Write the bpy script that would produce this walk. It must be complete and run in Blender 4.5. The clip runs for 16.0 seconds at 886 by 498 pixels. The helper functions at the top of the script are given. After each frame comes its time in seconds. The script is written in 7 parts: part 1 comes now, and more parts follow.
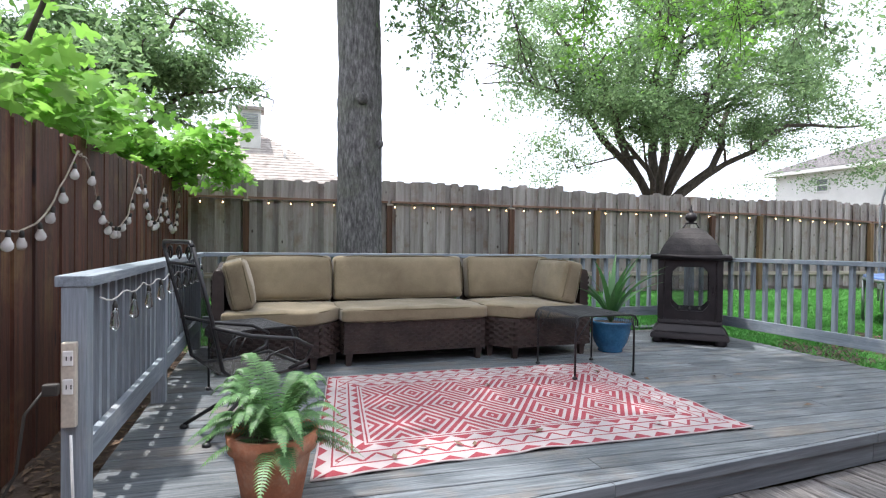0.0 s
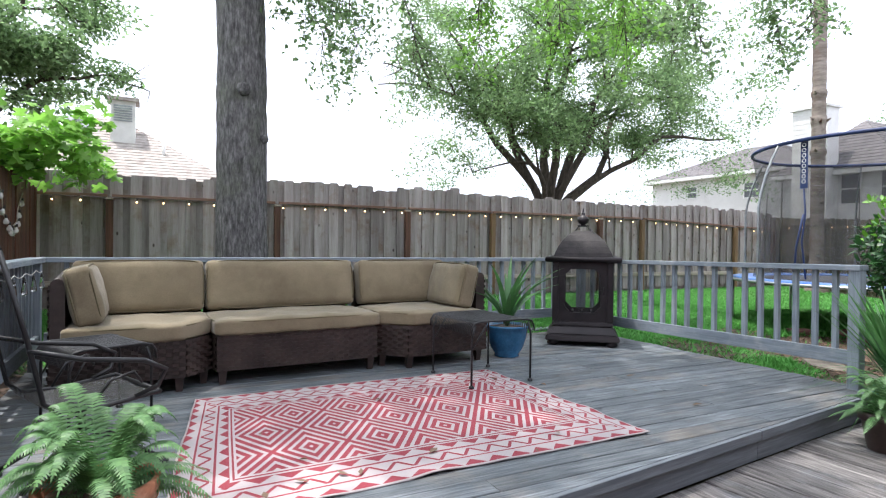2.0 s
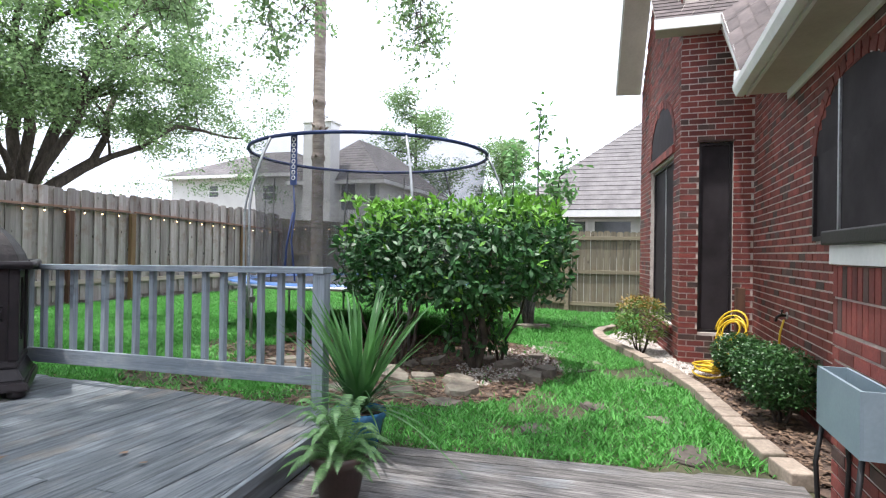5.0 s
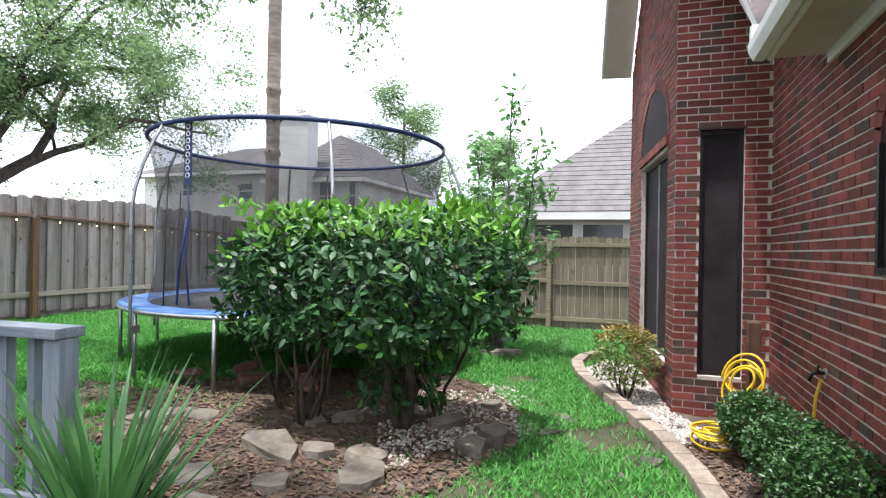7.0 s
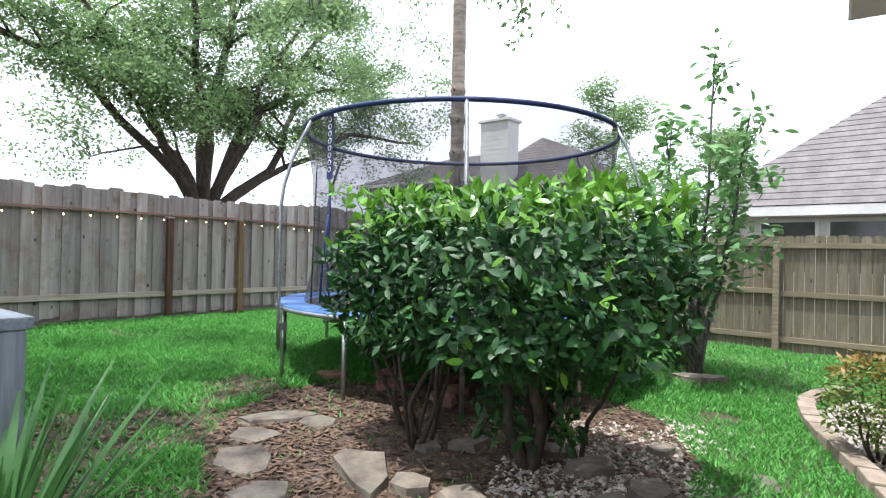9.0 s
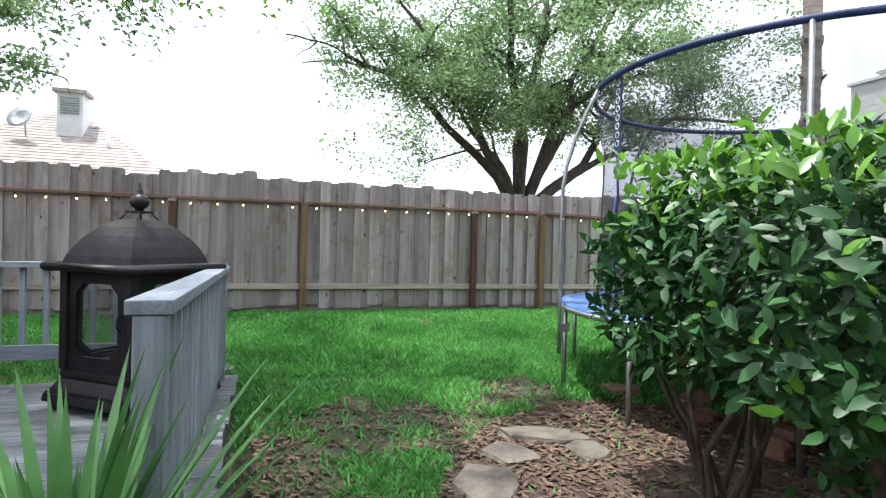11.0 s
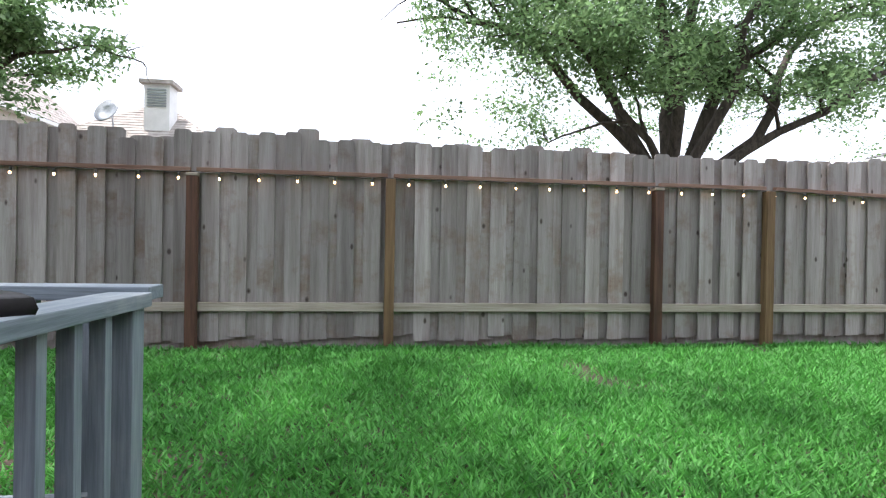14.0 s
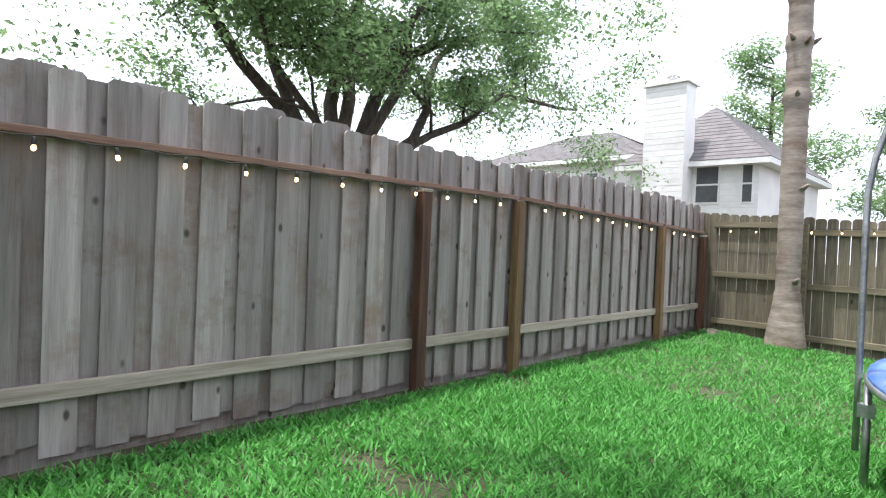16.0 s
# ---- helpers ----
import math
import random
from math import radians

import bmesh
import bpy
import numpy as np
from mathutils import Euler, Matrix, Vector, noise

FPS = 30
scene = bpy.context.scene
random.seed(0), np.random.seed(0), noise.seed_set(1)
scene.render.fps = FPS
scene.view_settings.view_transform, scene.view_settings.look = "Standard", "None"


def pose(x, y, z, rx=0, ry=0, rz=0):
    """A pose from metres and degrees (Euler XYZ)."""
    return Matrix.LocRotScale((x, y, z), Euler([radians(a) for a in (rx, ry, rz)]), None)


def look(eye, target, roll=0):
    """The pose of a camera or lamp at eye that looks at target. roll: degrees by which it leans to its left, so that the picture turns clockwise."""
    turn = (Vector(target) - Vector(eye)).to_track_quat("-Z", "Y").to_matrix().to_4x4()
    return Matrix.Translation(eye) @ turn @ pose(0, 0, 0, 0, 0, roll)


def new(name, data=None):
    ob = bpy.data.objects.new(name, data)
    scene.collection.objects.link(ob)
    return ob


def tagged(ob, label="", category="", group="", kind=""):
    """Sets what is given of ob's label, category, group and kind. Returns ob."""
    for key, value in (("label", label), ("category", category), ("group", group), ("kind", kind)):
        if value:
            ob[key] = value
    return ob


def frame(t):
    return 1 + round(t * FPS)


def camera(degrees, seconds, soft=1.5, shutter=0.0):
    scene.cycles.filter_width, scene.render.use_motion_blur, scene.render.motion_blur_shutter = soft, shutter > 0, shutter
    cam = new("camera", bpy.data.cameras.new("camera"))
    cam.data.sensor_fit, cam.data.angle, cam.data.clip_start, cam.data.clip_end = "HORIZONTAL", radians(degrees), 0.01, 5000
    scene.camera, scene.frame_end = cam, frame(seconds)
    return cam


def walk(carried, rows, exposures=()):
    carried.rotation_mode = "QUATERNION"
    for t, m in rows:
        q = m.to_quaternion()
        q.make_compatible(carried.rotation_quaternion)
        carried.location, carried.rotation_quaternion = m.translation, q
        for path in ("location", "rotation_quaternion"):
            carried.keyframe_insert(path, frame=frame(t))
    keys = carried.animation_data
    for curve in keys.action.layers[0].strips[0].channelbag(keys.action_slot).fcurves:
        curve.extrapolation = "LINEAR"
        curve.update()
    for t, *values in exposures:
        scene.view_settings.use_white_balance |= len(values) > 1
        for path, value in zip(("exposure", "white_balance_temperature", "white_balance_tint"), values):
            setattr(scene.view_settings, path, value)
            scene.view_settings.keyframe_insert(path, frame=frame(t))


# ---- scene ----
cam = camera(75.7, 16.0, soft=1.2)
PATH = [
    (0, (0.44, -1.428, 1.307), (1.014, 0.487, 1.274), 0.8),
    (0.5, (0.486, -1.414, 1.3), (1.041, 0.507, 1.271), 0.8),
    (1, (0.542, -1.382, 1.295), (1.114, 0.534, 1.272), 0.7),
    (1.5, (0.583, -1.283, 1.298), (1.274, 0.594, 1.278), 0.6),
    (2, (0.615, -1.13, 1.295), (1.519, 0.655, 1.28), 0.7),
    (2.5, (0.709, -1.001, 1.28), (1.834, 0.653, 1.272), 0.8),
    (3, (0.904, -0.877, 1.282), (2.266, 0.588, 1.278), 0.9),
    (3.5, (1.141, -0.763, 1.271), (2.741, 0.437, 1.273), 1.0),
    (4, (1.425, -0.676, 1.282), (3.208, 0.23, 1.284), 0.9),
    (4.5, (1.802, -0.625, 1.283), (3.65, 0.141, 1.289), 0.9),
    (5, (2.243, -0.572, 1.287), (4.139, 0.067, 1.298), 0.9),
    (7.5, (4.352, -0.795, 1.532), (6.247, -0.155, 1.533), 1.0),
    (8, (4.645, -0.864, 1.502), (6.463, -0.032, 1.507), 1.0),
    (8.5, (4.924, -0.924, 1.482), (6.603, 0.163, 1.487), 1.1),
    (9, (5.183, -0.893, 1.414), (6.712, 0.395, 1.431), 1.2),
    (9.5, (5.439, -0.836, 1.468), (6.803, 0.627, 1.47), 1.3),
    (10, (5.636, -0.857, 1.407), (6.727, 0.819, 1.413), 1.2),
    (12.5, (6.385, 1.23, 1.321), (6.643, 3.214, 1.297), 1.1),
    (13, (6.408, 1.798, 1.303), (6.621, 3.787, 1.285), 0.9),
    (13.5, (6.424, 2.405, 1.298), (6.639, 4.394, 1.282), 1.0),
    (14, (6.436, 3.001, 1.287), (6.708, 4.982, 1.274), 1.0),
    (14.5, (6.433, 3.611, 1.317), (6.913, 5.553, 1.298), 1.2),
    (15, (6.361, 4.164, 1.366), (7.125, 6.013, 1.349), 1.4),
    (15.5, (6.281, 4.758, 1.498), (7.437, 6.39, 1.451), 2.2),
    (16, (6.283, 5.274, 1.507), (7.712, 6.673, 1.481), 2.4),
]
walk(cam, [(t, look(eye, target, roll)) for t, eye, target, roll in PATH])

# ---- light ----
SUN_DIR = Vector((-0.20, 0.14, 0.97)).normalized()
world = bpy.data.worlds.new("sky")
scene.world = world
world.use_nodes = True
wn = world.node_tree
sky = wn.nodes.new("ShaderNodeTexSky")
sky.sky_type, sky.sun_disc = "NISHITA", False
sky.sun_elevation = math.asin(SUN_DIR.z)
sky.sun_rotation = math.atan2(SUN_DIR.x, SUN_DIR.y)
sky.air_density, sky.dust_density, sky.ozone_density = 1.2, 6.0, 1.0
veil = wn.nodes.new("ShaderNodeHueSaturation")
veil.inputs["Saturation"].default_value = 0.12
wn.links.new(sky.outputs[0], veil.inputs["Color"])
cover = wn.nodes.new("ShaderNodeMixRGB")
cover.inputs["Fac"].default_value = 0.72
cover.inputs["Color2"].default_value = (9.95, 10.65, 12.7, 1)
wn.links.new(veil.outputs[0], cover.inputs["Color1"])
wn.links.new(cover.outputs[0], wn.nodes["Background"].inputs[0])
wn.nodes["Background"].inputs[1].default_value = 0.15
sun = new("sun", bpy.data.lights.new("sun", "SUN"))
sun.data.energy, sun.data.angle, sun.data.color = 4.2, radians(1.2), (1.0, 0.965, 0.95)
sun.matrix_world = look(SUN_DIR * 50, (0, 0, 0))
scene.view_settings.exposure = 0.68

# ---- materials ----


def node(nt, kind, **inputs):
    n = nt.nodes.new("ShaderNode" + kind)
    for key, value in inputs.items():
        n.inputs[key.replace("_", " ")].default_value = value
    return n


def surface(name, a, b, scale=6.0, stretch=(1, 1, 1), rough=0.7, bump=0.2, metal=0.0, fine=60.0, vary=0.0, stain=None, spots=1.2, glow=0.0, island=False, sheen=0.0, trans=0.0, knots=None, grain=0.13, depth=0.004):
    """A two-tone surface: broad patches from a to b, fine grain in colour and relief, stains of a third colour, and a spread from piece to piece."""
    m = bpy.data.materials.new(name)
    m.use_nodes = True
    nt = m.node_tree
    bsdf = nt.nodes["Principled BSDF"]
    co = nt.nodes.new("ShaderNodeTexCoord")
    info = nt.nodes.new("ShaderNodeObjectInfo")
    mp = node(nt, "Mapping")
    mp.inputs["Scale"].default_value = stretch
    shift = nt.nodes.new("ShaderNodeVectorMath")
    shift.operation = "MULTIPLY_ADD"
    comb = nt.nodes.new("ShaderNodeCombineXYZ")
    geo = nt.nodes.new("ShaderNodeNewGeometry")
    rnd = geo.outputs["Random Per Island"] if island else info.outputs["Random"]
    for i in range(3):
        nt.links.new(rnd, comb.inputs[i])
    shift.inputs[1].default_value = (17.0, 31.0, 23.0)
    nt.links.new(comb.outputs[0], shift.inputs[0])
    nt.links.new(co.outputs["Object"], shift.inputs[2])
    nt.links.new(shift.outputs[0], mp.inputs["Vector"])
    big = node(nt, "TexNoise", Scale=scale, Detail=5.0, Roughness=0.62)
    small = node(nt, "TexNoise", Scale=fine, Detail=3.0, Roughness=0.6)
    for n in (big, small):
        nt.links.new(mp.outputs[0], n.inputs["Vector"])
    ramp = nt.nodes.new("ShaderNodeValToRGB")
    ramp.color_ramp.elements[0].position, ramp.color_ramp.elements[1].position = 0.34, 0.68
    ramp.color_ramp.elements[0].color, ramp.color_ramp.elements[1].color = (*a, 1), (*b, 1)
    nt.links.new(big.outputs["Fac"], ramp.inputs["Fac"])
    col = ramp.outputs["Color"]
    if stain:
        blot = node(nt, "TexNoise", Scale=spots, Detail=6.0, Roughness=0.7)
        nt.links.new(shift.outputs[0], blot.inputs["Vector"])
        br = nt.nodes.new("ShaderNodeValToRGB")
        br.color_ramp.elements[0].position, br.color_ramp.elements[1].position = 0.52, 0.72
        nt.links.new(blot.outputs["Fac"], br.inputs["Fac"])
        mix = node(nt, "MixRGB")
        mix.inputs["Color2"].default_value = (*stain, 1)
        nt.links.new(br.outputs["Color"], mix.inputs["Fac"])
        nt.links.new(col, mix.inputs["Color1"])
        col = mix.outputs[0]
    if knots:
        km = node(nt, "Mapping")
        km.inputs["Scale"].default_value = knots
        nt.links.new(shift.outputs[0], km.inputs["Vector"])
        vo = node(nt, "TexVoronoi", Scale=1.0)
        nt.links.new(km.outputs[0], vo.inputs["Vector"])
        kr = nt.nodes.new("ShaderNodeValToRGB")
        kr.color_ramp.elements[0].position, kr.color_ramp.elements[1].position = 0.055, 0.115
        kr.color_ramp.elements[0].color, kr.color_ramp.elements[1].color = (1, 1, 1, 1), (0, 0, 0, 1)
        nt.links.new(vo.outputs["Distance"], kr.inputs["Fac"])
        kx = node(nt, "MixRGB")
        kx.inputs["Color2"].default_value = (a[0] * 0.32, a[1] * 0.28, a[2] * 0.26, 1)
        nt.links.new(kr.outputs["Color"], kx.inputs["Fac"])
        nt.links.new(col, kx.inputs["Color1"])
        col = kx.outputs[0]
    hsv = node(nt, "HueSaturation")
    mul = node(nt, "MapRange")
    mul.inputs["From Min"].default_value, mul.inputs["From Max"].default_value = 0.3, 0.7
    mul.inputs["To Min"].default_value, mul.inputs["To Max"].default_value = 1 - grain, 1 + grain
    nt.links.new(small.outputs["Fac"], mul.inputs["Value"])
    last = mul.outputs[0]
    if vary:
        vr = node(nt, "MapRange")
        vr.inputs["To Min"].default_value, vr.inputs["To Max"].default_value = 1 - vary, 1 + vary
        nt.links.new(rnd, vr.inputs["Value"])
        mm = nt.nodes.new("ShaderNodeMath")
        mm.operation = "MULTIPLY"
        nt.links.new(last, mm.inputs[0])
        nt.links.new(vr.outputs[0], mm.inputs[1])
        last = mm.outputs[0]
    nt.links.new(last, hsv.inputs["Value"])
    nt.links.new(col, hsv.inputs["Color"])
    nt.links.new(hsv.outputs[0], bsdf.inputs["Base Color"])
    bsdf.inputs["Roughness"].default_value = rough
    bsdf.inputs["Metallic"].default_value = metal
    if name == "dark_window_screen":
        bsdf.inputs["Specular IOR Level"].default_value = 0.12
    if sheen:
        bsdf.inputs["Sheen Weight"].default_value = sheen
    if bump:
        bp = node(nt, "Bump", Strength=bump, Distance=depth)
        nt.links.new(small.outputs["Fac"], bp.inputs["Height"])
        nt.links.new(bp.outputs[0], bsdf.inputs["Normal"])
    if glow:
        bsdf.inputs["Emission Color"].default_value = (1.0, 0.62, 0.30, 1)
        bsdf.inputs["Emission Strength"].default_value = glow
    if trans:
        tr = nt.nodes.new("ShaderNodeBsdfTranslucent")
        nt.links.new(hsv.outputs[0], tr.inputs["Color"])
        ms = nt.nodes.new("ShaderNodeMixShader")
        ms.inputs[0].default_value = trans
        out = nt.nodes["Material Output"]
        nt.links.new(bsdf.outputs[0], ms.inputs[1])
        nt.links.new(tr.outputs[0], ms.inputs[2])
        nt.links.new(ms.outputs[0], out.inputs["Surface"])
    return m


GRAIN_Z, GRAIN_X, GRAIN_Y = (14, 14, 0.7), (0.7, 14, 14), (14, 0.7, 14)
M = dict(
    fence_grey=surface("weathered_cedar_grey", (0.226, 0.194, 0.181), (0.38, 0.345, 0.330), 0.9, GRAIN_Z, 0.85, 0.6, fine=9, vary=0.30, stain=(0.20, 0.135, 0.10), spots=2.0, knots=(6, 6, 3.0), grain=0.10),
    fence_red=surface("stained_cedar_red", (0.036, 0.012, 0.007), (0.115, 0.039, 0.020), 1.4, GRAIN_Z, 0.7, 0.5, fine=9, vary=0.38, grain=0.25, stain=(0.15, 0.085, 0.035), spots=1.6, knots=(6, 6, 1.6)),
    fence_olive=surface("weathered_pine_olive", (0.105, 0.09, 0.062), (0.20, 0.172, 0.122), 1.6, GRAIN_Z, 0.85, 0.5, fine=9, vary=0.18, grain=0.2, knots=(6, 6, 2.4), stain=(0.12, 0.09, 0.05), spots=2.0),
    post_brown=surface("post_brown", (0.13, 0.075, 0.035), (0.26, 0.16, 0.08), 1.6, GRAIN_Z, 0.8, 0.5, fine=9, vary=0.15),
    post_dark=surface("post_dark_red", (0.06, 0.028, 0.018), (0.14, 0.065, 0.04), 1.6, GRAIN_Z, 0.8, 0.5, fine=9, vary=0.15),
    rail_pale=surface("rail_pale", (0.30, 0.25, 0.20), (0.48, 0.42, 0.36), 1.6, GRAIN_X, 0.85, 0.5, fine=9, vary=0.1),
    rail_pale_y=surface("rail_pale_along", (0.15, 0.125, 0.08), (0.26, 0.22, 0.15), 1.6, GRAIN_Y, 0.85, 0.5, fine=9, vary=0.1),
    # top rail wood; the string bulbs' warm light is painted in as red
    rail_warm_lit=surface("rail_bulb_warmed", (0.14, 0.07, 0.045), (0.30, 0.19, 0.14), 1.6, GRAIN_X, 0.8, 0.5, fine=9),
    deck=surface("worn_grey_deck_paint", (0.058, 0.069, 0.077), (0.165, 0.183, 0.198), 2.2, GRAIN_X, 0.6, 0.9, fine=8, vary=0.16, grain=0.42, stain=(0.17, 0.15, 0.13), spots=1.3),
    deck_raw=surface("bare_weathered_deck", (0.062, 0.056, 0.053), (0.215, 0.20, 0.19), 2.0, GRAIN_Y, 0.75, 1.0, fine=8, vary=0.2, grain=0.5, stain=(0.17, 0.18, 0.19), spots=1.6),
    deck_edge=surface("grey_deck_fascia", (0.10, 0.115, 0.13), (0.18, 0.20, 0.22), 2.2, GRAIN_X, 0.6, 0.5, fine=8),
    rail_blue=surface("blue_grey_rail_paint", (0.20, 0.232, 0.268), (0.29, 0.33, 0.37), 2.0, GRAIN_Z, 0.55, 0.35, fine=8, vary=0.06, stain=(0.30, 0.32, 0.34), spots=3.0),
    rail_blue_x=surface("blue_grey_rail_paint_across", (0.17, 0.20, 0.235), (0.27, 0.31, 0.345), 2.0, GRAIN_X, 0.55, 0.4, fine=8, stain=(0.36, 0.37, 0.38), spots=3.0),
    soil=surface("lawn_soil", (0.04, 0.045, 0.02), (0.075, 0.072, 0.038), 1.2, (1, 1, 1), 0.95, 0.8, fine=60, grain=0.4, stain=(0.075, 0.056, 0.042), spots=0.9),
    mulch=surface("leaf_mulch", (0.042, 0.028, 0.022), (0.125, 0.084, 0.063), 9, (1, 1, 1), 0.95, 1.0, fine=70, stain=(0.15, 0.12, 0.095), spots=5),
    bark=surface("grey_oak_bark", (0.055, 0.052, 0.052), (0.20, 0.19, 0.19), 7, (3, 3, 0.8), 0.95, 1.0, fine=16, stain=(0.10, 0.105, 0.08), spots=1.5, grain=0.45, depth=0.02),
    bark_dark=surface("dark_bark", (0.035, 0.028, 0.022), (0.10, 0.08, 0.065), 3, (3, 3, 0.8), 0.95, 1.0, fine=12),
    bark_palm=surface("palm_bark", (0.17, 0.135, 0.11), (0.37, 0.315, 0.27), 2, (1, 1, 5), 0.95, 1.0, fine=14, stain=(0.16, 0.08, 0.05), spots=0.8),
    leaf_oak=surface("oak_leaf", (0.13, 0.225, 0.10), (0.26, 0.39, 0.17), 0.5, (1, 1, 1), 0.5, 0, fine=3, vary=0.35, island=True, trans=0.55),
    leaf_lime=surface("bright_leaf", (0.14, 0.32, 0.055), (0.29, 0.54, 0.10), 0.6, (1, 1, 1), 0.45, 0, fine=3, vary=0.35, island=True, trans=0.52),
    leaf_hedge=surface("glossy_hedge_leaf", (0.012, 0.060, 0.016), (0.036, 0.125, 0.027), 2, (1, 1, 1), 0.5, 0, fine=3, vary=0.35, island=True, trans=0.12),
    leaf_young=surface("young_hedge_leaf", (0.10, 0.26, 0.03), (0.18, 0.40, 0.05), 2, (1, 1, 1), 0.35, 0, fine=3, vary=0.3, island=True, trans=0.3),
    leaf_fern=surface("fern_leaf", (0.06, 0.15, 0.05), (0.13, 0.26, 0.09), 2, (1, 1, 1), 0.5, 0, fine=3, vary=0.25, island=True, trans=0.25),
    leaf_fruit=surface("fruit_tree_leaf", (0.10, 0.24, 0.075), (0.20, 0.38, 0.14), 2, (1, 1, 1), 0.4, 0, fine=3, vary=0.3, island=True, trans=0.3),
    leaf_strap=surface("strap_leaf", (0.04, 0.125, 0.04), (0.10, 0.25, 0.07), 2, (1, 1, 1), 0.4, 0, fine=6, vary=0.25, island=True, trans=0.25),
    grass=surface("grass_blade", (0.057, 0.25, 0.042), (0.142, 0.42, 0.088), 0.8, (1, 1, 1), 0.6, 0, fine=2, vary=0.3, island=True, trans=0.35),
    brick=surface("red_brick", (0.115, 0.022, 0.018), (0.215, 0.048, 0.037), 4, (1, 1, 1), 0.85, 0.6, fine=60, vary=0.35),
    brick_dark=surface("burnt_brick", (0.045, 0.025, 0.022), (0.10, 0.05, 0.04), 4, (1, 1, 1), 0.85, 0.6, fine=60, vary=0.3),
    mortar=surface("mortar", (0.42, 0.36, 0.33), (0.60, 0.53, 0.49), 8, (1, 1, 1), 0.95, 0.5, fine=90),
    white=surface("white_trim", (0.66, 0.65, 0.63), (0.78, 0.77, 0.75), 2, (1, 1, 1), 0.55, 0.1, fine=30, vary=0.04, grain=0.04),
    beige=surface("beige_soffit", (0.42, 0.36, 0.31), (0.52, 0.46, 0.40), 2, (1, 1, 1), 0.7, 0.1, fine=30, grain=0.05),
    screen=surface("dark_window_screen", (0.022, 0.018, 0.02), (0.045, 0.038, 0.042), 2, (1, 1, 1), 0.75, 0.0, fine=200),
    black_metal=surface("black_wrought_iron", (0.012, 0.012, 0.013), (0.03, 0.03, 0.032), 6, (1, 1, 1), 0.42, 0.15, fine=50, metal=0.3),
    bronze=surface("dark_bronze_metal", (0.010, 0.008, 0.009), (0.028, 0.022, 0.024), 5, (1, 1, 1), 0.45, 0.3, fine=60, metal=0.4),
    bronze_lid=surface("hammered_bronze_lid", (0.009, 0.007, 0.0075), (0.022, 0.017, 0.018), 14, (1, 1, 1), 0.65, 1.0, fine=45, metal=0.25),
    steel=surface("galvanised_steel", (0.30, 0.31, 0.32), (0.48, 0.49, 0.50), 5, (1, 1, 1), 0.4, 0.1, fine=40, metal=0.8),
    wicker=surface("brown_wicker", (0.022, 0.014, 0.012), (0.055, 0.036, 0.03), 5, (1, 1, 1), 0.55, 0.4, fine=50, vary=0.2),
    cushion=surface("olive_tan_cushion", (0.165, 0.13, 0.078), (0.24, 0.195, 0.122), 2.5, (1, 1, 1), 0.9, 0.35, fine=140, sheen=0.2, stain=(0.14, 0.108, 0.065), spots=2.2),
    piping=surface("cushion_piping", (0.10, 0.08, 0.04), (0.15, 0.12, 0.07), 4, (1, 1, 1), 0.85, 0.2),
    terracotta=surface("terracotta", (0.33, 0.12, 0.06), (0.48, 0.20, 0.11), 4, (1, 1, 1), 0.85, 0.4, fine=50, stain=(0.42, 0.27, 0.19), spots=4),
    brown_pot=surface("dark_brown_pot", (0.035, 0.022, 0.018), (0.075, 0.048, 0.04), 4, (1, 1, 1), 0.5, 0.2),
    blue_pot=surface("blue_glazed_pot", (0.02, 0.09, 0.19), (0.04, 0.16, 0.30), 5, (1, 1, 1), 0.2, 0.05),
    stone=surface("fieldstone", (0.085, 0.073, 0.06), (0.24, 0.205, 0.165), 4, (1, 1, 1), 0.9, 0.9, fine=25, vary=0.25, stain=(0.15, 0.16, 0.12), spots=4),
    step_stone=surface("sunken_step_stone", (0.055, 0.045, 0.038), (0.15, 0.125, 0.105), 5, (1, 1, 1), 0.9, 0.8, fine=30, vary=0.2),
    flag_red=surface("red_flagstone", (0.17, 0.085, 0.065), (0.29, 0.16, 0.125), 4, (1, 1, 1), 0.9, 0.7, fine=25, vary=0.2),
    gravel=surface("pale_gravel", (0.27, 0.24, 0.21), (0.52, 0.48, 0.44), 4, (1, 1, 1), 0.9, 0.3, vary=0.35, island=True),
    paver=surface("tan_edging_block", (0.20, 0.16, 0.125), (0.34, 0.28, 0.225), 5, (1, 1, 1), 0.9, 0.6, fine=40, vary=0.15),
    yellow=surface("yellow_hose", (0.62, 0.40, 0.02), (0.75, 0.52, 0.04), 4, (1, 1, 1), 0.4, 0.1),
    tramp_blue=surface("blue_vinyl_pad", (0.02, 0.085, 0.33), (0.09, 0.21, 0.46), 3, (1, 1, 1), 0.32, 0.3, fine=20, stain=(0.25, 0.30, 0.36), spots=4.5),
    tramp_mat=surface("black_trampoline_mat", (0.03, 0.03, 0.034), (0.06, 0.06, 0.065), 4, (1, 1, 1), 0.6, 0.1),
    navy=surface("navy_webbing", (0.008, 0.02, 0.08), (0.02, 0.042, 0.14), 4, (1, 1, 1), 0.6, 0.1),
    bulb=surface("lit_bulb", (0.8, 0.7, 0.5), (0.9, 0.8, 0.6), 4, (1, 1, 1), 0.2, 0, glow=5.0),
    cable=surface("dark_cable", (0.02, 0.02, 0.018), (0.045, 0.04, 0.035), 4, (1, 1, 1), 0.6, 0),
    planter=surface("blue_grey_planter", (0.15, 0.205, 0.24), (0.21, 0.27, 0.31), 2, (1, 1, 1), 0.5, 0.1, grain=0.05),
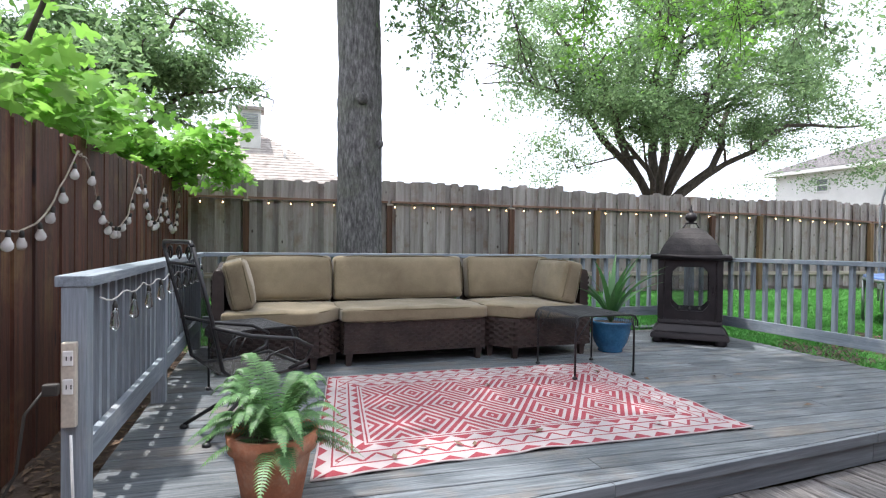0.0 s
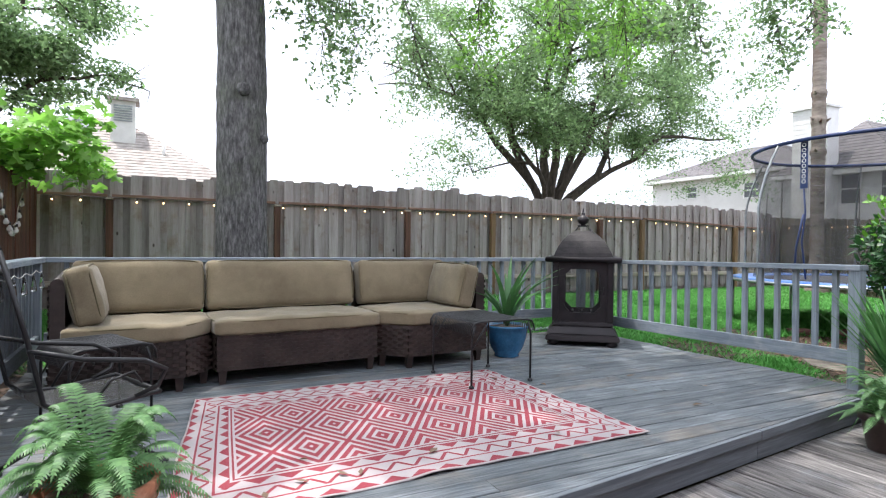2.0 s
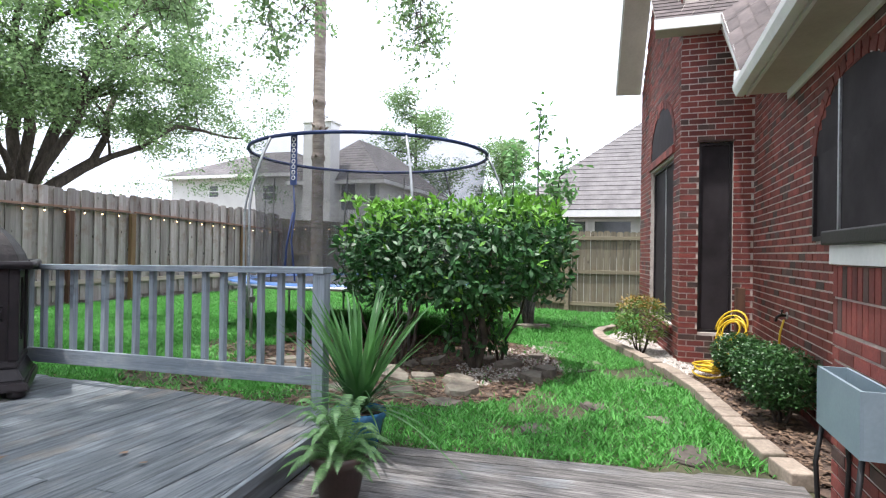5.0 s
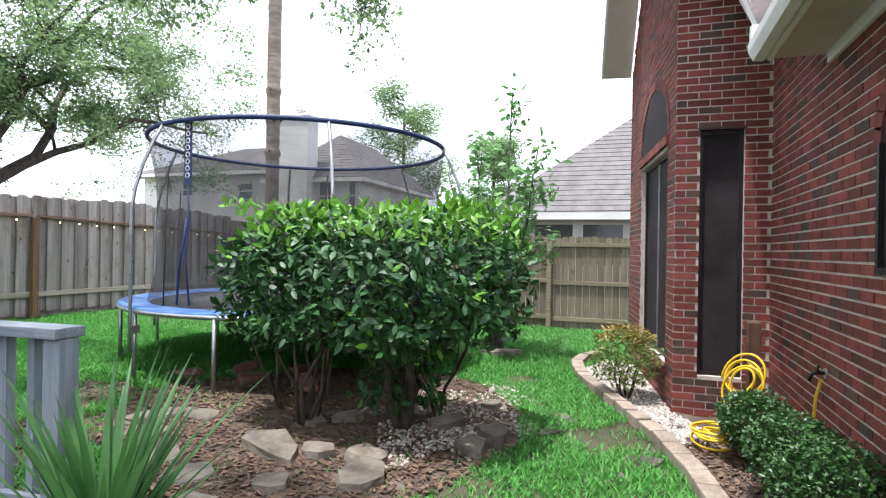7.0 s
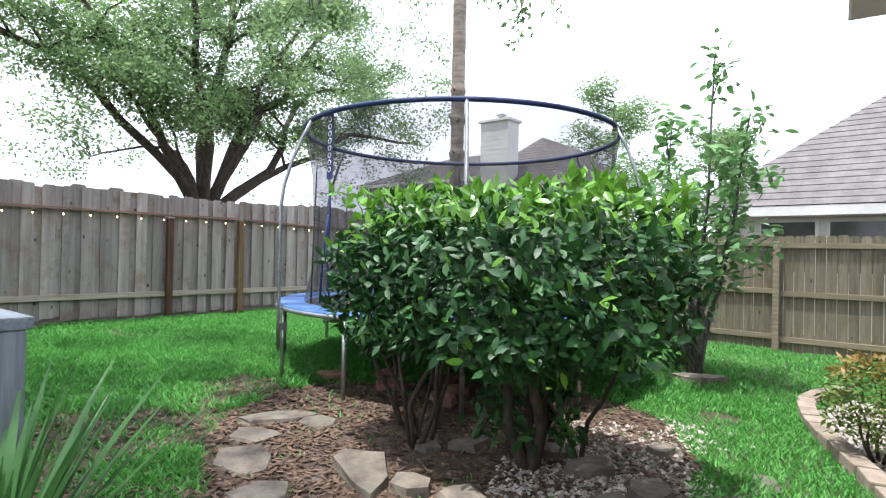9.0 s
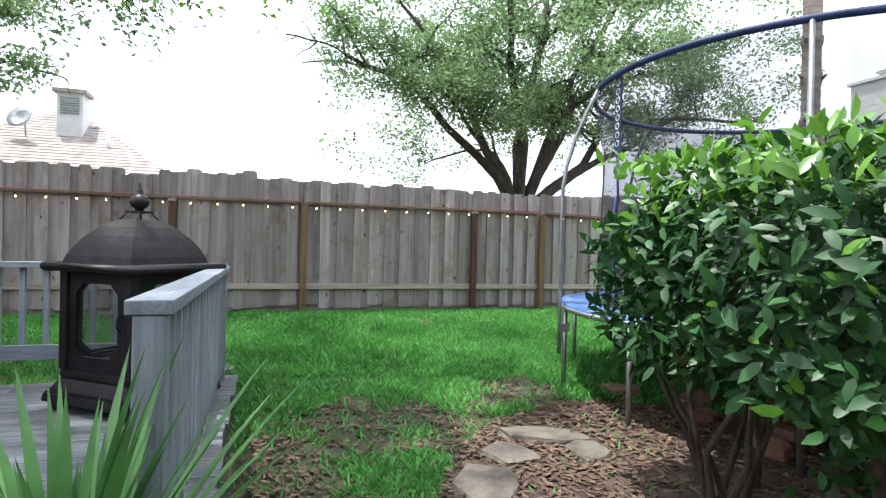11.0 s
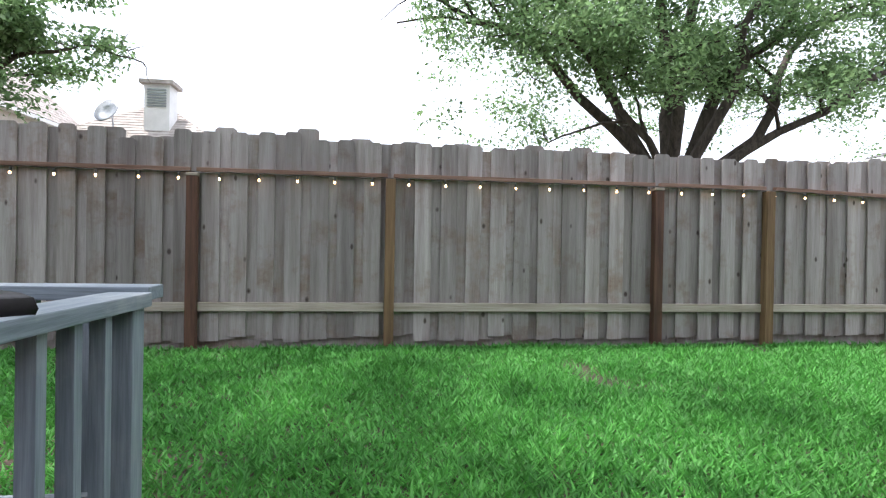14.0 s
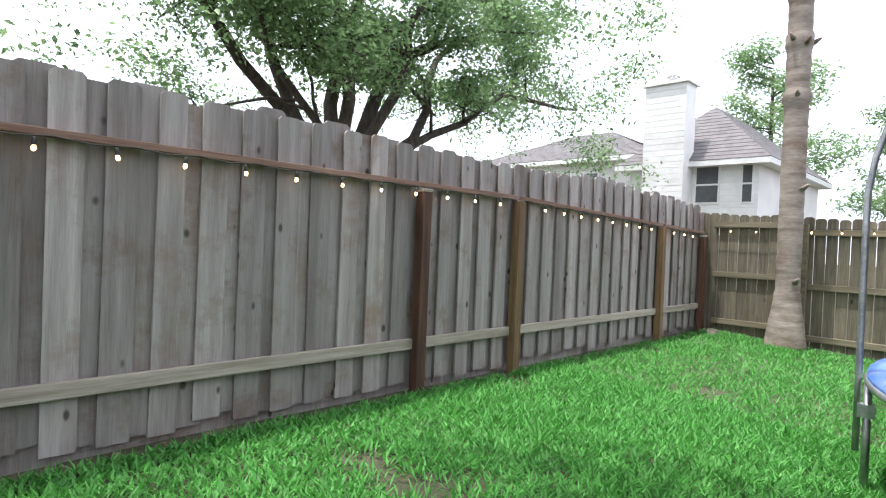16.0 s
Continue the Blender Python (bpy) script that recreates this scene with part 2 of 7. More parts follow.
    outlet=surface("ivory_plastic", (0.45, 0.40, 0.33), (0.56, 0.50, 0.42), 3, (1, 1, 1), 0.4, 0),
    siding=surface("pale_siding", (0.64, 0.62, 0.60), (0.74, 0.72, 0.70), 1, (1, 1, 1), 0.7, 0.1, grain=0.04),
    pane=surface("dark_window_pane", (0.06, 0.065, 0.07), (0.12, 0.125, 0.13), 1, (1, 1, 1), 0.12, 0),
    dry=surface("dry_leaf", (0.066, 0.039, 0.024), (0.19, 0.125, 0.083), 3, (1, 1, 1), 0.8, 0, vary=0.4, island=True),
)


def glass(name, tint=(0.9, 0.9, 0.9), rough=0.02, clear=1.0):
    m = bpy.data.materials.new(name)
    m.use_nodes = True
    b = m.node_tree.nodes["Principled BSDF"]
    b.inputs["Base Color"].default_value = (*tint, 1)
    b.inputs["Transmission Weight"].default_value = clear
    b.inputs["Roughness"].default_value = rough
    return m


def mesh_screen(name, colour, cover):
    """A woven net whose threads cover a share of the view."""
    m = bpy.data.materials.new(name)
    m.use_nodes = True
    nt = m.node_tree
    b = nt.nodes["Principled BSDF"]
    b.inputs["Base Color"].default_value = (*colour, 1)
    b.inputs["Roughness"].default_value = 0.7
    tr = nt.nodes.new("ShaderNodeBsdfTransparent")
    mx = nt.nodes.new("ShaderNodeMixShader")
    co = nt.nodes.new("ShaderNodeTexCoord")
    n = node(nt, "TexNoise", Scale=3.0, Detail=2.0)
    nt.links.new(co.outputs["Object"], n.inputs["Vector"])
    mr = node(nt, "MapRange")
    mr.inputs["To Min"].default_value, mr.inputs["To Max"].default_value = cover - 0.12, cover + 0.12
    nt.links.new(n.outputs["Fac"], mr.inputs["Value"])
    nt.links.new(mr.outputs[0], mx.inputs[0])
    nt.links.new(tr.outputs[0], mx.inputs[1])
    nt.links.new(b.outputs[0], mx.inputs[2])
    nt.links.new(mx.outputs[0], nt.nodes["Material Output"].inputs["Surface"])
    return m


M["glass"] = glass("clear_glass")
M["bulb_glass"] = glass("bulb_glass", (0.92, 0.9, 0.86), 0.06)
M["net"] = mesh_screen("black_safety_net", (0.035, 0.035, 0.04), 0.48)
M["net_fire"] = mesh_screen("fine_spark_screen", (0.03, 0.03, 0.032), 0.30)
M["net_chair"] = mesh_screen("perforated_iron", (0.015, 0.015, 0.016), 0.72)

# ---- shapes ----


def box(bm, x0, x1, y0, y1, z0, z1, m=None, bevel=0.0):
    vs = [bm.verts.new((x, y, z)) for x in (x0, x1) for y in (y0, y1) for z in (z0, z1)]
    if m is not None:
        for v in vs:
            v.co = m @ v.co
    fs = [bm.faces.new([vs[i] for i in f]) for f in ((0, 1, 3, 2), (4, 6, 7, 5), (0, 4, 5, 1), (2, 3, 7, 6), (0, 2, 6, 4), (1, 5, 7, 3))]
    if bevel:
        es = list({e for f in fs for e in f.edges})
        bmesh.ops.bevel(bm, geom=es, offset=bevel, segments=2, affect="EDGES", profile=0.6)
    return bm


def tube(bm, pts, r, sides=8, closed=False, caps=True):
    """A round tube along points; r is one radius or one a point."""
    pts = [Vector(p) for p in pts]
    n = len(pts)
    rs = r if isinstance(r, (list, tuple)) else [r] * n
    rings, up = [], None
    for i, p in enumerate(pts):
        a = pts[i - 1] if (i or closed) else p
        b = pts[(i + 1) % n] if (i < n - 1 or closed) else p
        d = (b - a).normalized()
        if up is None:
            up = d.orthogonal().normalized()
        up = (up - d * up.dot(d))
        up = up.normalized() if up.length > 1e-6 else d.orthogonal().normalized()
        side = d.cross(up)
        rings.append([bm.verts.new(p + (up * math.cos(t) + side * math.sin(t)) * rs[i]) for t in [k * math.tau / sides for k in range(sides)]])
    for i in range(n if closed else n - 1):
        a, b = rings[i], rings[(i + 1) % n]
        for k in range(sides):
            f = bm.faces.new((a[k], a[(k + 1) % sides], b[(k + 1) % sides], b[k]))
            f.smooth = True
    if caps and not closed:
        bm.faces.new(rings[0][::-1])
        bm.faces.new(rings[-1])
    return bm


def lathe(bm, prof, at=(0, 0, 0), sides=24, squash=1.0):
    """A turned shape from (radius, height) pairs."""
    rings = [[bm.verts.new((at[0] + r * math.cos(k * math.tau / sides), at[1] + squash * r * math.sin(k * math.tau / sides), at[2] + z)) for k in range(sides)] for r, z in prof]
    for a, b in zip(rings, rings[1:]):
        for k in range(sides):
            f = bm.faces.new((a[k], a[(k + 1) % sides], b[(k + 1) % sides], b[k]))
            f.smooth = True
    bm.faces.new(rings[0][::-1])
    bm.faces.new(rings[-1])
    return bm


def part(name, bm, material, parent=None, label="", m=None):
    me = bpy.data.meshes.new(name)
    bmesh.ops.recalc_face_normals(bm, faces=bm.faces[:])
    bm.to_mesh(me)
    bm.free()
    me.materials.append(material)
    ob = new(name, me)
    if parent is not None:
        ob.parent = parent
    if m is not None:
        ob.matrix_basis = m
    if label:
        ob["label"] = label
    return ob


def piece(name, me, parent, m):
    """One more object on mesh data that its like already use."""
    ob = new(name, me)
    ob.parent = parent
    ob.matrix_basis = m
    return ob


def mesh_of(name, bm, material):
    me = bpy.data.meshes.new(name)
    bmesh.ops.recalc_face_normals(bm, faces=bm.faces[:])
    bm.to_mesh(me)
    bm.free()
    me.materials.append(material)
    return me


def soup(name, verts, faces, material, parent=None, label="", smooth=False):
    me = bpy.data.meshes.new(name)
    me.from_pydata(verts, [], faces)
    me.materials.append(material)
    if smooth:
        me.shade_smooth()
    ob = new(name, me)
    if parent is not None:
        ob.parent = parent
    if label:
        ob["label"] = label
    return ob


def thing(name, label, category, at=(0, 0, 0), rz=0.0, group="", kind=""):
    ob = new(name)
    ob.empty_display_size = 0.1
    ob.matrix_basis = pose(*at, 0, 0, rz)
    return tagged(ob, label, category, group, kind)


BM = bmesh.new


def lawn_z(x, y):
    """The height of the ground: level by the house, rising to the back fence."""
    return float(np.interp(y, (0.6, 3.8, 5.2, 8.4), (-0.06, 0.02, 0.07, 0.26)))


DECK, LOW = 0.16, -0.035

# ---- ground ----
GX, GY = 120.0, 160.0


def grid_ground():
    xs = [-120, -60, -30, -12, -6] + [i * 0.5 for i in range(-6, 41)] + [24, 30, 45, 70, 140]
    ys = [-80, -40, -20, -10, -6] + [i * 0.5 for i in range(-8, 25)] + [16, 24, 40, 70, 160]
    vs, fs = [], []
    for x in xs:
        for y in ys:
            z = lawn_z(x, y) + 0.018 * noise.noise((x * 0.7, y * 0.7, 0)) - (0.1 if -0.9 < x < 5.7 and -4 < y < 5.1 else 0)
            vs.append((x, y, z - 0.012))
    n = len(ys)
    for i in range(len(xs) - 1):
        for j in range(n - 1):
            fs.append((i * n + j, (i + 1) * n + j, (i + 1) * n + j + 1, i * n + j + 1))
    return soup("ground", vs, fs, M["soil"], smooth=True)


tagged(grid_ground(), "green lawn ground with bare brown patches", "ground", kind="structure")

# ---- fences ----


def board_mesh(name, w, h, t, material, ear=0.022):
    """An upright picket with clipped top corners, from z = 0."""
    bm = BM()
    pr = [(-w / 2, 0), (w / 2, 0), (w / 2, h - ear), (w / 2 - ear, h), (-w / 2 + ear, h), (-w / 2, h - ear)]
    a = [bm.verts.new((x, -t / 2, z)) for x, z in pr]
    b = [bm.verts.new((x, t / 2, z)) for x, z in pr]
    bm.faces.new(a)
    bm.faces.new(b[::-1])
    for i in range(6):
        bm.faces.new((a[i], b[i], b[(i + 1) % 6], a[(i + 1) % 6]))
    return mesh_of(name, bm, material)


rng = random.Random(4)
FENCE_Y = 8.65
back = thing("fence_back", "weathered grey board-on-board cedar fence with pale rails", "fence", kind="structure")
kinds = [board_mesh("picket", w, 2.0, 0.02, M["fence_grey"]) for w in (0.158, 0.152, 0.166)]


def fall(x):
    """The fence line drops towards the far corner."""
    return -0.10 * max(0.0, x - 10.9) / 3.2


x, top, i = -0.92, 2.30, 0
while x < 15.86:
    if rng.random() < 0.22:
        top = 2.31 + rng.uniform(-0.05, 0.08)
    low = 0.34 + rng.uniform(-0.035, 0.03)
    h = top + fall(x) + rng.uniform(-0.012, 0.012) - low
    piece("picket", rng.choice(kinds), back, pose(x, FENCE_Y + 0.075, low, rng.uniform(-0.3, 0.3), rng.uniform(-0.25, 0.25), 0) @ Matrix.Diagonal((1, 1, h / 2, 1)))
    h2 = top + fall(x) + rng.uniform(-0.06, 0.03) - low
    piece("picket", rng.choice(kinds), back, pose(x + 0.128, FENCE_Y + 0.112, low + 0.01, 0, rng.uniform(-0.25, 0.25), 0) @ Matrix.Diagonal((1.34, 1, h2 / 2, 1)))
    x += 0.256
part("kickboard", box(BM(), -0.95, 15.85, FENCE_Y + 0.14, FENCE_Y + 0.16, 0.1, 0.46), M["fence_grey"], back)
posts = [(0.02, "d"), (2.45, "d"), (4.82, "d"), (6.68, "b"), (9.49, "d"), (10.77, "b"), (14.07, "b"), (15.62, "d")]
for px, k in posts:
    bm = BM()
    box(bm, -0.048, 0.048, -0.045, 0.045, 0.05, (1.90 if k == "d" else 1.93) + fall(px), bevel=0.006)
    part("post", bm, M["post_dark" if k == "d" else "post_brown"], back, m=pose(px, FENCE_Y, 0))
    if k == "d":
        part("post_cap", box(BM(), px - 0.05, px + 0.05, FENCE_Y - 0.048, FENCE_Y + 0.05, 1.902 + fall(px), 1.93 + fall(px), bevel=0.004), M["rail_pale"], back)
edges = [-0.9] + [p for p, _ in posts]
for a, b in zip(edges, edges[1:]):
    c, hl = (a + b) / 2, (b - a) / 2
    part("bottom_rail", box(BM(), -hl + 0.05, hl - 0.05, FENCE_Y + 0.02, FENCE_Y + 0.062, 0.62, 0.705, bevel=0.004), M["rail_pale"], back, m=pose(c, 0, 0))
    part("top_rail", box(BM(), -hl + 0.03, hl - 0.03, FENCE_Y + 0.0, FENCE_Y + 0.062, 1.945, 1.985, bevel=0.004), M["rail_warm_lit"], back, m=pose(c, 0, (fall(a) + fall(b)) / 2, 0, math.degrees(math.atan2(fall(a) - fall(b), b - a)), 0))

left = thing("fence_left", "red-brown stained upright board fence", "fence", kind="structure")
kinds = [board_mesh("picket", w, 2.0, 0.018, M["fence_red"]) for w in (0.132, 0.14)]
y = -2.6
while y < 8.65:
    h = 1.98 + rng.uniform(-0.02, 0.02) + 0.028 * max(y - 1, 0)
    piece("picket", rng.choice(kinds), left, pose(-0.90 + rng.uniform(-0.010, 0.010), y, -0.05, 0, 0, 90 + rng.uniform(-0.8, 0.8)) @ Matrix.Diagonal((1, 1, h / 2, 1)))
    y += 0.146
for z in (0.3, 1.0, 1.7):
    part("rail", box(BM(), -0.965, -0.92, -2.6, 8.65, z, z + 0.085), M["fence_red"], left)

FENCE_X = 15.86
right = thing("fence_right", "olive-grey weathered board fence with narrow gaps", "fence", kind="structure")
kinds = [board_mesh("picket", w, 2.0, 0.016, M["fence_olive"], 0.03) for w in (0.14, 0.136)]
y = -4.0
while y < 8.74:
    z0 = lawn_z(0, y) + 0.02
    h = 1.86 + rng.uniform(-0.015, 0.015)
    piece("picket", rng.choice(kinds), right, pose(FENCE_X, y, z0, rng.uniform(-0.2, 0.2), 0, 90) @ Matrix.Diagonal((1, 1, h / 2, 1)))
    y += 0.1445
for py in (-3.2, -1.3, 0.93, 3.1, 5.2, 7.3):
    z0 = lawn_z(0, py)
    part("post", box(BM(), -0.045, 0.045, -0.045, 0.045, 0, 1.78, bevel=0.006), M["rail_pale_y"], right, m=pose(FENCE_X - 0.09, py, z0))
for a, b in zip((-4.0, -3.2, -1.3, 0.93, 3.1, 5.2, 7.3), (-3.2, -1.3, 0.93, 3.1, 5.2, 7.3, 8.6)):
    z0 = lawn_z(0, (a + b) / 2)
    for z in (0.16, 0.9, 1.68):
        part("rail", box(BM(), FENCE_X - 0.055, FENCE_X - 0.012, a + 0.05, b - 0.05, z0 + z, z0 + z + 0.085, bevel=0.004), M["rail_pale_y"], right)

# ---- decks ----
deck = thing("deck_upper", "worn grey-painted raised wooden deck with peeling boards", "deck", kind="structure")
DX0, DX1, DY0, DY1 = -0.36, 5.85, 0.655, 5.00


def front(x):
    """The deck's front edge, which is not quite square to the fence."""
    return 0.70 + 0.115 * x


def plank(name, pts, z, t, material, parent, r):
    """A board with the given outline, its top at z, edges eased."""
    cx, cy = sum(p[0] for p in pts) / len(pts), sum(p[1] for p in pts) / len(pts)
    bm = BM()
    rings = []
    for inset, zz in ((0.0, -t), (0.0, -0.004), (0.003, 0.0)):
        rings.append([bm.verts.new((x - cx - inset * (1 if x > cx else -1), y - cy - inset * (1 if y > cy else -1), zz)) for x, y in pts])
    n = len(pts)
    for lo, hi in zip(rings, rings[1:]):
        for k in range(n):
            bm.faces.new((lo[k], lo[(k + 1) % n], hi[(k + 1) % n], hi[k]))
    bm.faces.new(rings[-1])
    bm.faces.new(rings[0][::-1])
    return part(name, bm, material, parent, m=pose(cx, cy, z + r.uniform(-0.002, 0.002), r.uniform(-0.2, 0.2), 0, 0))


y, i, W = DY0, 0, 0.138
while y < DY1 - 0.05:
    y1 = min(y + W, DY1)
    cut = (2.05, 4.25, 3.3)[i % 3]
    for a, b in ((DX0, cut), (cut, DX1 + rng.uniform(-0.02, 0.02))):
        a, b = a + 0.002, b - 0.002
        xa, xb = (y - 0.70) / 0.115, (y1 - 0.70) / 0.115
        if xb <= a + 0.02:
            continue
        if xa >= b:
            pts = [(a, y), (b, y), (b, y1), (a, y1)]
        else:
            pts = [(a, max(y, front(a)))]
            if xa > a:
                pts.append((xa, y))
            if xb >= b:
                pts += [(b, front(b)), (b, y1), (a, y1)]
            else:
                pts += [(xb, y1), (a, y1)]
        plank("plank", pts, DECK, 0.035, M["deck"], deck, rng)
    y += W + 0.006
    i += 1
for a, b in ((-0.36, 2.0), (2.004, 4.0), (4.004, 5.845)):
    c = (a + b) / 2
    hl = (b - a) / 2 / math.cos(math.atan(0.115))
    part("fascia", box(BM(), -hl, hl, -0.006, 0.02, LOW + 0.004, DECK - 0.037, bevel=0.003), M["deck_edge"], deck, m=pose(c, front(c), 0, 0, 0, math.degrees(math.atan(0.115))))
    part("nosing", box(BM(), -hl, hl, -0.032, -0.002, DECK - 0.062, DECK - 0.002, bevel=0.005), M["deck_edge"], deck, m=pose(c, front(c), 0, 0, 0, math.degrees(math.atan(0.115))))
part("fascia", box(BM(), 5.79, 5.82, 1.40, DY1 - 0.01, -0.1, DECK - 0.04), M["deck_edge"], deck)
part("joists", box(BM(), DX0 + 0.05, 5.78, 1.42, DY1 - 0.05, -0.1, DECK - 0.06), M["deck_edge"], deck)
part("step_block", box(BM(), 5.30, 5.81, 5.36, 5.56, -0.05, 0.125, bevel=0.006), M["deck"], deck)

low = thing("deck_lower", "bare weathered wooden lower deck with worn split boards", "deck", kind="structure")


def skew(x, y):
    """The lower deck's boards run square to the step, a little off the fence's line."""
    return (x - 0.125 * (y - 0.9), y)


x = 5.81
while x > -2.6:
    a, b = x - W, x
    y0 = -4.2 if x < 3.75 else -1.52
    edge = [(b + 0.02, y0), (b + 0.03, -0.98), (b - 0.02, -0.93), (b - 0.005, -0.80), (b - 0.05, -0.70), (b - 0.02, -0.62), (b + 0.01, -0.56), (b, front(b) - 0.012)] if x > 5.8 else [(b, y0), (b, front(b) - 0.012)]
    plank("plank", [skew(*p) for p in [(a, y0)] + edge + [(a, front(a) - 0.012)]], LOW, 0.035, M["deck_raw"], low, rng)
    x -= W + 0.010
part("joists", box(BM(), -2.3, 5.70, -1.5, 0.45, -0.12, LOW - 0.05), M["deck_edge"], low)

# ---- railings ----


def railing(name, a, b, label, posts=(), tops=(1.14, 1.14), n_step=0.166):
    """A painted railing from a to b on the deck: flat cap, deep bottom rail, and square balusters on the outer side."""
    a, b = Vector((*a, 0)), Vector((*b, 0))
    d = b - a
    length = d.length
    rz = math.degrees(math.atan2(d.y, d.x))
    g = thing(name, label, "railing", (a.x, a.y, 0), rz, kind="structure")
    fall = (tops[1] - tops[0]) / length

    def lean(bm):
        for v in bm.verts:
            v.co.z += fall * v.co.x
        return bm

    top = tops[0]
    part("cap", lean(box(BM(), -0.05, length + 0.05, -0.066, 0.066, top - 0.044, top, bevel=0.005)), M["rail_blue_x"], g)
    part("bottom_rail", lean(box(BM(), 0, length, 0.001, 0.037, DECK + 0.195, DECK + 0.312, bevel=0.004)), M["rail_blue_x"], g)
    bal = mesh_of("baluster", box(BM(), -0.020, 0.020, -0.042, 0.0, DECK + 0.20, top - 0.035, bevel=0.002), M["rail_blue"])
    s = 0.17
    while s < length - 0.05:
        piece("baluster", bal, g, pose(s, -0.001, fall * s - 0.008, 0, rng.uniform(-0.4, 0.4), rng.uniform(-1.0, 1.0)))
        s += n_step * rng.uniform(0.97, 1.03)
    for s in posts:
        part("post", box(BM(), s - 0.045, s + 0.045, -0.045, 0.045, -0.05, top + fall * s - 0.045, bevel=0.005), M["rail_blue"], g)
    return g


railing("railing_right", (5.715, 1.48), (5.715, 4.84), "blue-grey painted wooden deck railing with square balusters", posts=(0.0, 3.36), tops=(1.17, 1.125))
railing("railing_back", (5.715, 4.972), (-0.25, 4.972), "blue-grey painted wooden deck railing behind the sofa", posts=(2.0, 4.0), tops=(1.14, 1.14))
railing("railing_left", (-0.30, 4.89), (-0.30, 1.16), "blue-grey painted wooden deck railing beside the fence", posts=(0.05, 2.0, 3.73), tops=(1.14, 1.146), n_step=0.14)

# ---- rug ----


def rug_material():
    """A flat-woven rug: red zigzag diamonds on cream, with bordered bands."""
    m = bpy.data.materials.new("red_cream_woven_rug")
    m.use_nodes = True
    nt = m.node_tree
    b = nt.nodes["Principled BSDF"]
    b.inputs["Roughness"].default_value = 0.9
    co = nt.nodes.new("ShaderNodeTexCoord")
    sep = nt.nodes.new("ShaderNodeSeparateXYZ")
    nt.links.new(co.outputs["UV"], sep.inputs[0])

    def op(kind, a, c=None, d=None):
        n = nt.nodes.new("ShaderNodeMath")
        n.operation = kind
        for i, v in enumerate((a, c, d)):
            if v is None:
                continue
            if isinstance(v, (int, float)):
                n.inputs[i].default_value = v
            else:
                nt.links.new(v, n.inputs[i])
        return n.outputs[0]

    x, y = sep.outputs[0], sep.outputs[1]
    ax, ay = op("ABSOLUTE", x), op("ABSOLUTE", y)
    # field: concentric lozenges 0.41 by 0.64 m, each touching the next
    fx = op("ABSOLUTE", op("SUBTRACT", op("FRACT", op("ADD", op("DIVIDE", x, 0.41), 50.5)), 0.5))
    fy = op("ABSOLUTE", op("SUBTRACT", op("FRACT", op("ADD", op("DIVIDE", y, 0.64), 50.5)), 0.5))
    loz = op("ADD", fx, fy)
    ring = op("MINIMUM", loz, op("SUBTRACT", 1.0, loz))
    field = op("LESS_THAN", op("ABSOLUTE", op("SUBTRACT", op("FRACT", op("MULTIPLY", ring, 7.0)), 0.5)), 0.29)
    # border: depth from the edge
    dx, dy = op("SUBTRACT", 1.282, ax), op("MULTIPLY", op("SUBTRACT", 0.955, ay), 0.72)
    edge = op("MINIMUM", dx, dy)
    along_x = op("LESS_THAN", dx, dy)
    along = op("ADD", op("MULTIPLY", along_x, y), op("MULTIPLY", op("SUBTRACT", 1.0, along_x), x))
    tri = op("ABSOLUTE", op("SUBTRACT", op("FRACT", op("ADD", op("DIVIDE", along, 0.14), 40.0)), 0.5))

    def band(lo, hi):
        return op("MULTIPLY", op("GREATER_THAN", edge, lo), op("LESS_THAN", edge, hi))

    teeth = op("MULTIPLY", band(0.012, 0.062), op("LESS_THAN", op("DIVIDE", op("SUBTRACT", edge, 0.012), 0.05), op("SUBTRACT", 0.95, op("MULTIPLY", tri, 2.0))))
    line1 = band(0.08, 0.09)
    zig = op("MULTIPLY", band(0.10, 0.165), op("LESS_THAN", op("ABSOLUTE", op("SUBTRACT", op("DIVIDE", op("SUBTRACT", edge, 0.10), 0.065), op("MULTIPLY", tri, 2.0))), 0.17))
    line2 = band(0.178, 0.190)
    teeth2 = op("MULTIPLY", band(0.20, 0.25), op("GREATER_THAN", op("DIVIDE", op("SUBTRACT", edge, 0.20), 0.05), op("MULTIPLY", tri, 2.0)))
    line3 = band(0.262, 0.272)
    inner = op("MULTIPLY", op("GREATER_THAN", edge, 0.285), field)
    red = inner
    for k in (teeth, line1, zig, line2, teeth2, line3):
        red = op("MAXIMUM", red, k)
    # the weave breaks the edges of the pattern
    wv = node(nt, "TexNoise", Scale=160.0, Detail=2.0)
    nt.links.new(co.outputs["Object"], wv.inputs["Vector"])
    fade = node(nt, "TexNoise", Scale=2.2, Detail=4.0)
    nt.links.new(co.outputs["Object"], fade.inputs["Vector"])
    mix = node(nt, "MixRGB")
    mix.inputs["Color1"].default_value = (0.40, 0.352, 0.348, 1)
    mix.inputs["Color2"].default_value = (0.26, 0.026, 0.042, 1)
    nt.links.new(op("MULTIPLY", red, op("ADD", 0.82, op("MULTIPLY", wv.outputs[0], 0.3))), mix.inputs["Fac"])
    hs = node(nt, "HueSaturation")
    nt.links.new(mix.outputs[0], hs.inputs["Color"])
    nt.links.new(op("ADD", 0.72, op("ADD", op("MULTIPLY", fade.outputs[0], 0.35), op("MULTIPLY", wv.outputs[0], 0.2))), hs.inputs["Value"])
    nt.links.new(hs.outputs[0], b.inputs["Base Color"])
    rib = node(nt, "TexWave", Scale=70.0, Distortion=0.4)
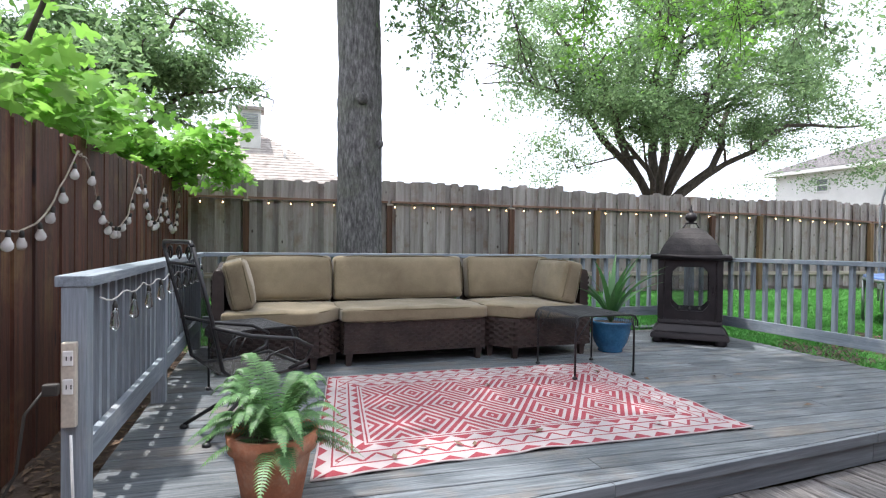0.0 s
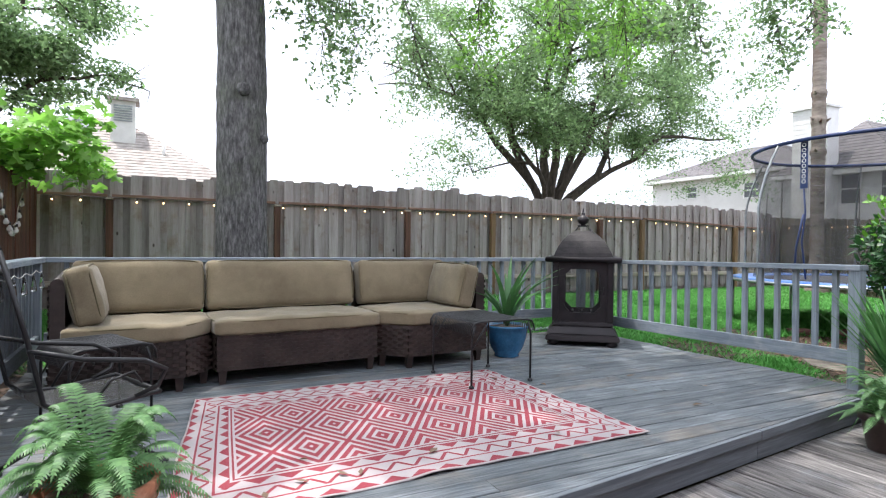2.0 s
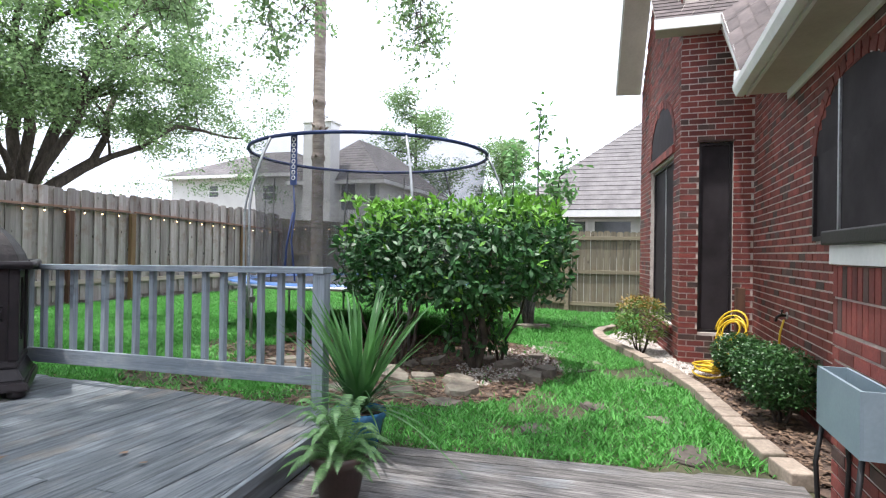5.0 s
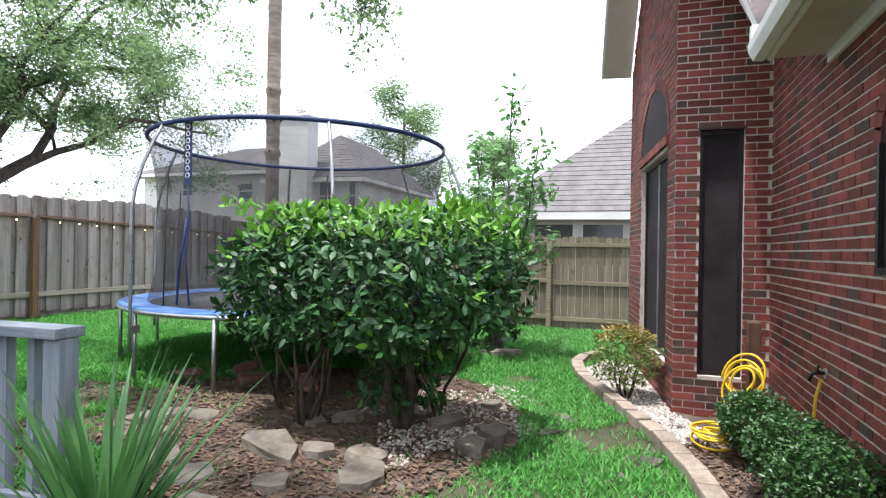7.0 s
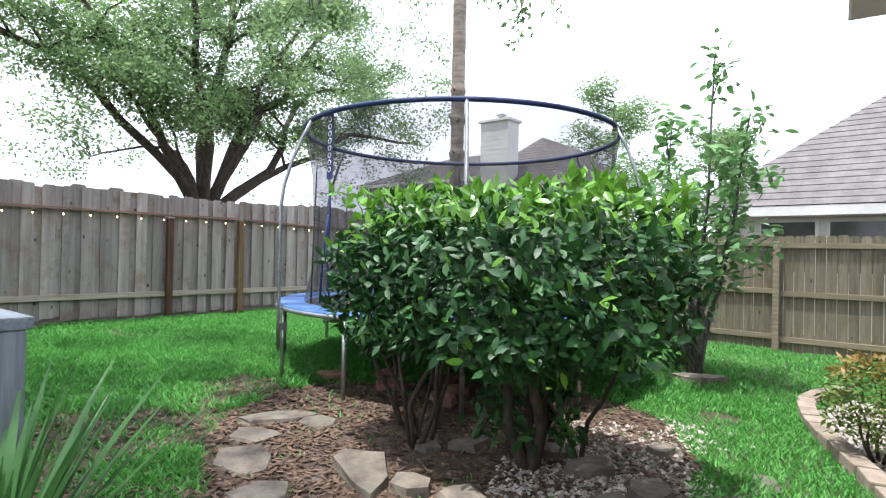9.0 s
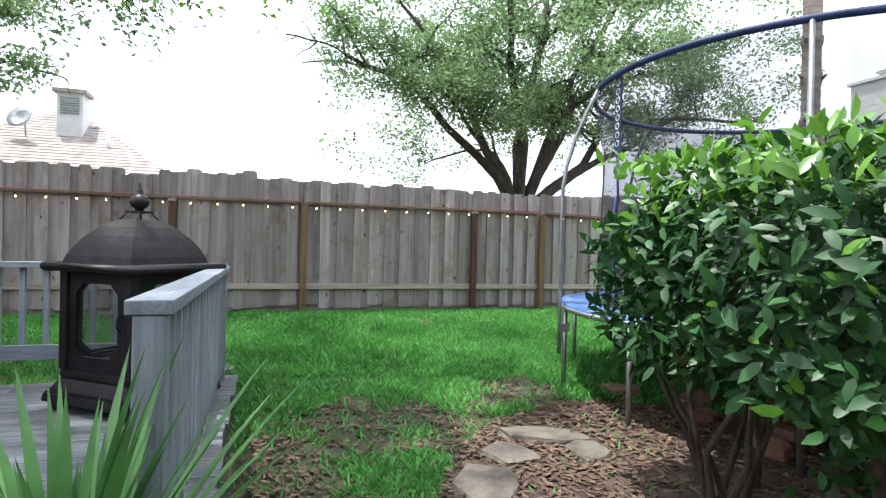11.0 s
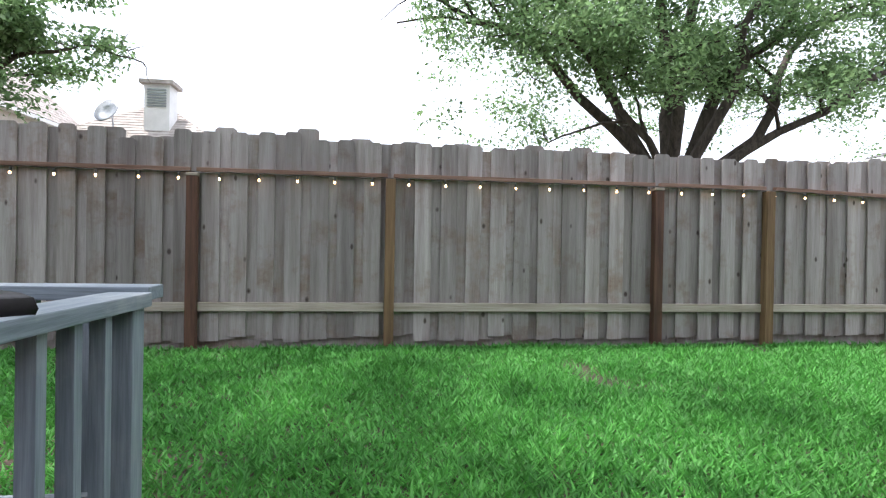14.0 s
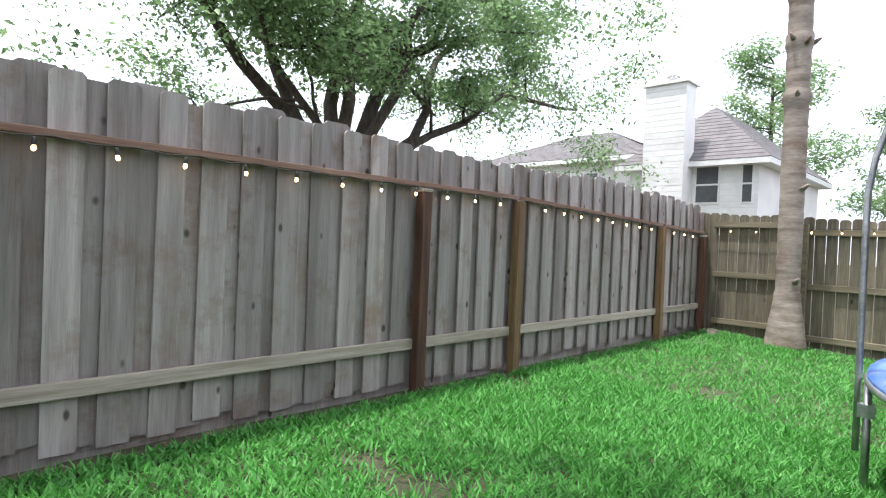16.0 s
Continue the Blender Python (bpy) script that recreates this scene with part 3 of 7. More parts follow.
    rib.bands_direction = "Y"
    nt.links.new(co.outputs["Object"], rib.inputs["Vector"])
    bp = node(nt, "Bump", Strength=0.35, Distance=0.002)
    nt.links.new(rib.outputs["Fac"], bp.inputs["Height"])
    nt.links.new(bp.outputs[0], b.inputs["Normal"])
    return m


def rug(at, rz):
    nx, ny, hx, hy = 80, 60, 1.282, 0.955
    vs, fs, woven = [], [], []
    for layer in (0.006, 0.0):
        for i in range(nx + 1):
            for j in range(ny + 1):
                x, y = -hx + 2 * hx * i / nx, -hy + 2 * hy * j / ny
                e = max(abs(x) / hx, abs(y) / hy)
                lift = 0.026 * max(0, noise.noise((x * 3.3, y * 3.3, 4))) * max(0, (e - 0.9) * 10) + 0.0025 * max(0, noise.noise((x * 1.5, y * 7, 1)))
                edge = 0.012 * noise.noise((x * 2.0, y * 2.0, 9)) * max(0, (e - 0.93) * 14)
                woven.append((x, y))
                pull = max(0.0, -x / hx)  # the short side by the chair lies pulled askew
                vs.append((x + edge * (abs(x) / hx > 0.93) + 0.13 * pull * y / hy, y + edge * (abs(y) / hy > 0.93) - 0.10 * pull * max(0.0, -y / hy), layer + lift))
    n = ny + 1
    top = (nx + 1) * n
    for i in range(nx):
        for j in range(ny):
            a = i * n + j
            fs.append((a, a + n, a + n + 1, a + 1))
            fs.append((top + a, top + a + 1, top + a + n + 1, top + a + n))
    ring = [i * n for i in range(nx + 1)] + [nx * n + j for j in range(1, n)] + [i * n + ny for i in range(nx - 1, -1, -1)] + list(range(ny - 1, 0, -1))
    for k, a in enumerate(ring):
        b = ring[(k + 1) % len(ring)]
        fs.append((a, top + a, top + b, b))
    ob = soup("rug", vs, fs, rug_material(), smooth=True)
    uv = ob.data.uv_layers.new(name="weave")
    for loop in ob.data.loops:
        uv.data[loop.index].uv = woven[loop.vertex_index]
    ob.matrix_basis = pose(*at, 0, 0, rz)
    tagged(ob, "flat-woven red and cream rug with diamond pattern and fluttered edges", "rug")


rug((2.036, 2.34, DECK + 0.004), 0.0)

# ---- sofa sections ----


def cushion(parent, name, x0, x1, y0, y1, z0, z1, puff=0.03, m=None, pipe=True, outline=None):
    """A soft box cushion with rounded puffed faces and piped seams."""
    nx, ny, nz = 26, 20, 12
    bm = BM()
    cx, cy, cz = (x0 + x1) / 2, (y0 + y1) / 2, (z0 + z1) / 2
    hx, hy, hz = (x1 - x0) / 2, (y1 - y0) / 2, (z1 - z0) / 2
    grid = {}

    def pt(i, j, k):
        key = (i, j, k)
        if key not in grid:
            u, v, w = 2 * i / nx - 1, 2 * j / ny - 1, 2 * k / nz - 1
            p = Vector((u * hx, v * hy, w * hz))
            r = min(hx, hy, hz) * 0.45
            q = Vector((max(-hx + r, min(hx - r, p.x)), max(-hy + r, min(hy - r, p.y)), max(-hz + r, min(hz - r, p.z))))
            d = p - q
            if d.length > 1e-9:
                p = q + d.normalized() * min(d.length, r)
            bulge = (1 - u * u) * (1 - v * v) if hz <= min(hx, hy) else ((1 - u * u) * (1 - w * w) if hy <= min(hx, hz) else (1 - v * v) * (1 - w * w))
            ax = 2 if hz <= min(hx, hy) else (1 if hy <= min(hx, hz) else 0)
            s = (w, v, u)[0 if ax == 2 else (1 if ax == 1 else 2)]
            p[ax] += s * puff * bulge ** 0.5 + 0.012 * noise.noise(Vector((p.x * 5 + x0 * 3, p.y * 5, p.z * 5))) + 0.007 * abs(noise.noise(Vector((p.x * 13 + x0 * 3, p.y * 9, p.z * 9 + 4))))
            if outline and p.y < 0:
                p = Vector((p.x, outline(p.x, p.y), p.z))
            v3 = Vector((cx, cy, cz)) + p
            grid[key] = bm.verts.new(m @ v3 if m is not None else v3)
        return grid[key]

    for i in range(nx):
        for j in range(ny):
            for k in (0, nz):
                bm.faces.new([pt(i, j, k), pt(i + 1, j, k), pt(i + 1, j + 1, k), pt(i, j + 1, k)])
    for i in range(nx):
        for k in range(nz):
            for j in (0, ny):
                bm.faces.new([pt(i, j, k), pt(i + 1, j, k), pt(i + 1, j, k + 1), pt(i, j, k + 1)])
    for j in range(ny):
        for k in range(nz):
            for i in (0, nx):
                bm.faces.new([pt(i, j, k), pt(i, j + 1, k), pt(i, j + 1, k + 1), pt(i, j, k + 1)])
    for f in bm.faces:
        f.smooth = True
    ob = part(name, bm, M["cushion"], parent)
    if pipe:
        ax = 2 if hz <= min(hx, hy) else (1 if hy <= min(hx, hz) else 0)
        for s in (-1, 1):
            pts = []
            rr = 0.035
            for k in range(40):
                a = k * math.tau / 40
                c, sn = math.cos(a), math.sin(a)
                c, sn = math.copysign(min(1, abs(c) ** 0.28), c), math.copysign(min(1, abs(sn) ** 0.28), sn)
                h = [hx, hy, hz]
                o = [0, 1, 2]
                o.remove(ax)
                p = [0, 0, 0]
                p[o[0]], p[o[1]] = c * (h[o[0]] - 0.004), sn * (h[o[1]] - 0.004)
                p[ax] = s * (h[ax] - 0.012)
                p = Vector(p)
                if outline and p.y < 0:
                    p = Vector((p.x, outline(p.x, p.y), p.z))
                v3 = Vector((cx, cy, cz)) + p
                pts.append(m @ v3 if m is not None else v3)
            part("piping", tube(BM(), pts, 0.006, 6, closed=True), M["piping"], ob)
    return ob


def weave(parent, name, a, b, z0, z1, out, label=""):
    """A woven wicker panel between two plan points: flat strands over and under upright stakes."""
    a, b = Vector((*a, 0)), Vector((*b, 0))
    d = (b - a)
    L = d.length
    d.normalize()
    nrm = Vector((d.y, -d.x, 0)) * out
    bm = BM()
    rows = int((z1 - z0) / 0.026)
    step = 0.045
    n = max(2, int(L / step))
    below = None
    for r in range(rows):
        line = []
        z = z0 + 0.004 + (z1 - z0 - 0.004) * r / rows
        h = (z1 - z0) / rows * 0.88
        prev = None
        for i in range(2 * n + 1):
            s = L * i / (2 * n)
            bulge = 0.007 * math.cos(math.pi * (i + 2 * (r % 2)) / 2)
            p = a + d * s + nrm * (0.006 + bulge)
            lo, hi = bm.verts.new(p + Vector((0, 0, z))), bm.verts.new(p + Vector((0, 0, z + h)))
            if prev:
                bm.faces.new((prev[0], lo, hi, prev[1]))
            line.append((lo, hi))
            if below:
                if i:
                    bm.faces.new((below[i - 1][1], below[i][1], lo, prev[0]))
            prev = (lo, hi)
        below = line
    return part(name, bm, M["wicker"], parent, label)


def prism(bm, pts, z0, z1):
    lo = [bm.verts.new((x, y, z0)) for x, y in pts]
    hi = [bm.verts.new((x, y, z1)) for x, y in pts]
    n = len(pts)
    bm.faces.new(lo[::-1])
    bm.faces.new(hi)
    for i in range(n):
        bm.faces.new((lo[i], lo[(i + 1) % n], hi[(i + 1) % n], hi[i]))
    return bm


def sofa_leg(parent, x, y):
    bm = BM()
    a = [bm.verts.new((x + sx * 0.022, y + sy * 0.022, 0)) for sx, sy in ((-1, -1), (1, -1), (1, 1), (-1, 1))]
    b = [bm.verts.new((x + sx * 0.033, y + sy * 0.033, 0.115)) for sx, sy in ((-1, -1), (1, -1), (1, 1), (-1, 1))]
    bm.faces.new(a[::-1])
    bm.faces.new(b)
    for i in range(4):
        bm.faces.new((a[i], a[(i + 1) % 4], b[(i + 1) % 4], b[i]))
    part("leg", bm, M["wicker"], parent)


Z0, Z1 = 0.11, 0.395
SOFA = "outdoor sectional sofa by the railing"
mid = thing("sofa_middle_section", "armless brown wicker sofa section with tan cushions", "sofa", (1.06, 3.66, DECK), 3.0, SOFA)
pl = [(0, 0), (1.36, 0), (1.36, 0.86), (0, 0.86)]
part("body", prism(BM(), [(0.008, 0.012), (1.352, 0.012), (1.352, 0.85), (0.008, 0.85)], Z0, Z1 - 0.005), M["wicker"], mid)
weave(mid, "front_panel", pl[0], pl[1], Z0, Z1, 1)
weave(mid, "side_panel", pl[3], pl[0], Z0, Z1, 1)
weave(mid, "side_panel", pl[1], pl[2], Z0, Z1, 1)
part("backrest", box(BM(), 0.0, 1.36, 0.80, 0.87, Z1, 0.86, bevel=0.02), M["wicker"], mid)
for lx, ly in ((0.05, 0.05), (1.31, 0.05), (0.05, 0.80), (1.31, 0.80)):
    sofa_leg(mid, lx, ly)
cushion(mid, "seat_cushion", -0.02, 1.38, -0.035, 0.70, Z1, 0.515, 0.02)
cushion(mid, "back_cushion", 0.0, 1.36, -0.09, 0.09, -0.22, 0.22, 0.03, m=pose(0, 0.69, 0.745, -11, 0, 0))


def end_section(at, rz, flip):
    """An end unit with a slanting inner front corner and one arm-like side back."""
    s = -1 if flip else 1
    g = thing("sofa_end_section", "brown wicker corner sofa section with tan cushions and slanted front", "sofa", at, rz, SOFA)
    P = [(0.0, 0.14), (0.20, -0.10), (1.06, -0.06), (1.06, 0.88), (0.0, 0.88)]
    q = [(s * x, y) for x, y in P]
    if flip:
        q = q[::-1]
    inner = [(x * 0.985 + s * 0.008, y * 0.98 + 0.012) for x, y in q]
    part("body", prism(BM(), inner, Z0, Z1 - 0.005), M["wicker"], g)
    n = len(q)
    for k in range(n):
        a, b = q[k], q[(k + 1) % n]
        weave(g, "panel", a, b, Z0, Z1, 1)
    bm = box(BM(), s * 0.97, s * 1.06, -0.02, 0.88, Z1, 0.82) if not flip else box(BM(), -1.06, -0.97, -0.02, 0.88, Z1, 0.82)
    side = part("side_back", bm, M["wicker"], g)
    xs = s * 1.06
    weave(g, "side_weave", (xs, -0.02), (xs, 0.88), Z1, 0.82, s)
    part("side_cap", tube(BM(), [(s * 1.015, -0.02, 0.82), (s * 1.015, 0.86, 0.86)], 0.045, 10), M["wicker"], g)
    part("backrest", box(BM(), min(0, s * 1.06), max(0, s * 1.06), 0.815, 0.885, Z1, 0.86, bevel=0.02), M["wicker"], g)
    for lx, ly in ((0.05, 0.16), (0.24, -0.03), (1.0, 0.0), (1.0, 0.82), (0.05, 0.82)):
        sofa_leg(g, s * lx, ly)

    def slant(x, y):
        u = s * x + 0.49
        lim = 0.30 * max(0.0, 0.24 - u) / 0.24
        return y + lim * (-y / 0.46) if y < 0 else y

    cx = s * 0.49
    cushion(g, "seat_cushion", cx - 0.50, cx + 0.50, -0.13, 0.70, Z1, 0.515, 0.02, outline=slant)
    cushion(g, "back_cushion", cx - 0.49, cx + 0.49, -0.09, 0.09, -0.22, 0.22, 0.03, m=pose(0, 0.70, 0.745, -11, 0, 0))
    cushion(g, "side_cushion", -0.085, 0.085, -0.34, 0.34, -0.21, 0.21, 0.035, m=pose(s * 0.86, 0.28, 0.735, 0, s * 13, 0))
    return g


end_section((2.47, 3.70, DECK), 2.0, False)
end_section((1.03, 3.66, DECK), 2.0, True)

# ---- wrought-iron furniture ----


def iron_table(at, rz, w=0.62, d=0.66, h=0.52, label=""):
    g = thing("side_table", label, "table", at, rz, "iron side tables")
    bm = BM()
    n = 26
    # slatted mesh top that rolls down at both ends
    prof = [(-w / 2 + 0.0, h - 0.10), (-w / 2 + 0.005, h - 0.05), (-w / 2 + 0.03, h - 0.012), (-w / 2 + 0.08, h), (w / 2 - 0.08, h), (w / 2 - 0.03, h - 0.012), (w / 2 - 0.005, h - 0.05), (w / 2, h - 0.10)]
    bm2 = BM()
    for k in range(n + 1):
        y = -d / 2 + d * k / n
        tube(bm2, [(x, y, z) for x, z in prof], 0.0042, 4, caps=False)
    for k in range(1, 18):
        x = -w / 2 + 0.07 + (w - 0.14) * (k - 0.5) / 17
        tube(bm2, [(x, -d / 2, h - 0.003), (x, d / 2, h - 0.003)], 0.0035, 4, caps=False)
    part("mesh_top", bm2, M["black_metal"], g)
    for y in (-d / 2, d / 2):
        part("edge_rod", tube(bm, [(x, y, z) for x, z in prof], 0.008, 6), M["black_metal"], g)
        bm = BM()
    bm.free()
    for sx in (-1, 1):
        for sy in (-1, 1):
            x, y = sx * (w / 2 - 0.02), sy * (d / 2 - 0.02)
            leg = part("leg", tube(BM(), [(x - sx * 0.03, y, h - 0.03), (x, y, h - 0.12), (x, y, 0.02)], 0.009, 8), M["black_metal"], g)
            part("foot", lathe(BM(), [(0.022, 0.0), (0.022, 0.012), (0.012, 0.022)], (x, y, 0), 10), M["black_metal"], leg)
    for sy in (-1, 1):
        part("brace", tube(BM(), [(-w / 2 + 0.02, sy * (d / 2 - 0.02), 0.30), (-w / 4, sy * (d / 2 - 0.02), h - 0.03)], 0.006, 6), M["black_metal"], g)
    return g


iron_table((3.11, 3.06, DECK + 0.012), 3, label="black wrought-iron mesh side table standing on the rug")
iron_table((0.30, 3.02, DECK), 25, 0.5, 0.5, 0.5, label="black wrought-iron mesh side table beside the chair")


def spring_chair(at, rz):
    """A high-backed iron patio chair on a crossed spring base; it faces its own +x."""
    g = thing("patio_chair", "black wrought-iron high-back patio chair with scrolled top and mesh seat", "chair", at, rz)
    W2 = 0.27
    foot = [(-0.30, -0.20), (0.30, -0.22), (-0.30, 0.20), (0.30, 0.22)]
    for fx, fy in foot:
        leg = part("leg", tube(BM(), [(0, 0, 0.20), (fx * 0.5, fy * 0.5, 0.13), (fx, fy, 0.02)], 0.012, 8), M["black_metal"], g)
        part("foot", lathe(BM(), [(0.026, 0.0), (0.026, 0.014), (0.012, 0.024)], (fx, fy, 0), 10), M["black_metal"], leg)
    part("spring_post", tube(BM(), [(0, 0, 0.18), (0.0, 0, 0.26), (-0.05, 0, 0.32)], 0.02, 8), M["black_metal"], g)
    rail = [(0.26, 0.385), (0.0, 0.36), (-0.18, 0.37), (-0.24, 0.42), (-0.30, 0.70), (-0.40, 1.09)]
    for sy in (-1, 1):
        part("side_rail", tube(BM(), [(x, sy * W2, z) for x, z in rail], 0.011, 8), M["black_metal"], g)
        part("armrest", tube(BM(), [(-0.30, sy * W2, 0.66), (-0.10, sy * (W2 + 0.04), 0.60), (0.16, sy * (W2 + 0.05), 0.56), (0.27, sy * (W2 + 0.04), 0.50), (0.24, sy * (W2 + 0.02), 0.42), (0.14, sy * W2, 0.38)], 0.012, 8), M["black_metal"], g)
        part("arm_scroll", tube(BM(), [(-0.05, sy * W2, 0.37), (0.02, sy * (W2 + 0.02), 0.48), (0.12, sy * (W2 + 0.03), 0.51), (0.16, sy * (W2 + 0.03), 0.45)], 0.007, 6), M["black_metal"], g)
    part("top_rail", tube(BM(), [(-0.40, -W2, 1.09), (-0.405, -W2 + 0.03, 1.115), (-0.405, W2 - 0.03, 1.115), (-0.40, W2, 1.09)], 0.012, 8), M["black_metal"], g)
    part("cross_rail", tube(BM(), [(-0.374, -W2, 0.99), (-0.374, W2, 0.99)], 0.009, 6), M["black_metal"], g)
    for k in (-1, 0, 1):
        pts = [(-0.39 + 0.0, k * 0.17 + 0.045 * math.cos(t) * (1 - t / 12), 1.05 + 0.045 * math.sin(t) * (1 - t / 12)) for t in [i * 0.5 for i in range(17)]]
        part("scroll", tube(BM(), pts, 0.006, 5), M["black_metal"], g)
    part("front_rail", tube(BM(), [(0.26, -W2, 0.385), (0.285, 0, 0.37), (0.26, W2, 0.385)], 0.011, 8), M["black_metal"], g)
    vs, fs = [], []
    prof = [(0.27, 0.38)] + rail[1:4] + [(-0.27, 0.56), (-0.30, 0.70), (-0.34, 0.85), (-0.374, 0.99)]
    for x, z in prof:
        for k in range(7):
            y = -W2 + 2 * W2 * k / 6
            vs.append((x - 0.015 * (1 - (y / W2) ** 2), y, z - 0.012 * (1 - (y / W2) ** 2)))
    for i in range(len(prof) - 1):
        for k in range(6):
            a = i * 7 + k
            fs.append((a, a + 1, a + 8, a + 7))
    soup("mesh_seat", vs, fs, M["net_chair"], g, smooth=True)
    return g


spring_chair((0.30, 2.20, DECK), 24)

# ---- chiminea ----


def chiminea(at, rz):
    g = thing("fire_house", "dark bronze metal lantern-shaped outdoor fireplace with hammered lid", "outdoor fireplace", at, rz)

    def frustum(a, b, z0, z1):
        bm = BM()
        lo = [bm.verts.new((sx * a, sy * a, z0)) for sx, sy in ((-1, -1), (1, -1), (1, 1), (-1, 1))]
        hi = [bm.verts.new((sx * b, sy * b, z1)) for sx, sy in ((-1, -1), (1, -1), (1, 1), (-1, 1))]
        bm.faces.new(lo[::-1])
        bm.faces.new(hi)
        for i in range(4):
            bm.faces.new((lo[i], lo[(i + 1) % 4], hi[(i + 1) % 4], hi[i]))
        bmesh.ops.bevel(bm, geom=bm.edges[:], offset=0.012, segments=2, affect="EDGES")
        return bm

    for sx, sy in ((-1, -1), (1, -1), (1, 1), (-1, 1)):
        part("foot", lathe(BM(), [(0.035, 0.0), (0.06, 0.012), (0.065, 0.035), (0.05, 0.06), (0.05, 0.07)], (sx * 0.33, sy * 0.33, 0), 14), M["bronze"], g)
    part("base", frustum(0.415, 0.40, 0.06, 0.13), M["bronze"], g)
    part("base_slope", frustum(0.385, 0.33, 0.13, 0.225), M["bronze"], g)
    part("base_moulding", frustum(0.345, 0.335, 0.225, 0.275), M["bronze"], g)
    bw, z0, z1 = 0.305, 0.275, 0.97
    for sx, sy in ((-1, -1), (1, -1), (1, 1), (-1, 1)):
        part("corner_post", box(BM(), sx * bw - 0.035, sx * bw + 0.035, sy * bw - 0.035, sy * bw + 0.035, z0, z1, bevel=0.012), M["bronze"], g)
    for k in range(4):
        # a door frame with an eight-sided opening on each side
        fr = BM()
        n = 8
        outer = [(-0.27, 0), (-0.27, 0.695), (0.27, 0.695), (0.27, 0)]
        hole = [(-0.20, 0.17), (-0.20, 0.53), (-0.13, 0.60), (0.13, 0.60), (0.20, 0.53), (0.20, 0.17), (0.13, 0.10), (-0.13, 0.10)]
        for yy in (-0.012, 0.012):
            o = [fr.verts.new((x, yy, z)) for x, z in outer]
            h = [fr.verts.new((x, yy, z)) for x, z in hole]
            for f in ((o[0], o[1], h[1], h[0]), (o[1], h[2], h[1]), (o[1], o[2], h[3], h[2]), (o[2], h[4], h[3]), (o[2], o[3], h[5], h[4]), (o[3], h[6], h[5]), (o[3], o[0], h[7], h[6]), (o[0], h[0], h[7])):
                fr.faces.new(f)
        fr.verts.ensure_lookup_table()
        for i in range(8):
            j = (i + 1) % 8
            fr.faces.new((fr.verts[4 + i], fr.verts[4 + j], fr.verts[16 + j], fr.verts[16 + i]))
        door = part("door_frame", fr, M["bronze"], g, m=pose(0, 0, z0, 0, 0, 90 * k) @ pose(0, -bw, 0))
        scr = soup("mesh_screen", [(-0.2, 0.004, 0.1), (0.2, 0.004, 0.1), (0.2, 0.004, 0.6), (-0.2, 0.004, 0.6)], [(0, 1, 2, 3)], M["net_fire"], door)
        if k == 0:
            part("door_handle", tube(BM(), [(0.235, -0.02, 0.30), (0.235, -0.045, 0.32), (0.235, -0.045, 0.38), (0.235, -0.02, 0.40)], 0.007, 6), M["bronze"], door)
    part("grate", box(BM(), -0.27, 0.27, -0.27, 0.27, 0.30, 0.32), M["bronze"], g)
    for k in range(5):
        part("log_bar", tube(BM(), [(-0.22 + 0.11 * k, -0.2, 0.36), (-0.22 + 0.11 * k, 0.2, 0.36)], 0.012, 6), M["bronze"], g)
    # roof with a rolled eave and a curved hammered dome
    bm = BM()
    e = 0.40
    tube(bm, [(-e, -e, 0.985), (e, -e, 0.985), (e, e, 0.985), (-e, e, 0.985)], 0.032, 8, closed=True)
    part("eave", bm, M["bronze"], g)
    part("eave_plate", box(BM(), -e, e, -e, e, 0.97, 0.99), M["bronze"], g)
    bm = BM()
    rings = []
    for r, z in ((0.335, 0.998), (0.316, 1.06), (0.282, 1.13), (0.236, 1.20), (0.175, 1.265), (0.10, 1.32)):
        ring = []
        for sd in range(4):
            a = sd * math.pi / 2
            for q in range(6):
                u = -1 + 2 * q / 6
                x, y = r * u, -r * (1 + 0.0 * (1 - u * u))
                ring.append(bm.verts.new((x * math.cos(a) - y * math.sin(a), x * math.sin(a) + y * math.cos(a), z)))
        rings.append(ring)
    for lo, hi in zip(rings, rings[1:]):
        for i in range(24):
            bm.faces.new((lo[i], lo[(i + 1) % 24], hi[(i + 1) % 24], hi[i]))
    bm.faces.new(rings[-1])
    part("lid", bm, M["bronze_lid"], g, "hammered dark bronze lid")
    for sx, sy in ((-1, -1), (1, -1), (1, 1), (-1, 1)):
        part("collar_rod", tube(BM(), [(sx * 0.10, sy * 0.10, 1.30), (sx * 0.055, sy * 0.055, 1.375)], 0.007, 6), M["bronze"], g)
    part("collar", box(BM(), -0.065, 0.065, -0.065, 0.065, 1.37, 1.385), M["bronze"], g)
    part("finial", lathe(BM(), [(0.03, 1.385), (0.03, 1.40), (0.055, 1.415), (0.068, 1.445), (0.06, 1.48), (0.035, 1.50), (0.02, 1.51), (0.026, 1.525), (0.012, 1.54), (0.009, 1.58), (0.002, 1.60)], sides=18), M["bronze"], g)
    return g


chiminea((5.19, 4.20, DECK), -40)

# ---- plants ----
nr = np.random.default_rng(11)


def unit(v):
    return v / np.maximum(np.linalg.norm(v, axis=1, keepdims=True), 1e-9)


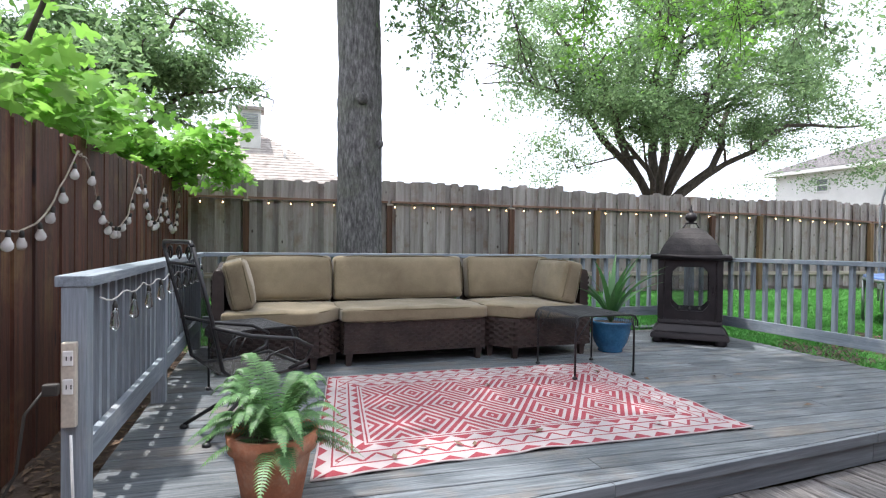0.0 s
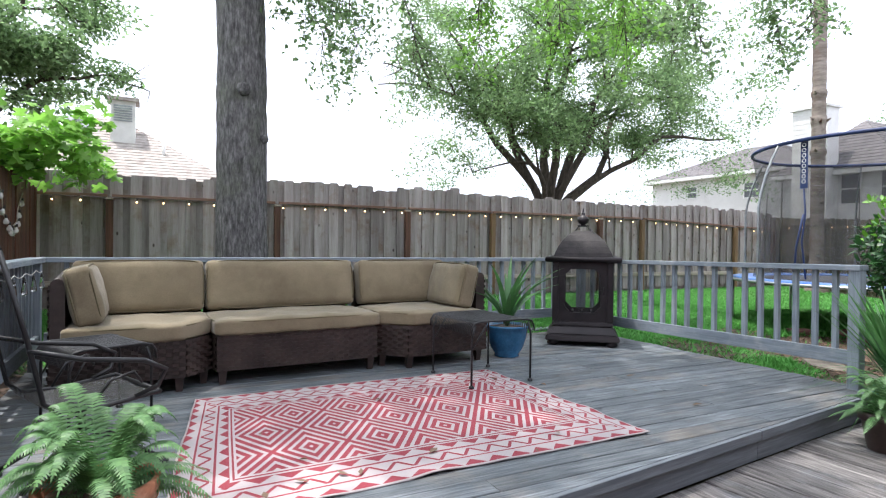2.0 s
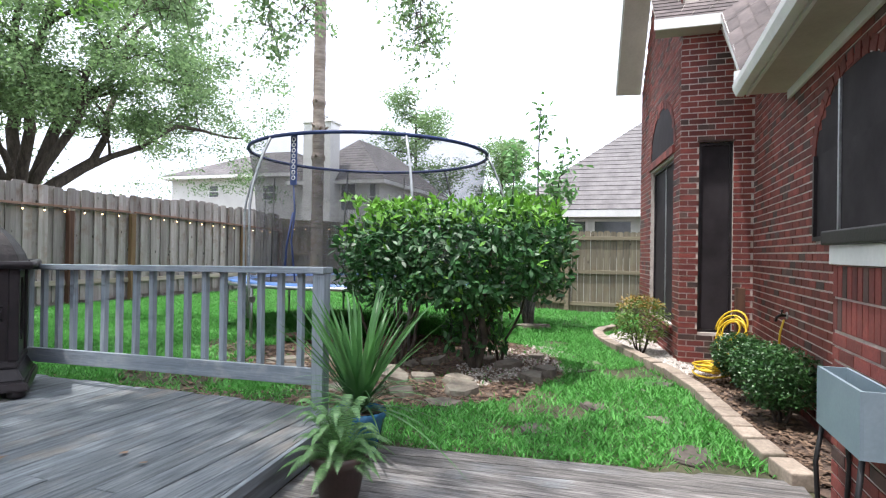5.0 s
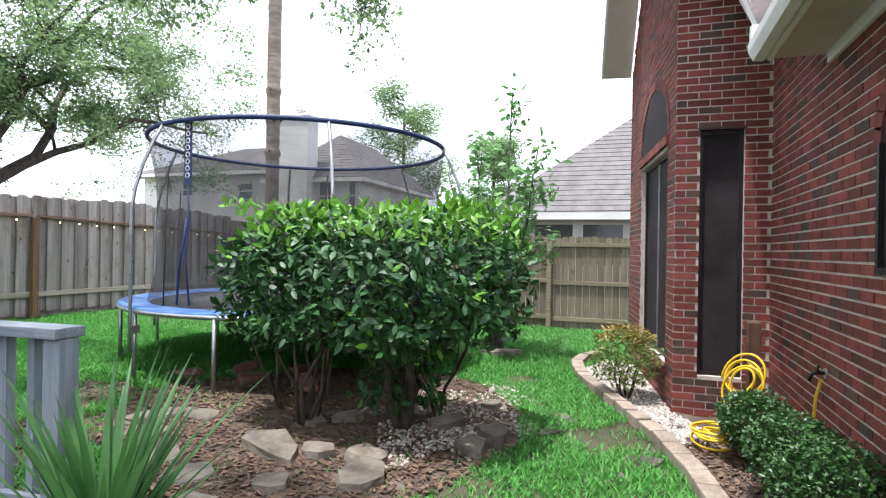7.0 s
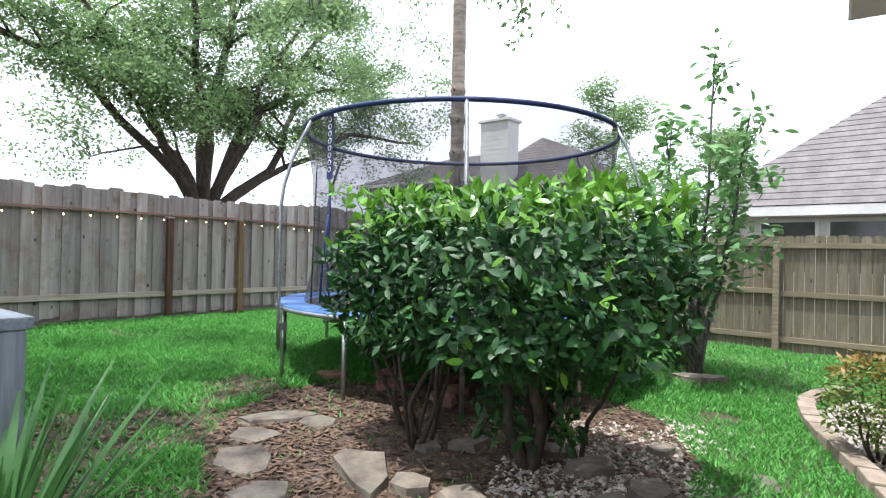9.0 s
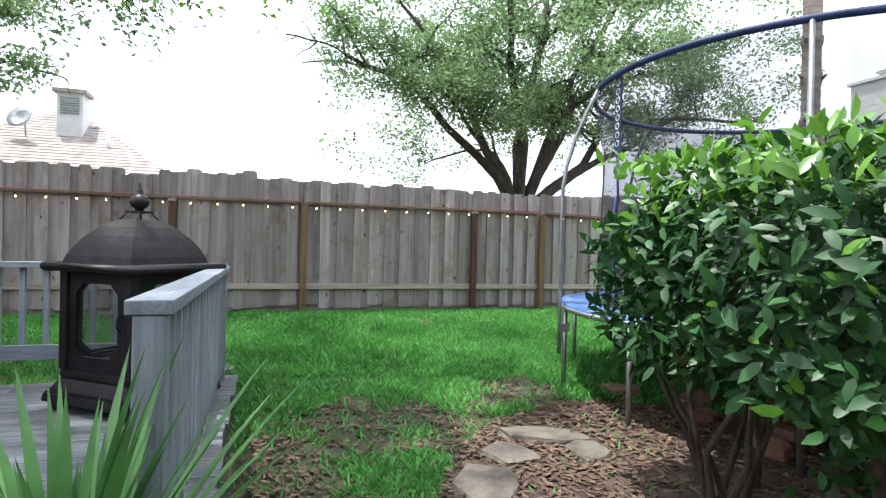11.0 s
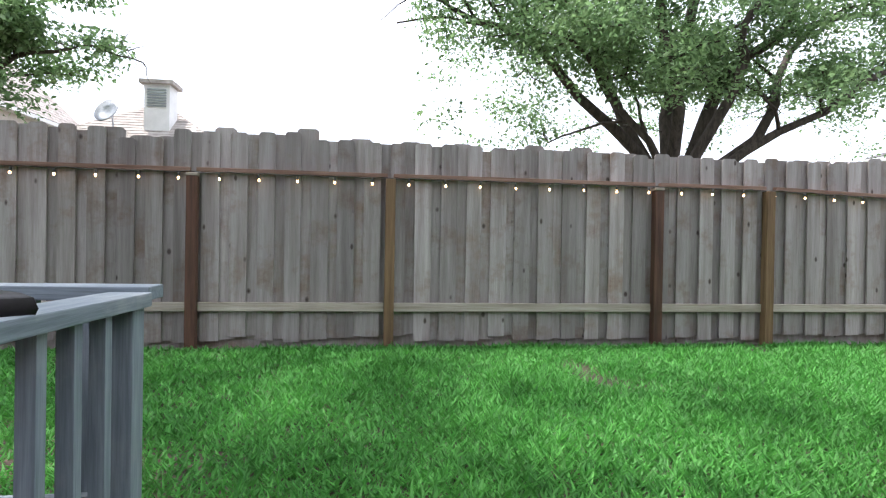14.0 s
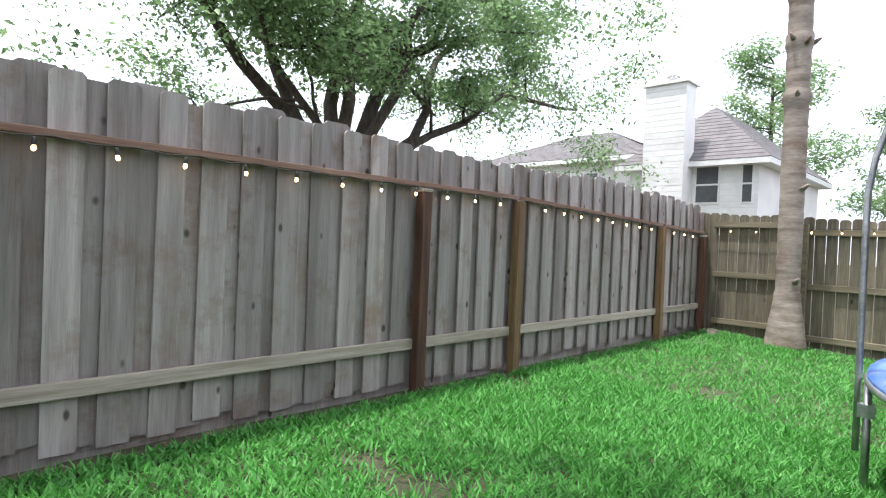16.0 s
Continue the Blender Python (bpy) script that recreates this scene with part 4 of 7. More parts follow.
def leaf_mesh(name, base, direction, normal, length, width, material, parent, label="", fold=0.25, bend=0.15, full=False):
    """Many folded leaves: base points, growing direction, facing, length and width, one row a leaf. full: rounded outlines."""
    d = unit(direction)
    s = unit(np.cross(d, normal))
    n = np.cross(s, d)
    L, Wd = length[:, None], width[:, None]

    def at(t, side):
        w = {0.0: 0, 0.28: 0.42, 0.65: 0.44, 0.45: 0.5, 1.0: 0}[t]
        return base + d * L * t - n * L * bend * t * t + s * side * Wd * w + n * Wd * fold * w * abs(side)

    if full:
        rows = [at(0.0, 0), at(0.28, 1), at(0.65, 1), at(1.0, 0), at(0.65, -1), at(0.28, -1), at(0.28, 0), at(0.65, 0)]
        tris = [(0, 1, 6), (1, 2, 6), (2, 7, 6), (2, 3, 7), (0, 6, 5), (6, 7, 5), (7, 4, 5), (7, 3, 4)]
    else:
        rows = [at(0.0, 0), at(0.45, 1), at(1.0, 0), at(0.45, -1)]
        tris = [(0, 1, 2), (0, 2, 3)]
    vs = np.stack(rows, 1).reshape(-1, 3)
    k = np.arange(len(base))[:, None] * len(rows)
    fs = np.concatenate([k + np.array([t]) for t in tris], 0)
    me = bpy.data.meshes.new(name)
    me.vertices.add(len(vs))
    me.vertices.foreach_set("co", vs.astype(np.float32).ravel())
    me.loops.add(fs.size)
    me.loops.foreach_set("vertex_index", fs.astype(np.int32).ravel())
    me.polygons.add(len(fs))
    me.polygons.foreach_set("loop_start", np.arange(0, fs.size, 3, dtype=np.int32))
    me.update()
    me.validate()
    me.materials.append(material)
    ob = new(name, me)
    if parent is not None:
        ob.parent = parent
    if label:
        ob["label"] = label
    return ob


def lobed_leaves(name, pts, size, material, parent):
    """Broad leaves with five rounded lobes, gently cupped, each facing more or less up and outwards."""
    n = len(pts)
    d = nr.normal(size=(n, 3)) * np.array([1, 1, 0.5]) + np.array([0.3, 0, -0.25])
    d = unit(d)
    up = nr.normal(size=(n, 3)) * 0.55 + np.array([0, 0, 1.0])
    sd = unit(np.cross(d, up))
    nm = np.cross(sd, d)
    L = (size * nr.uniform(0.6, 1.25, n))[:, None]
    outline = ((0.0, 0.0), (-0.06, 0.30), (0.10, 0.46), (0.30, 0.24), (0.46, 0.52), (0.60, 0.46), (0.62, 0.17), (0.86, 0.20), (1.0, 0.0))
    ring = list(outline) + [(u, -v) for u, v in outline[-2:0:-1]]
    rows = [pts + d * L * 0.36]
    for u, v in ring:
        rows.append(pts + d * L * u + sd * L * v - nm * L * (0.16 * abs(v) + 0.10 * u * u))
    vs = np.stack(rows, 1).reshape(-1, 3)
    m = len(ring)
    k = np.arange(n)[:, None] * (m + 1)
    fs = np.concatenate([k + np.array([(0, 1 + i, 1 + (i + 1) % m)]) for i in range(m)], 0)
    me = bpy.data.meshes.new(name)
    me.from_pydata(vs.tolist(), [], fs.tolist())
    me.materials.append(material)
    ob = new(name, me)
    ob.parent = parent
    return ob


def cloud(centres, radius, per, squash=0.7):
    """Points round each centre."""
    c = np.repeat(np.array(centres, float), per, 0)
    o = nr.normal(size=c.shape)
    o = unit(o) * (nr.random((len(c), 1)) ** 0.5) * np.repeat(np.broadcast_to(np.array(radius, float), (len(centres),)), per)[:, None]
    o[:, 2] *= squash
    return c + o


def foliage(name, pts, size, material, parent, droop=0.3, label="", wide=0.55, full=False):
    n = len(pts)
    d = nr.normal(size=(n, 3))
    d[:, 2] = d[:, 2] * 0.5 - droop
    up = nr.normal(size=(n, 3)) * 0.6 + np.array([0, 0, 1.0])
    L = size * nr.uniform(0.7, 1.35, n)
    return leaf_mesh(name, pts, d, up, L, L * wide, material, parent, label, full=full)


def limb(p, q, r0, r1, sag=0.0, steps=7, wob=0.06, seed=0):
    """Points and radii of a branch from p to q that bends a little."""
    p, q = Vector(p), Vector(q)
    L = (q - p).length
    pts = []
    for i in range(steps + 1):
        t = i / steps
        w = Vector((noise.noise((t * 2.3, seed, 0)), noise.noise((t * 2.3, seed, 5)), noise.noise((t * 2.3, seed, 9)))) * wob * L * math.sin(math.pi * t)
        pts.append(p.lerp(q, t) + w + Vector((0, 0, sag * L * 4 * t * (1 - t))))
    return pts, [r0 + (r1 - r0) * (i / steps) ** 0.8 for i in range(steps + 1)]


def oak(name, label, base, fork, r, mains, leaf_mat, bark, crown_r, crown_h, crown_c, n_clumps, per, leaf, seed, wide=1.0):
    """A broad tree: trunk, limbs that fork twice, twigs, and a crown of clumped leaves with gaps."""
    rg = random.Random(seed)
    g = thing(name, label, "tree", base)
    b = Vector(base)
    bm = BM()
    pts, rs = limb((0, 0, -0.1), Vector(fork) - b, r * 1.25, r, 0, 6, 0.03, seed)
    tube(bm, pts, rs, 14)
    part("trunk", bm, bark, g)
    ends = []
    for k, (tx, ty, tz, rr) in enumerate(mains):
        target = Vector((tx, ty, tz)) - b
        pts, rs = limb(Vector(fork) - b - Vector((0, 0, 0.15)), target, rr, rr * 0.28, 0.09, 9, 0.17, seed + k)
        part("limb", tube(BM(), pts, rs, 9), bark, g)
        for j in range(9):
            i0 = rg.randint(3, 9)
            p = pts[i0]
            q = p + Vector((rg.uniform(-1, 1) * crown_r * 0.42, rg.uniform(-1, 1) * crown_r * 0.42, rg.uniform(-0.15, 0.65) * crown_h * 0.5))
            p2, r2 = limb(p, q, rs[i0] * 0.55, 0.02, 0.06, 6, 0.12, seed + 31 * k + j)
            twigs = BM()
            tube(twigs, p2, r2, 6)
            ends += [p2[3], p2[4], p2[5], p2[6]]
            for _ in range(3):
                pa = p2[rg.randint(2, 6)]
                qa = pa + Vector((rg.uniform(-1, 1), rg.uniform(-1, 1), rg.uniform(-0.5, 0.6))) * crown_r * 0.18
                p3, r3 = limb(pa, qa, 0.022, 0.006, 0.0, 4, 0.12, seed + 7 * j)
                tube(twigs, p3, r3, 4)
                ends += [p3[2], p3[4]]
            part("branch", twigs, bark, g)
    cc = Vector(crown_c) - b
    rx, ry = crown_r * wide, crown_r

    def dome(p):
        """Inside the crown: a dome over a hollow, its rim hanging low."""
        r = math.hypot((p.x - cc.x) / rx, (p.y - cc.y) / ry) * (1 + 0.16 * noise.noise(p * 0.35))
        return r < 1 and p.z < cc.z + crown_h * math.sqrt(max(0.0, 1 - r * r)) and p.z > cc.z - crown_h * (0.96 - 0.46 * max(0.0, 1 - 1.6 * r * r))

    cs = [e for e in ends if dome(e)]
    while len(cs) < n_clumps:
        r, a = rg.random() ** 0.42, rg.uniform(0, math.tau)
        p = cc + Vector((rx * r * math.cos(a), ry * r * math.sin(a), rg.uniform(-1.05, 1.0) * crown_h))
        if dome(p) and noise.noise(p * 0.42) + 0.7 * noise.noise(p * 1.1) > -0.02:
            cs.append(p)
    rg.shuffle(cs)
    pts = cloud([tuple(c) for c in cs[:n_clumps]], 0.70, per, 0.65)
    foliage("crown", pts, leaf, leaf_mat, g)
    return g


def hanging_spray(name, label, root, tip, n, leaf, mat, seed, g=None):
    """A drooping leafy branch end from root to tip."""
    rg = random.Random(seed)
    bm = BM()
    pts, rs = limb(root, tip, 0.02, 0.004, 0.06, 8, 0.08, seed)
    tube(bm, pts, rs, 5)
    cl = []
    for i in range(2, 9):
        for _ in range(5):
            q = pts[i] + Vector((rg.uniform(-0.5, 0.5), rg.uniform(-0.5, 0.5), rg.uniform(-0.75, 0.1)))
            p2, r2 = limb(pts[i], q, 0.007, 0.002, 0.02, 4, 0.1, seed + i)
            tube(bm, p2, r2, 4)
            cl += [p2[2], p2[3], p2[4]]
    part("spray_branch", bm, M["bark_dark"], g)
    p = cloud([tuple(c) for c in cl], 0.17, max(2, n // len(cl)), 1.0)
    foliage("spray_leaves", p, leaf, mat, g, 0.4)


# the tall oak between deck and fence, its crown above the picture
shade = thing("shade_tree", "tall oak with rough grey trunk and drooping leafy branch ends", "tree", (1.66, 6.85, 0.12))
pts, rs = limb((0, 0, -0.15), (-0.06, 0.1, 8.5), 0.335, 0.285, 0, 16, 0.012, 3)
rings, rows = 84, 190
vs, fs = [], []
for i in range(rows + 1):
    t = i / rows * 16
    j = min(15, int(t))
    p, r0 = pts[j].lerp(pts[j + 1], t - j), rs[j] + (rs[j + 1] - rs[j]) * (t - j)
    r0 *= 1 + 0.14 * max(0, 1 - i / 14)
    for k in range(rings):
        a = k * math.tau / rings
        c, sn = math.cos(a), math.sin(a)
        ridge = abs(noise.noise((c * 6.5, sn * 6.5, p.z * 1.6))) + 0.6 * abs(noise.noise((c * 14, sn * 14, p.z * 4.0)))
        rr = r0 * (1 + 0.05 * noise.noise((c * 2.2, sn * 2.2, p.z * 0.9)) + 0.075 * (ridge - 0.3))
        vs.append((p.x + rr * c, p.y + rr * sn, p.z))
for i in range(rows):
    for k in range(rings):
        fs.append((i * rings + k, i * rings + (k + 1) % rings, (i + 1) * rings + (k + 1) % rings, (i + 1) * rings + k))
soup("trunk", vs, fs, M["bark"], shade, smooth=True)
for z, a, s in ((3.15, -1.7, 0.09), (2.55, -0.5, 0.07)):
    bm = BM()
    bmesh.ops.create_icosphere(bm, subdivisions=2, radius=s, matrix=pose(0.27 * math.cos(a), 0.27 * math.sin(a), z))
    part("burl", bm, M["bark"], shade)
b0 = Vector((1.66, 6.85, 0.12))
for k, (x, y, z) in enumerate(((5.5, 5.5, 7.2), (8.5, 5.0, 7.6), (3.5, 9.5, 7.5), (-1.5, 8.5, 7.6), (3.0, 3.5, 7.6), (-0.5, 4.8, 7.8))):
    pts, rs = limb((-0.05, 0.08, 5.6), Vector((x, y, z)) - b0, 0.15, 0.04, 0.03, 8, 0.08, k + 60)
    part("limb", tube(BM(), pts, rs, 8), M["bark"], shade)
SPRAYS = ((3.1, 7.0, 5.9, 2.75, 7.0, 4.15), (2.2, 6.3, 5.6, 2.45, 6.4, 4.3), (5.2, 6.6, 5.7, 5.0, 6.4, 4.35), (6.3, 6.2, 5.8, 6.2, 6.0, 4.45), (7.4, 6.0, 6.0, 7.3, 5.7, 4.5),
          (5.8, 4.6, 5.6, 6.1, 4.5, 4.25), (7.2, 4.6, 5.6, 7.4, 4.4, 4.25), (8.6, 4.4, 5.8, 8.9, 4.2, 4.35), (10.6, 2.9, 6.2, 10.5, 2.6, 4.55), (11.0, 3.0, 6.4, 11.2, 2.9, 4.8),
          (4.0, 7.4, 5.7, 4.45, 7.3, 4.2), (3.3, 7.9, 5.9, 3.6, 7.9, 4.35), (8.6, 6.2, 6.0, 8.6, 5.9, 4.7), (9.6, 4.6, 6.2, 9.8, 4.2, 4.8))
for k, s in enumerate(SPRAYS):
    hanging_spray("spray", "", Vector(s[:3]) - b0, Vector(s[3:]) - b0, 700, 0.085, M["leaf_lime"] if k in (2, 3, 4, 5) else M["leaf_oak"], 100 + k, shade)
# upper crown, out of view: dense to shade the deck, open over the lawn
rg = random.Random(8)
cl = []
while len(cl) < 400:
    v = Vector((rg.gauss(0, 1), rg.gauss(0, 1), rg.gauss(0, 1))).normalized() * rg.random() ** 0.35
    p = Vector((3.6 + 6.0 * v.x, 5.2 + 4.6 * v.y, 8.8 + 2.2 * v.z))
    if noise.noise(p * 0.5) > -0.10 and p.z > 6.4 + 0.3 * max(0.0, p.y - 8) and not (p.x > 5.2 and p.y < 7.0):
        cl.append(p - b0)
foliage("crown", cloud([tuple(c) for c in cl], 0.6, 40, 0.7), 0.16, M["leaf_oak"], shade)

# oak beyond the back fence
oak("oak_tree", "broad spreading oak with dark forked limbs beyond the fence", (14.1, 16.6, 0.2), (14.1, 16.6, 2.5), 0.40,
    [(8.2, 15.6, 6.6, 0.19), (10.2, 17.4, 9.0, 0.18), (12.4, 14.6, 10.0, 0.19), (15.2, 17.0, 11.0, 0.22), (18.6, 16.4, 9.6, 0.22), (22.6, 15.4, 6.0, 0.15), (10.6, 14.4, 5.6, 0.13), (21.4, 17.4, 8.4, 0.17), (16.6, 14.0, 9.6, 0.16)],
    M["leaf_oak"], M["bark_dark"], 5.8, 4.7, (15.8, 16.2, 7.6), 1050, 92, 0.118, 5, wide=1.45)
# dark tree in the far corner beyond the fences
oak("corner_tree", "tall dense green tree beyond the fence corner", (-4.8, 18.4, 0.2), (-4.8, 18.4, 3.6), 0.32,
    [(-8.2, 18.0, 8.0, 0.17), (-5.6, 16.8, 9.6, 0.17), (-2.2, 18.0, 8.4, 0.17), (-1.0, 18.8, 6.2, 0.14), (-6.4, 19.8, 9.0, 0.16), (-3.0, 16.6, 6.4, 0.13)],
    M["leaf_oak"], M["bark_dark"], 4.9, 3.6, (-4.6, 18.2, 7.2), 420, 95, 0.16, 9)

# broad-leaved tree leaning over the left fence
mp = thing("leafy_tree", "bright green broad-leaved tree leaning over the stained fence", "tree", (-2.3, 4.6, 0.0))
for k, (x, y, z) in enumerate(((-1.0, 3.2, 3.3), (-1.2, 6.6, 3.0), (-0.5, 7.7, 2.6), (-1.5, 5.0, 3.9), (-2.4, 2.4, 3.8), (-1.8, 7.2, 3.6))):
    pts, rs = limb((0, 0, 0.0 if k == 0 else 0.9), Vector((x + 2.3, y - 4.6, z)), 0.07, 0.015, 0.04, 8, 0.1, k + 200)
    part("trunk" if k == 0 else "limb", tube(BM(), pts, rs, 7), M["bark_dark"], mp)
rg = random.Random(21)
cl = []
while len(cl) < 210:
    y = rg.uniform(1.6, 8.3)
    x = rg.uniform(-3.4, -0.85 + (0.75 if y > 6.6 else 0.1))
    top = 3.35 - 0.10 * (y - 1.6) + 0.35 * noise.noise((x, y * 0.8, 2))
    z = rg.uniform(1.75 if y < 6.6 else 1.95, top)
    if noise.noise((x * 0.9, y * 0.9, z * 0.9)) > -0.22 and (x < -1.0 or z > 2.12):
        cl.append((x + 2.3, y - 4.6, z))
lobed_leaves("crown", cloud(cl, 0.36, 26, 0.8), 0.165, M["leaf_lime"], mp)
cl = []
while len(cl) < 70:
    y = rg.uniform(3.0, 11.5)
    p = (rg.uniform(-5.5, -1.4), y, rg.uniform(3.2, 5.6))
    if noise.noise((p[0] * 0.6, p[1] * 0.6, p[2] * 0.6)) > 0.0:
        cl.append((p[0] + 2.3, p[1] - 4.6, p[2]))
foliage("upper_crown", cloud(cl, 0.5, 34, 0.8), 0.13, M["leaf_oak"], mp, 0.2)

# palm trunk by the corner
palm = thing("palm_tree", "tall palm with ringed grey-brown trunk beside the fence", "palm tree", (15.48, 7.42, 0.24))
prof = []
z = -0.05
while z < 10.5:
    r = 0.27 - 0.115 * min(1, z / 0.8) + (0.025 if 3.40 < z < 3.55 or 4.18 < z < 4.36 or 4.86 < z < 5.05 else 0) + rg.uniform(-0.006, 0.006)
    prof.append((r, z))
    z += 0.07 if z < 8 else 0.3
part("trunk", lathe(BM(), prof, sides=18), M["bark_palm"], palm)
for z, a in ((3.45, 0.3), (3.5, 3.4), (4.25, 5.0), (4.3, 2.9), (4.22, 3.9), (2.2, 4.2), (0.9, 3.9), (4.95, 3.3)):
    part("stub", tube(BM(), [(0.16 * math.cos(a), 0.16 * math.sin(a), z), (0.26 * math.cos(a), 0.26 * math.sin(a), z + 0.06)], [0.04, 0.015], 6), M["bark_palm"], palm)
fr = BM()
for k in range(16):
    a = k * 2.4
    tube(fr, [(0, 0, 10.4), (0.8 * math.cos(a), 0.8 * math.sin(a), 10.9), (1.6 * math.cos(a), 1.6 * math.sin(a), 10.6 - 0.4 * (k % 3))], [0.02, 0.015, 0.005], 5)
part("frond_stems", fr, M["leaf_strap"], palm)
cl = [(rr * math.cos(k * 2.4), rr * math.sin(k * 2.4), 10.8 - 0.5 * (rr - 0.8) ** 2 - 0.3 * (k % 3) * rr) for k in range(16) for rr in (0.8, 1.2, 1.6)]
foliage("fronds", cloud(cl, 0.4, 10), 0.5, M["leaf_strap"], palm, 0.6, wide=0.1)


def pine(at, h, r, seed, label):
    rg = random.Random(seed)
    g = thing("pine_tree", label, "tree", at)
    pts, rs = limb((0, 0, -0.3), (0.2, 0, h * 0.92), 0.28, 0.06, 0, 8, 0.02, seed)
    part("trunk", tube(BM(), pts, rs, 8), M["bark_dark"], g)
    cl = []
    for k in range(34):
        bm = BM()
        z = h * rg.uniform(0.42, 1.0)
        rr = r * rg.uniform(0.5, 1.0) * (1.15 - 0.75 * max(0, (z / h - 0.55) / 0.45))
        a = rg.uniform(0, math.tau)
        q = Vector((rr * math.cos(a), rr * math.sin(a), z + rg.uniform(0, 0.5)))
        p2, r2 = limb((0.1, 0, z - 0.4), q, 0.05, 0.012, 0.02, 4, 0.05, seed + k)
        tube(bm, p2, r2, 5)
        cl += [p2[2], p2[3], p2[4]]
        part("branch", bm, M["bark_dark"], g)
    foliage("crown", cloud([tuple(c) for c in cl], 1.0, 100, 0.7), 0.26, M["leaf_oak"], g, 0.0, wide=0.35)


pine((39.5, 14.2, 0.0), 12.0, 4.2, 31, "tall pine with rounded green crown behind the houses")
pine((43.0, 8.8, 0.0), 9.5, 3.2, 37, "tall pine with rounded green crown behind the houses")


def shrub_cloud(n, cx, cy, cz, hx, hy, hz, rg, power=3.0, hollow=0.45):
    """Points filling a clipped block shape, thicker to the outside."""
    out = []
    while len(out) < n:
        u, v, w = rg.uniform(-1, 1), rg.uniform(-1, 1), rg.uniform(-1, 1)
        d = (abs(u) ** power + abs(v) ** power + abs(w) ** power) ** (1 / power)
        d *= 1 + 0.14 * noise.noise((u * 2.2, v * 2.2, w * 2.2 + cx))
        if d < 1 and d > hollow * rg.random() ** 0.4:
            out.append((cx + u * hx, cy + v * hy, cz + w * hz))
    return np.array(out)


# the big clipped shrub
HC = (8.50, 1.42)
hedge = thing("large_shrub", "large clipped glossy-leaved shrub with bare lower stems", "shrub", (HC[0], HC[1], -0.03))
rg = random.Random(14)
st = BM()
tops = []
for k, (x, y, r) in enumerate(((0.06, -0.28, 0.06), (-0.24, 0.50, 0.022), (-0.20, 0.58, 0.018), (-0.16, 0.46, 0.018), (0.27, 0.75, 0.02), (0.10, 0.95, 0.02), (0.4, -0.05, 0.02), (0.35, -0.5, 0.02))):
    for j in range(2 if k else 5):
        q = (x + rg.uniform(-0.45, 0.45), y + rg.uniform(-0.45, 0.45), rg.uniform(0.9, 1.4))
        pts, rs = limb((x, y, -0.05), q, r, 0.01, 0, 7, 0.09, 300 + 9 * k + j)
        part("stem", tube(BM(), pts, rs, 7), M["bark_dark"], hedge)
st.free()
P = shrub_cloud(10000, 0.0, 0.0, 1.26, 0.80, 1.36, 0.62, rg, 3.0, 0.66)
# the under-side is ragged, higher over the side stems than by the main trunk
keep = [i for i, p in enumerate(P) if p[2] > 0.80 + 0.26 * noise.noise((p[0] * 1.7, p[1] * 1.7, 3)) - 0.5 * math.exp(-((p[0] - 0.06) ** 2 + (p[1] + 0.28) ** 2) / 0.13)]
low_pts = cloud([(0.06 + rg.uniform(-0.24, 0.24), -0.28 + rg.uniform(-0.34, 0.34), rg.uniform(0.25, 0.8)) for _ in range(52)], 0.14, 9)
P = np.concatenate([P[keep], low_pts])
out = P - np.array([0, 0, 1.0])
n = len(P)
d = unit(out) * 0.45 + nr.normal(size=(n, 3)) * 0.75 + np.array([0, 0, -0.05])
up = unit(out) * 1.0 + nr.normal(size=(n, 3)) * 0.35 + np.array([0, 0, 0.6])
L = 0.096 * nr.uniform(0.65, 1.3, n)
young = (P[:, 2] > 1.60) & (nr.random(n) < 0.45) | (nr.random(n) < 0.05)
for mask, mat, nm in ((~young, M["leaf_hedge"], "leaves"), (young, M["leaf_young"], "young_leaves")):
    leaf_mesh(nm, P[mask], d[mask] + (np.array([0, 0, 0.7]) if nm == "young_leaves" else 0), up[mask], L[mask], L[mask] * 0.43, mat, hedge, fold=0.18, bend=0.2, full=True)
# upright young shoots above the clipped top
S = np.array([(rg.uniform(-0.65, 0.65), rg.uniform(-1.15, 1.15), 1.80 + rg.uniform(-0.04, 0.10)) for _ in range(130)])
S = np.repeat(S, 5, 0)
leaf_mesh("shoot_leaves", S + nr.normal(size=S.shape) * 0.012, nr.normal(size=S.shape) * 0.6 + np.array([0, 0, 0.8]), nr.normal(size=S.shape) + np.array([0, 0, 0.4]), np.full(len(S), 0.10), np.full(len(S), 0.042), M["leaf_young"], hedge, full=True)


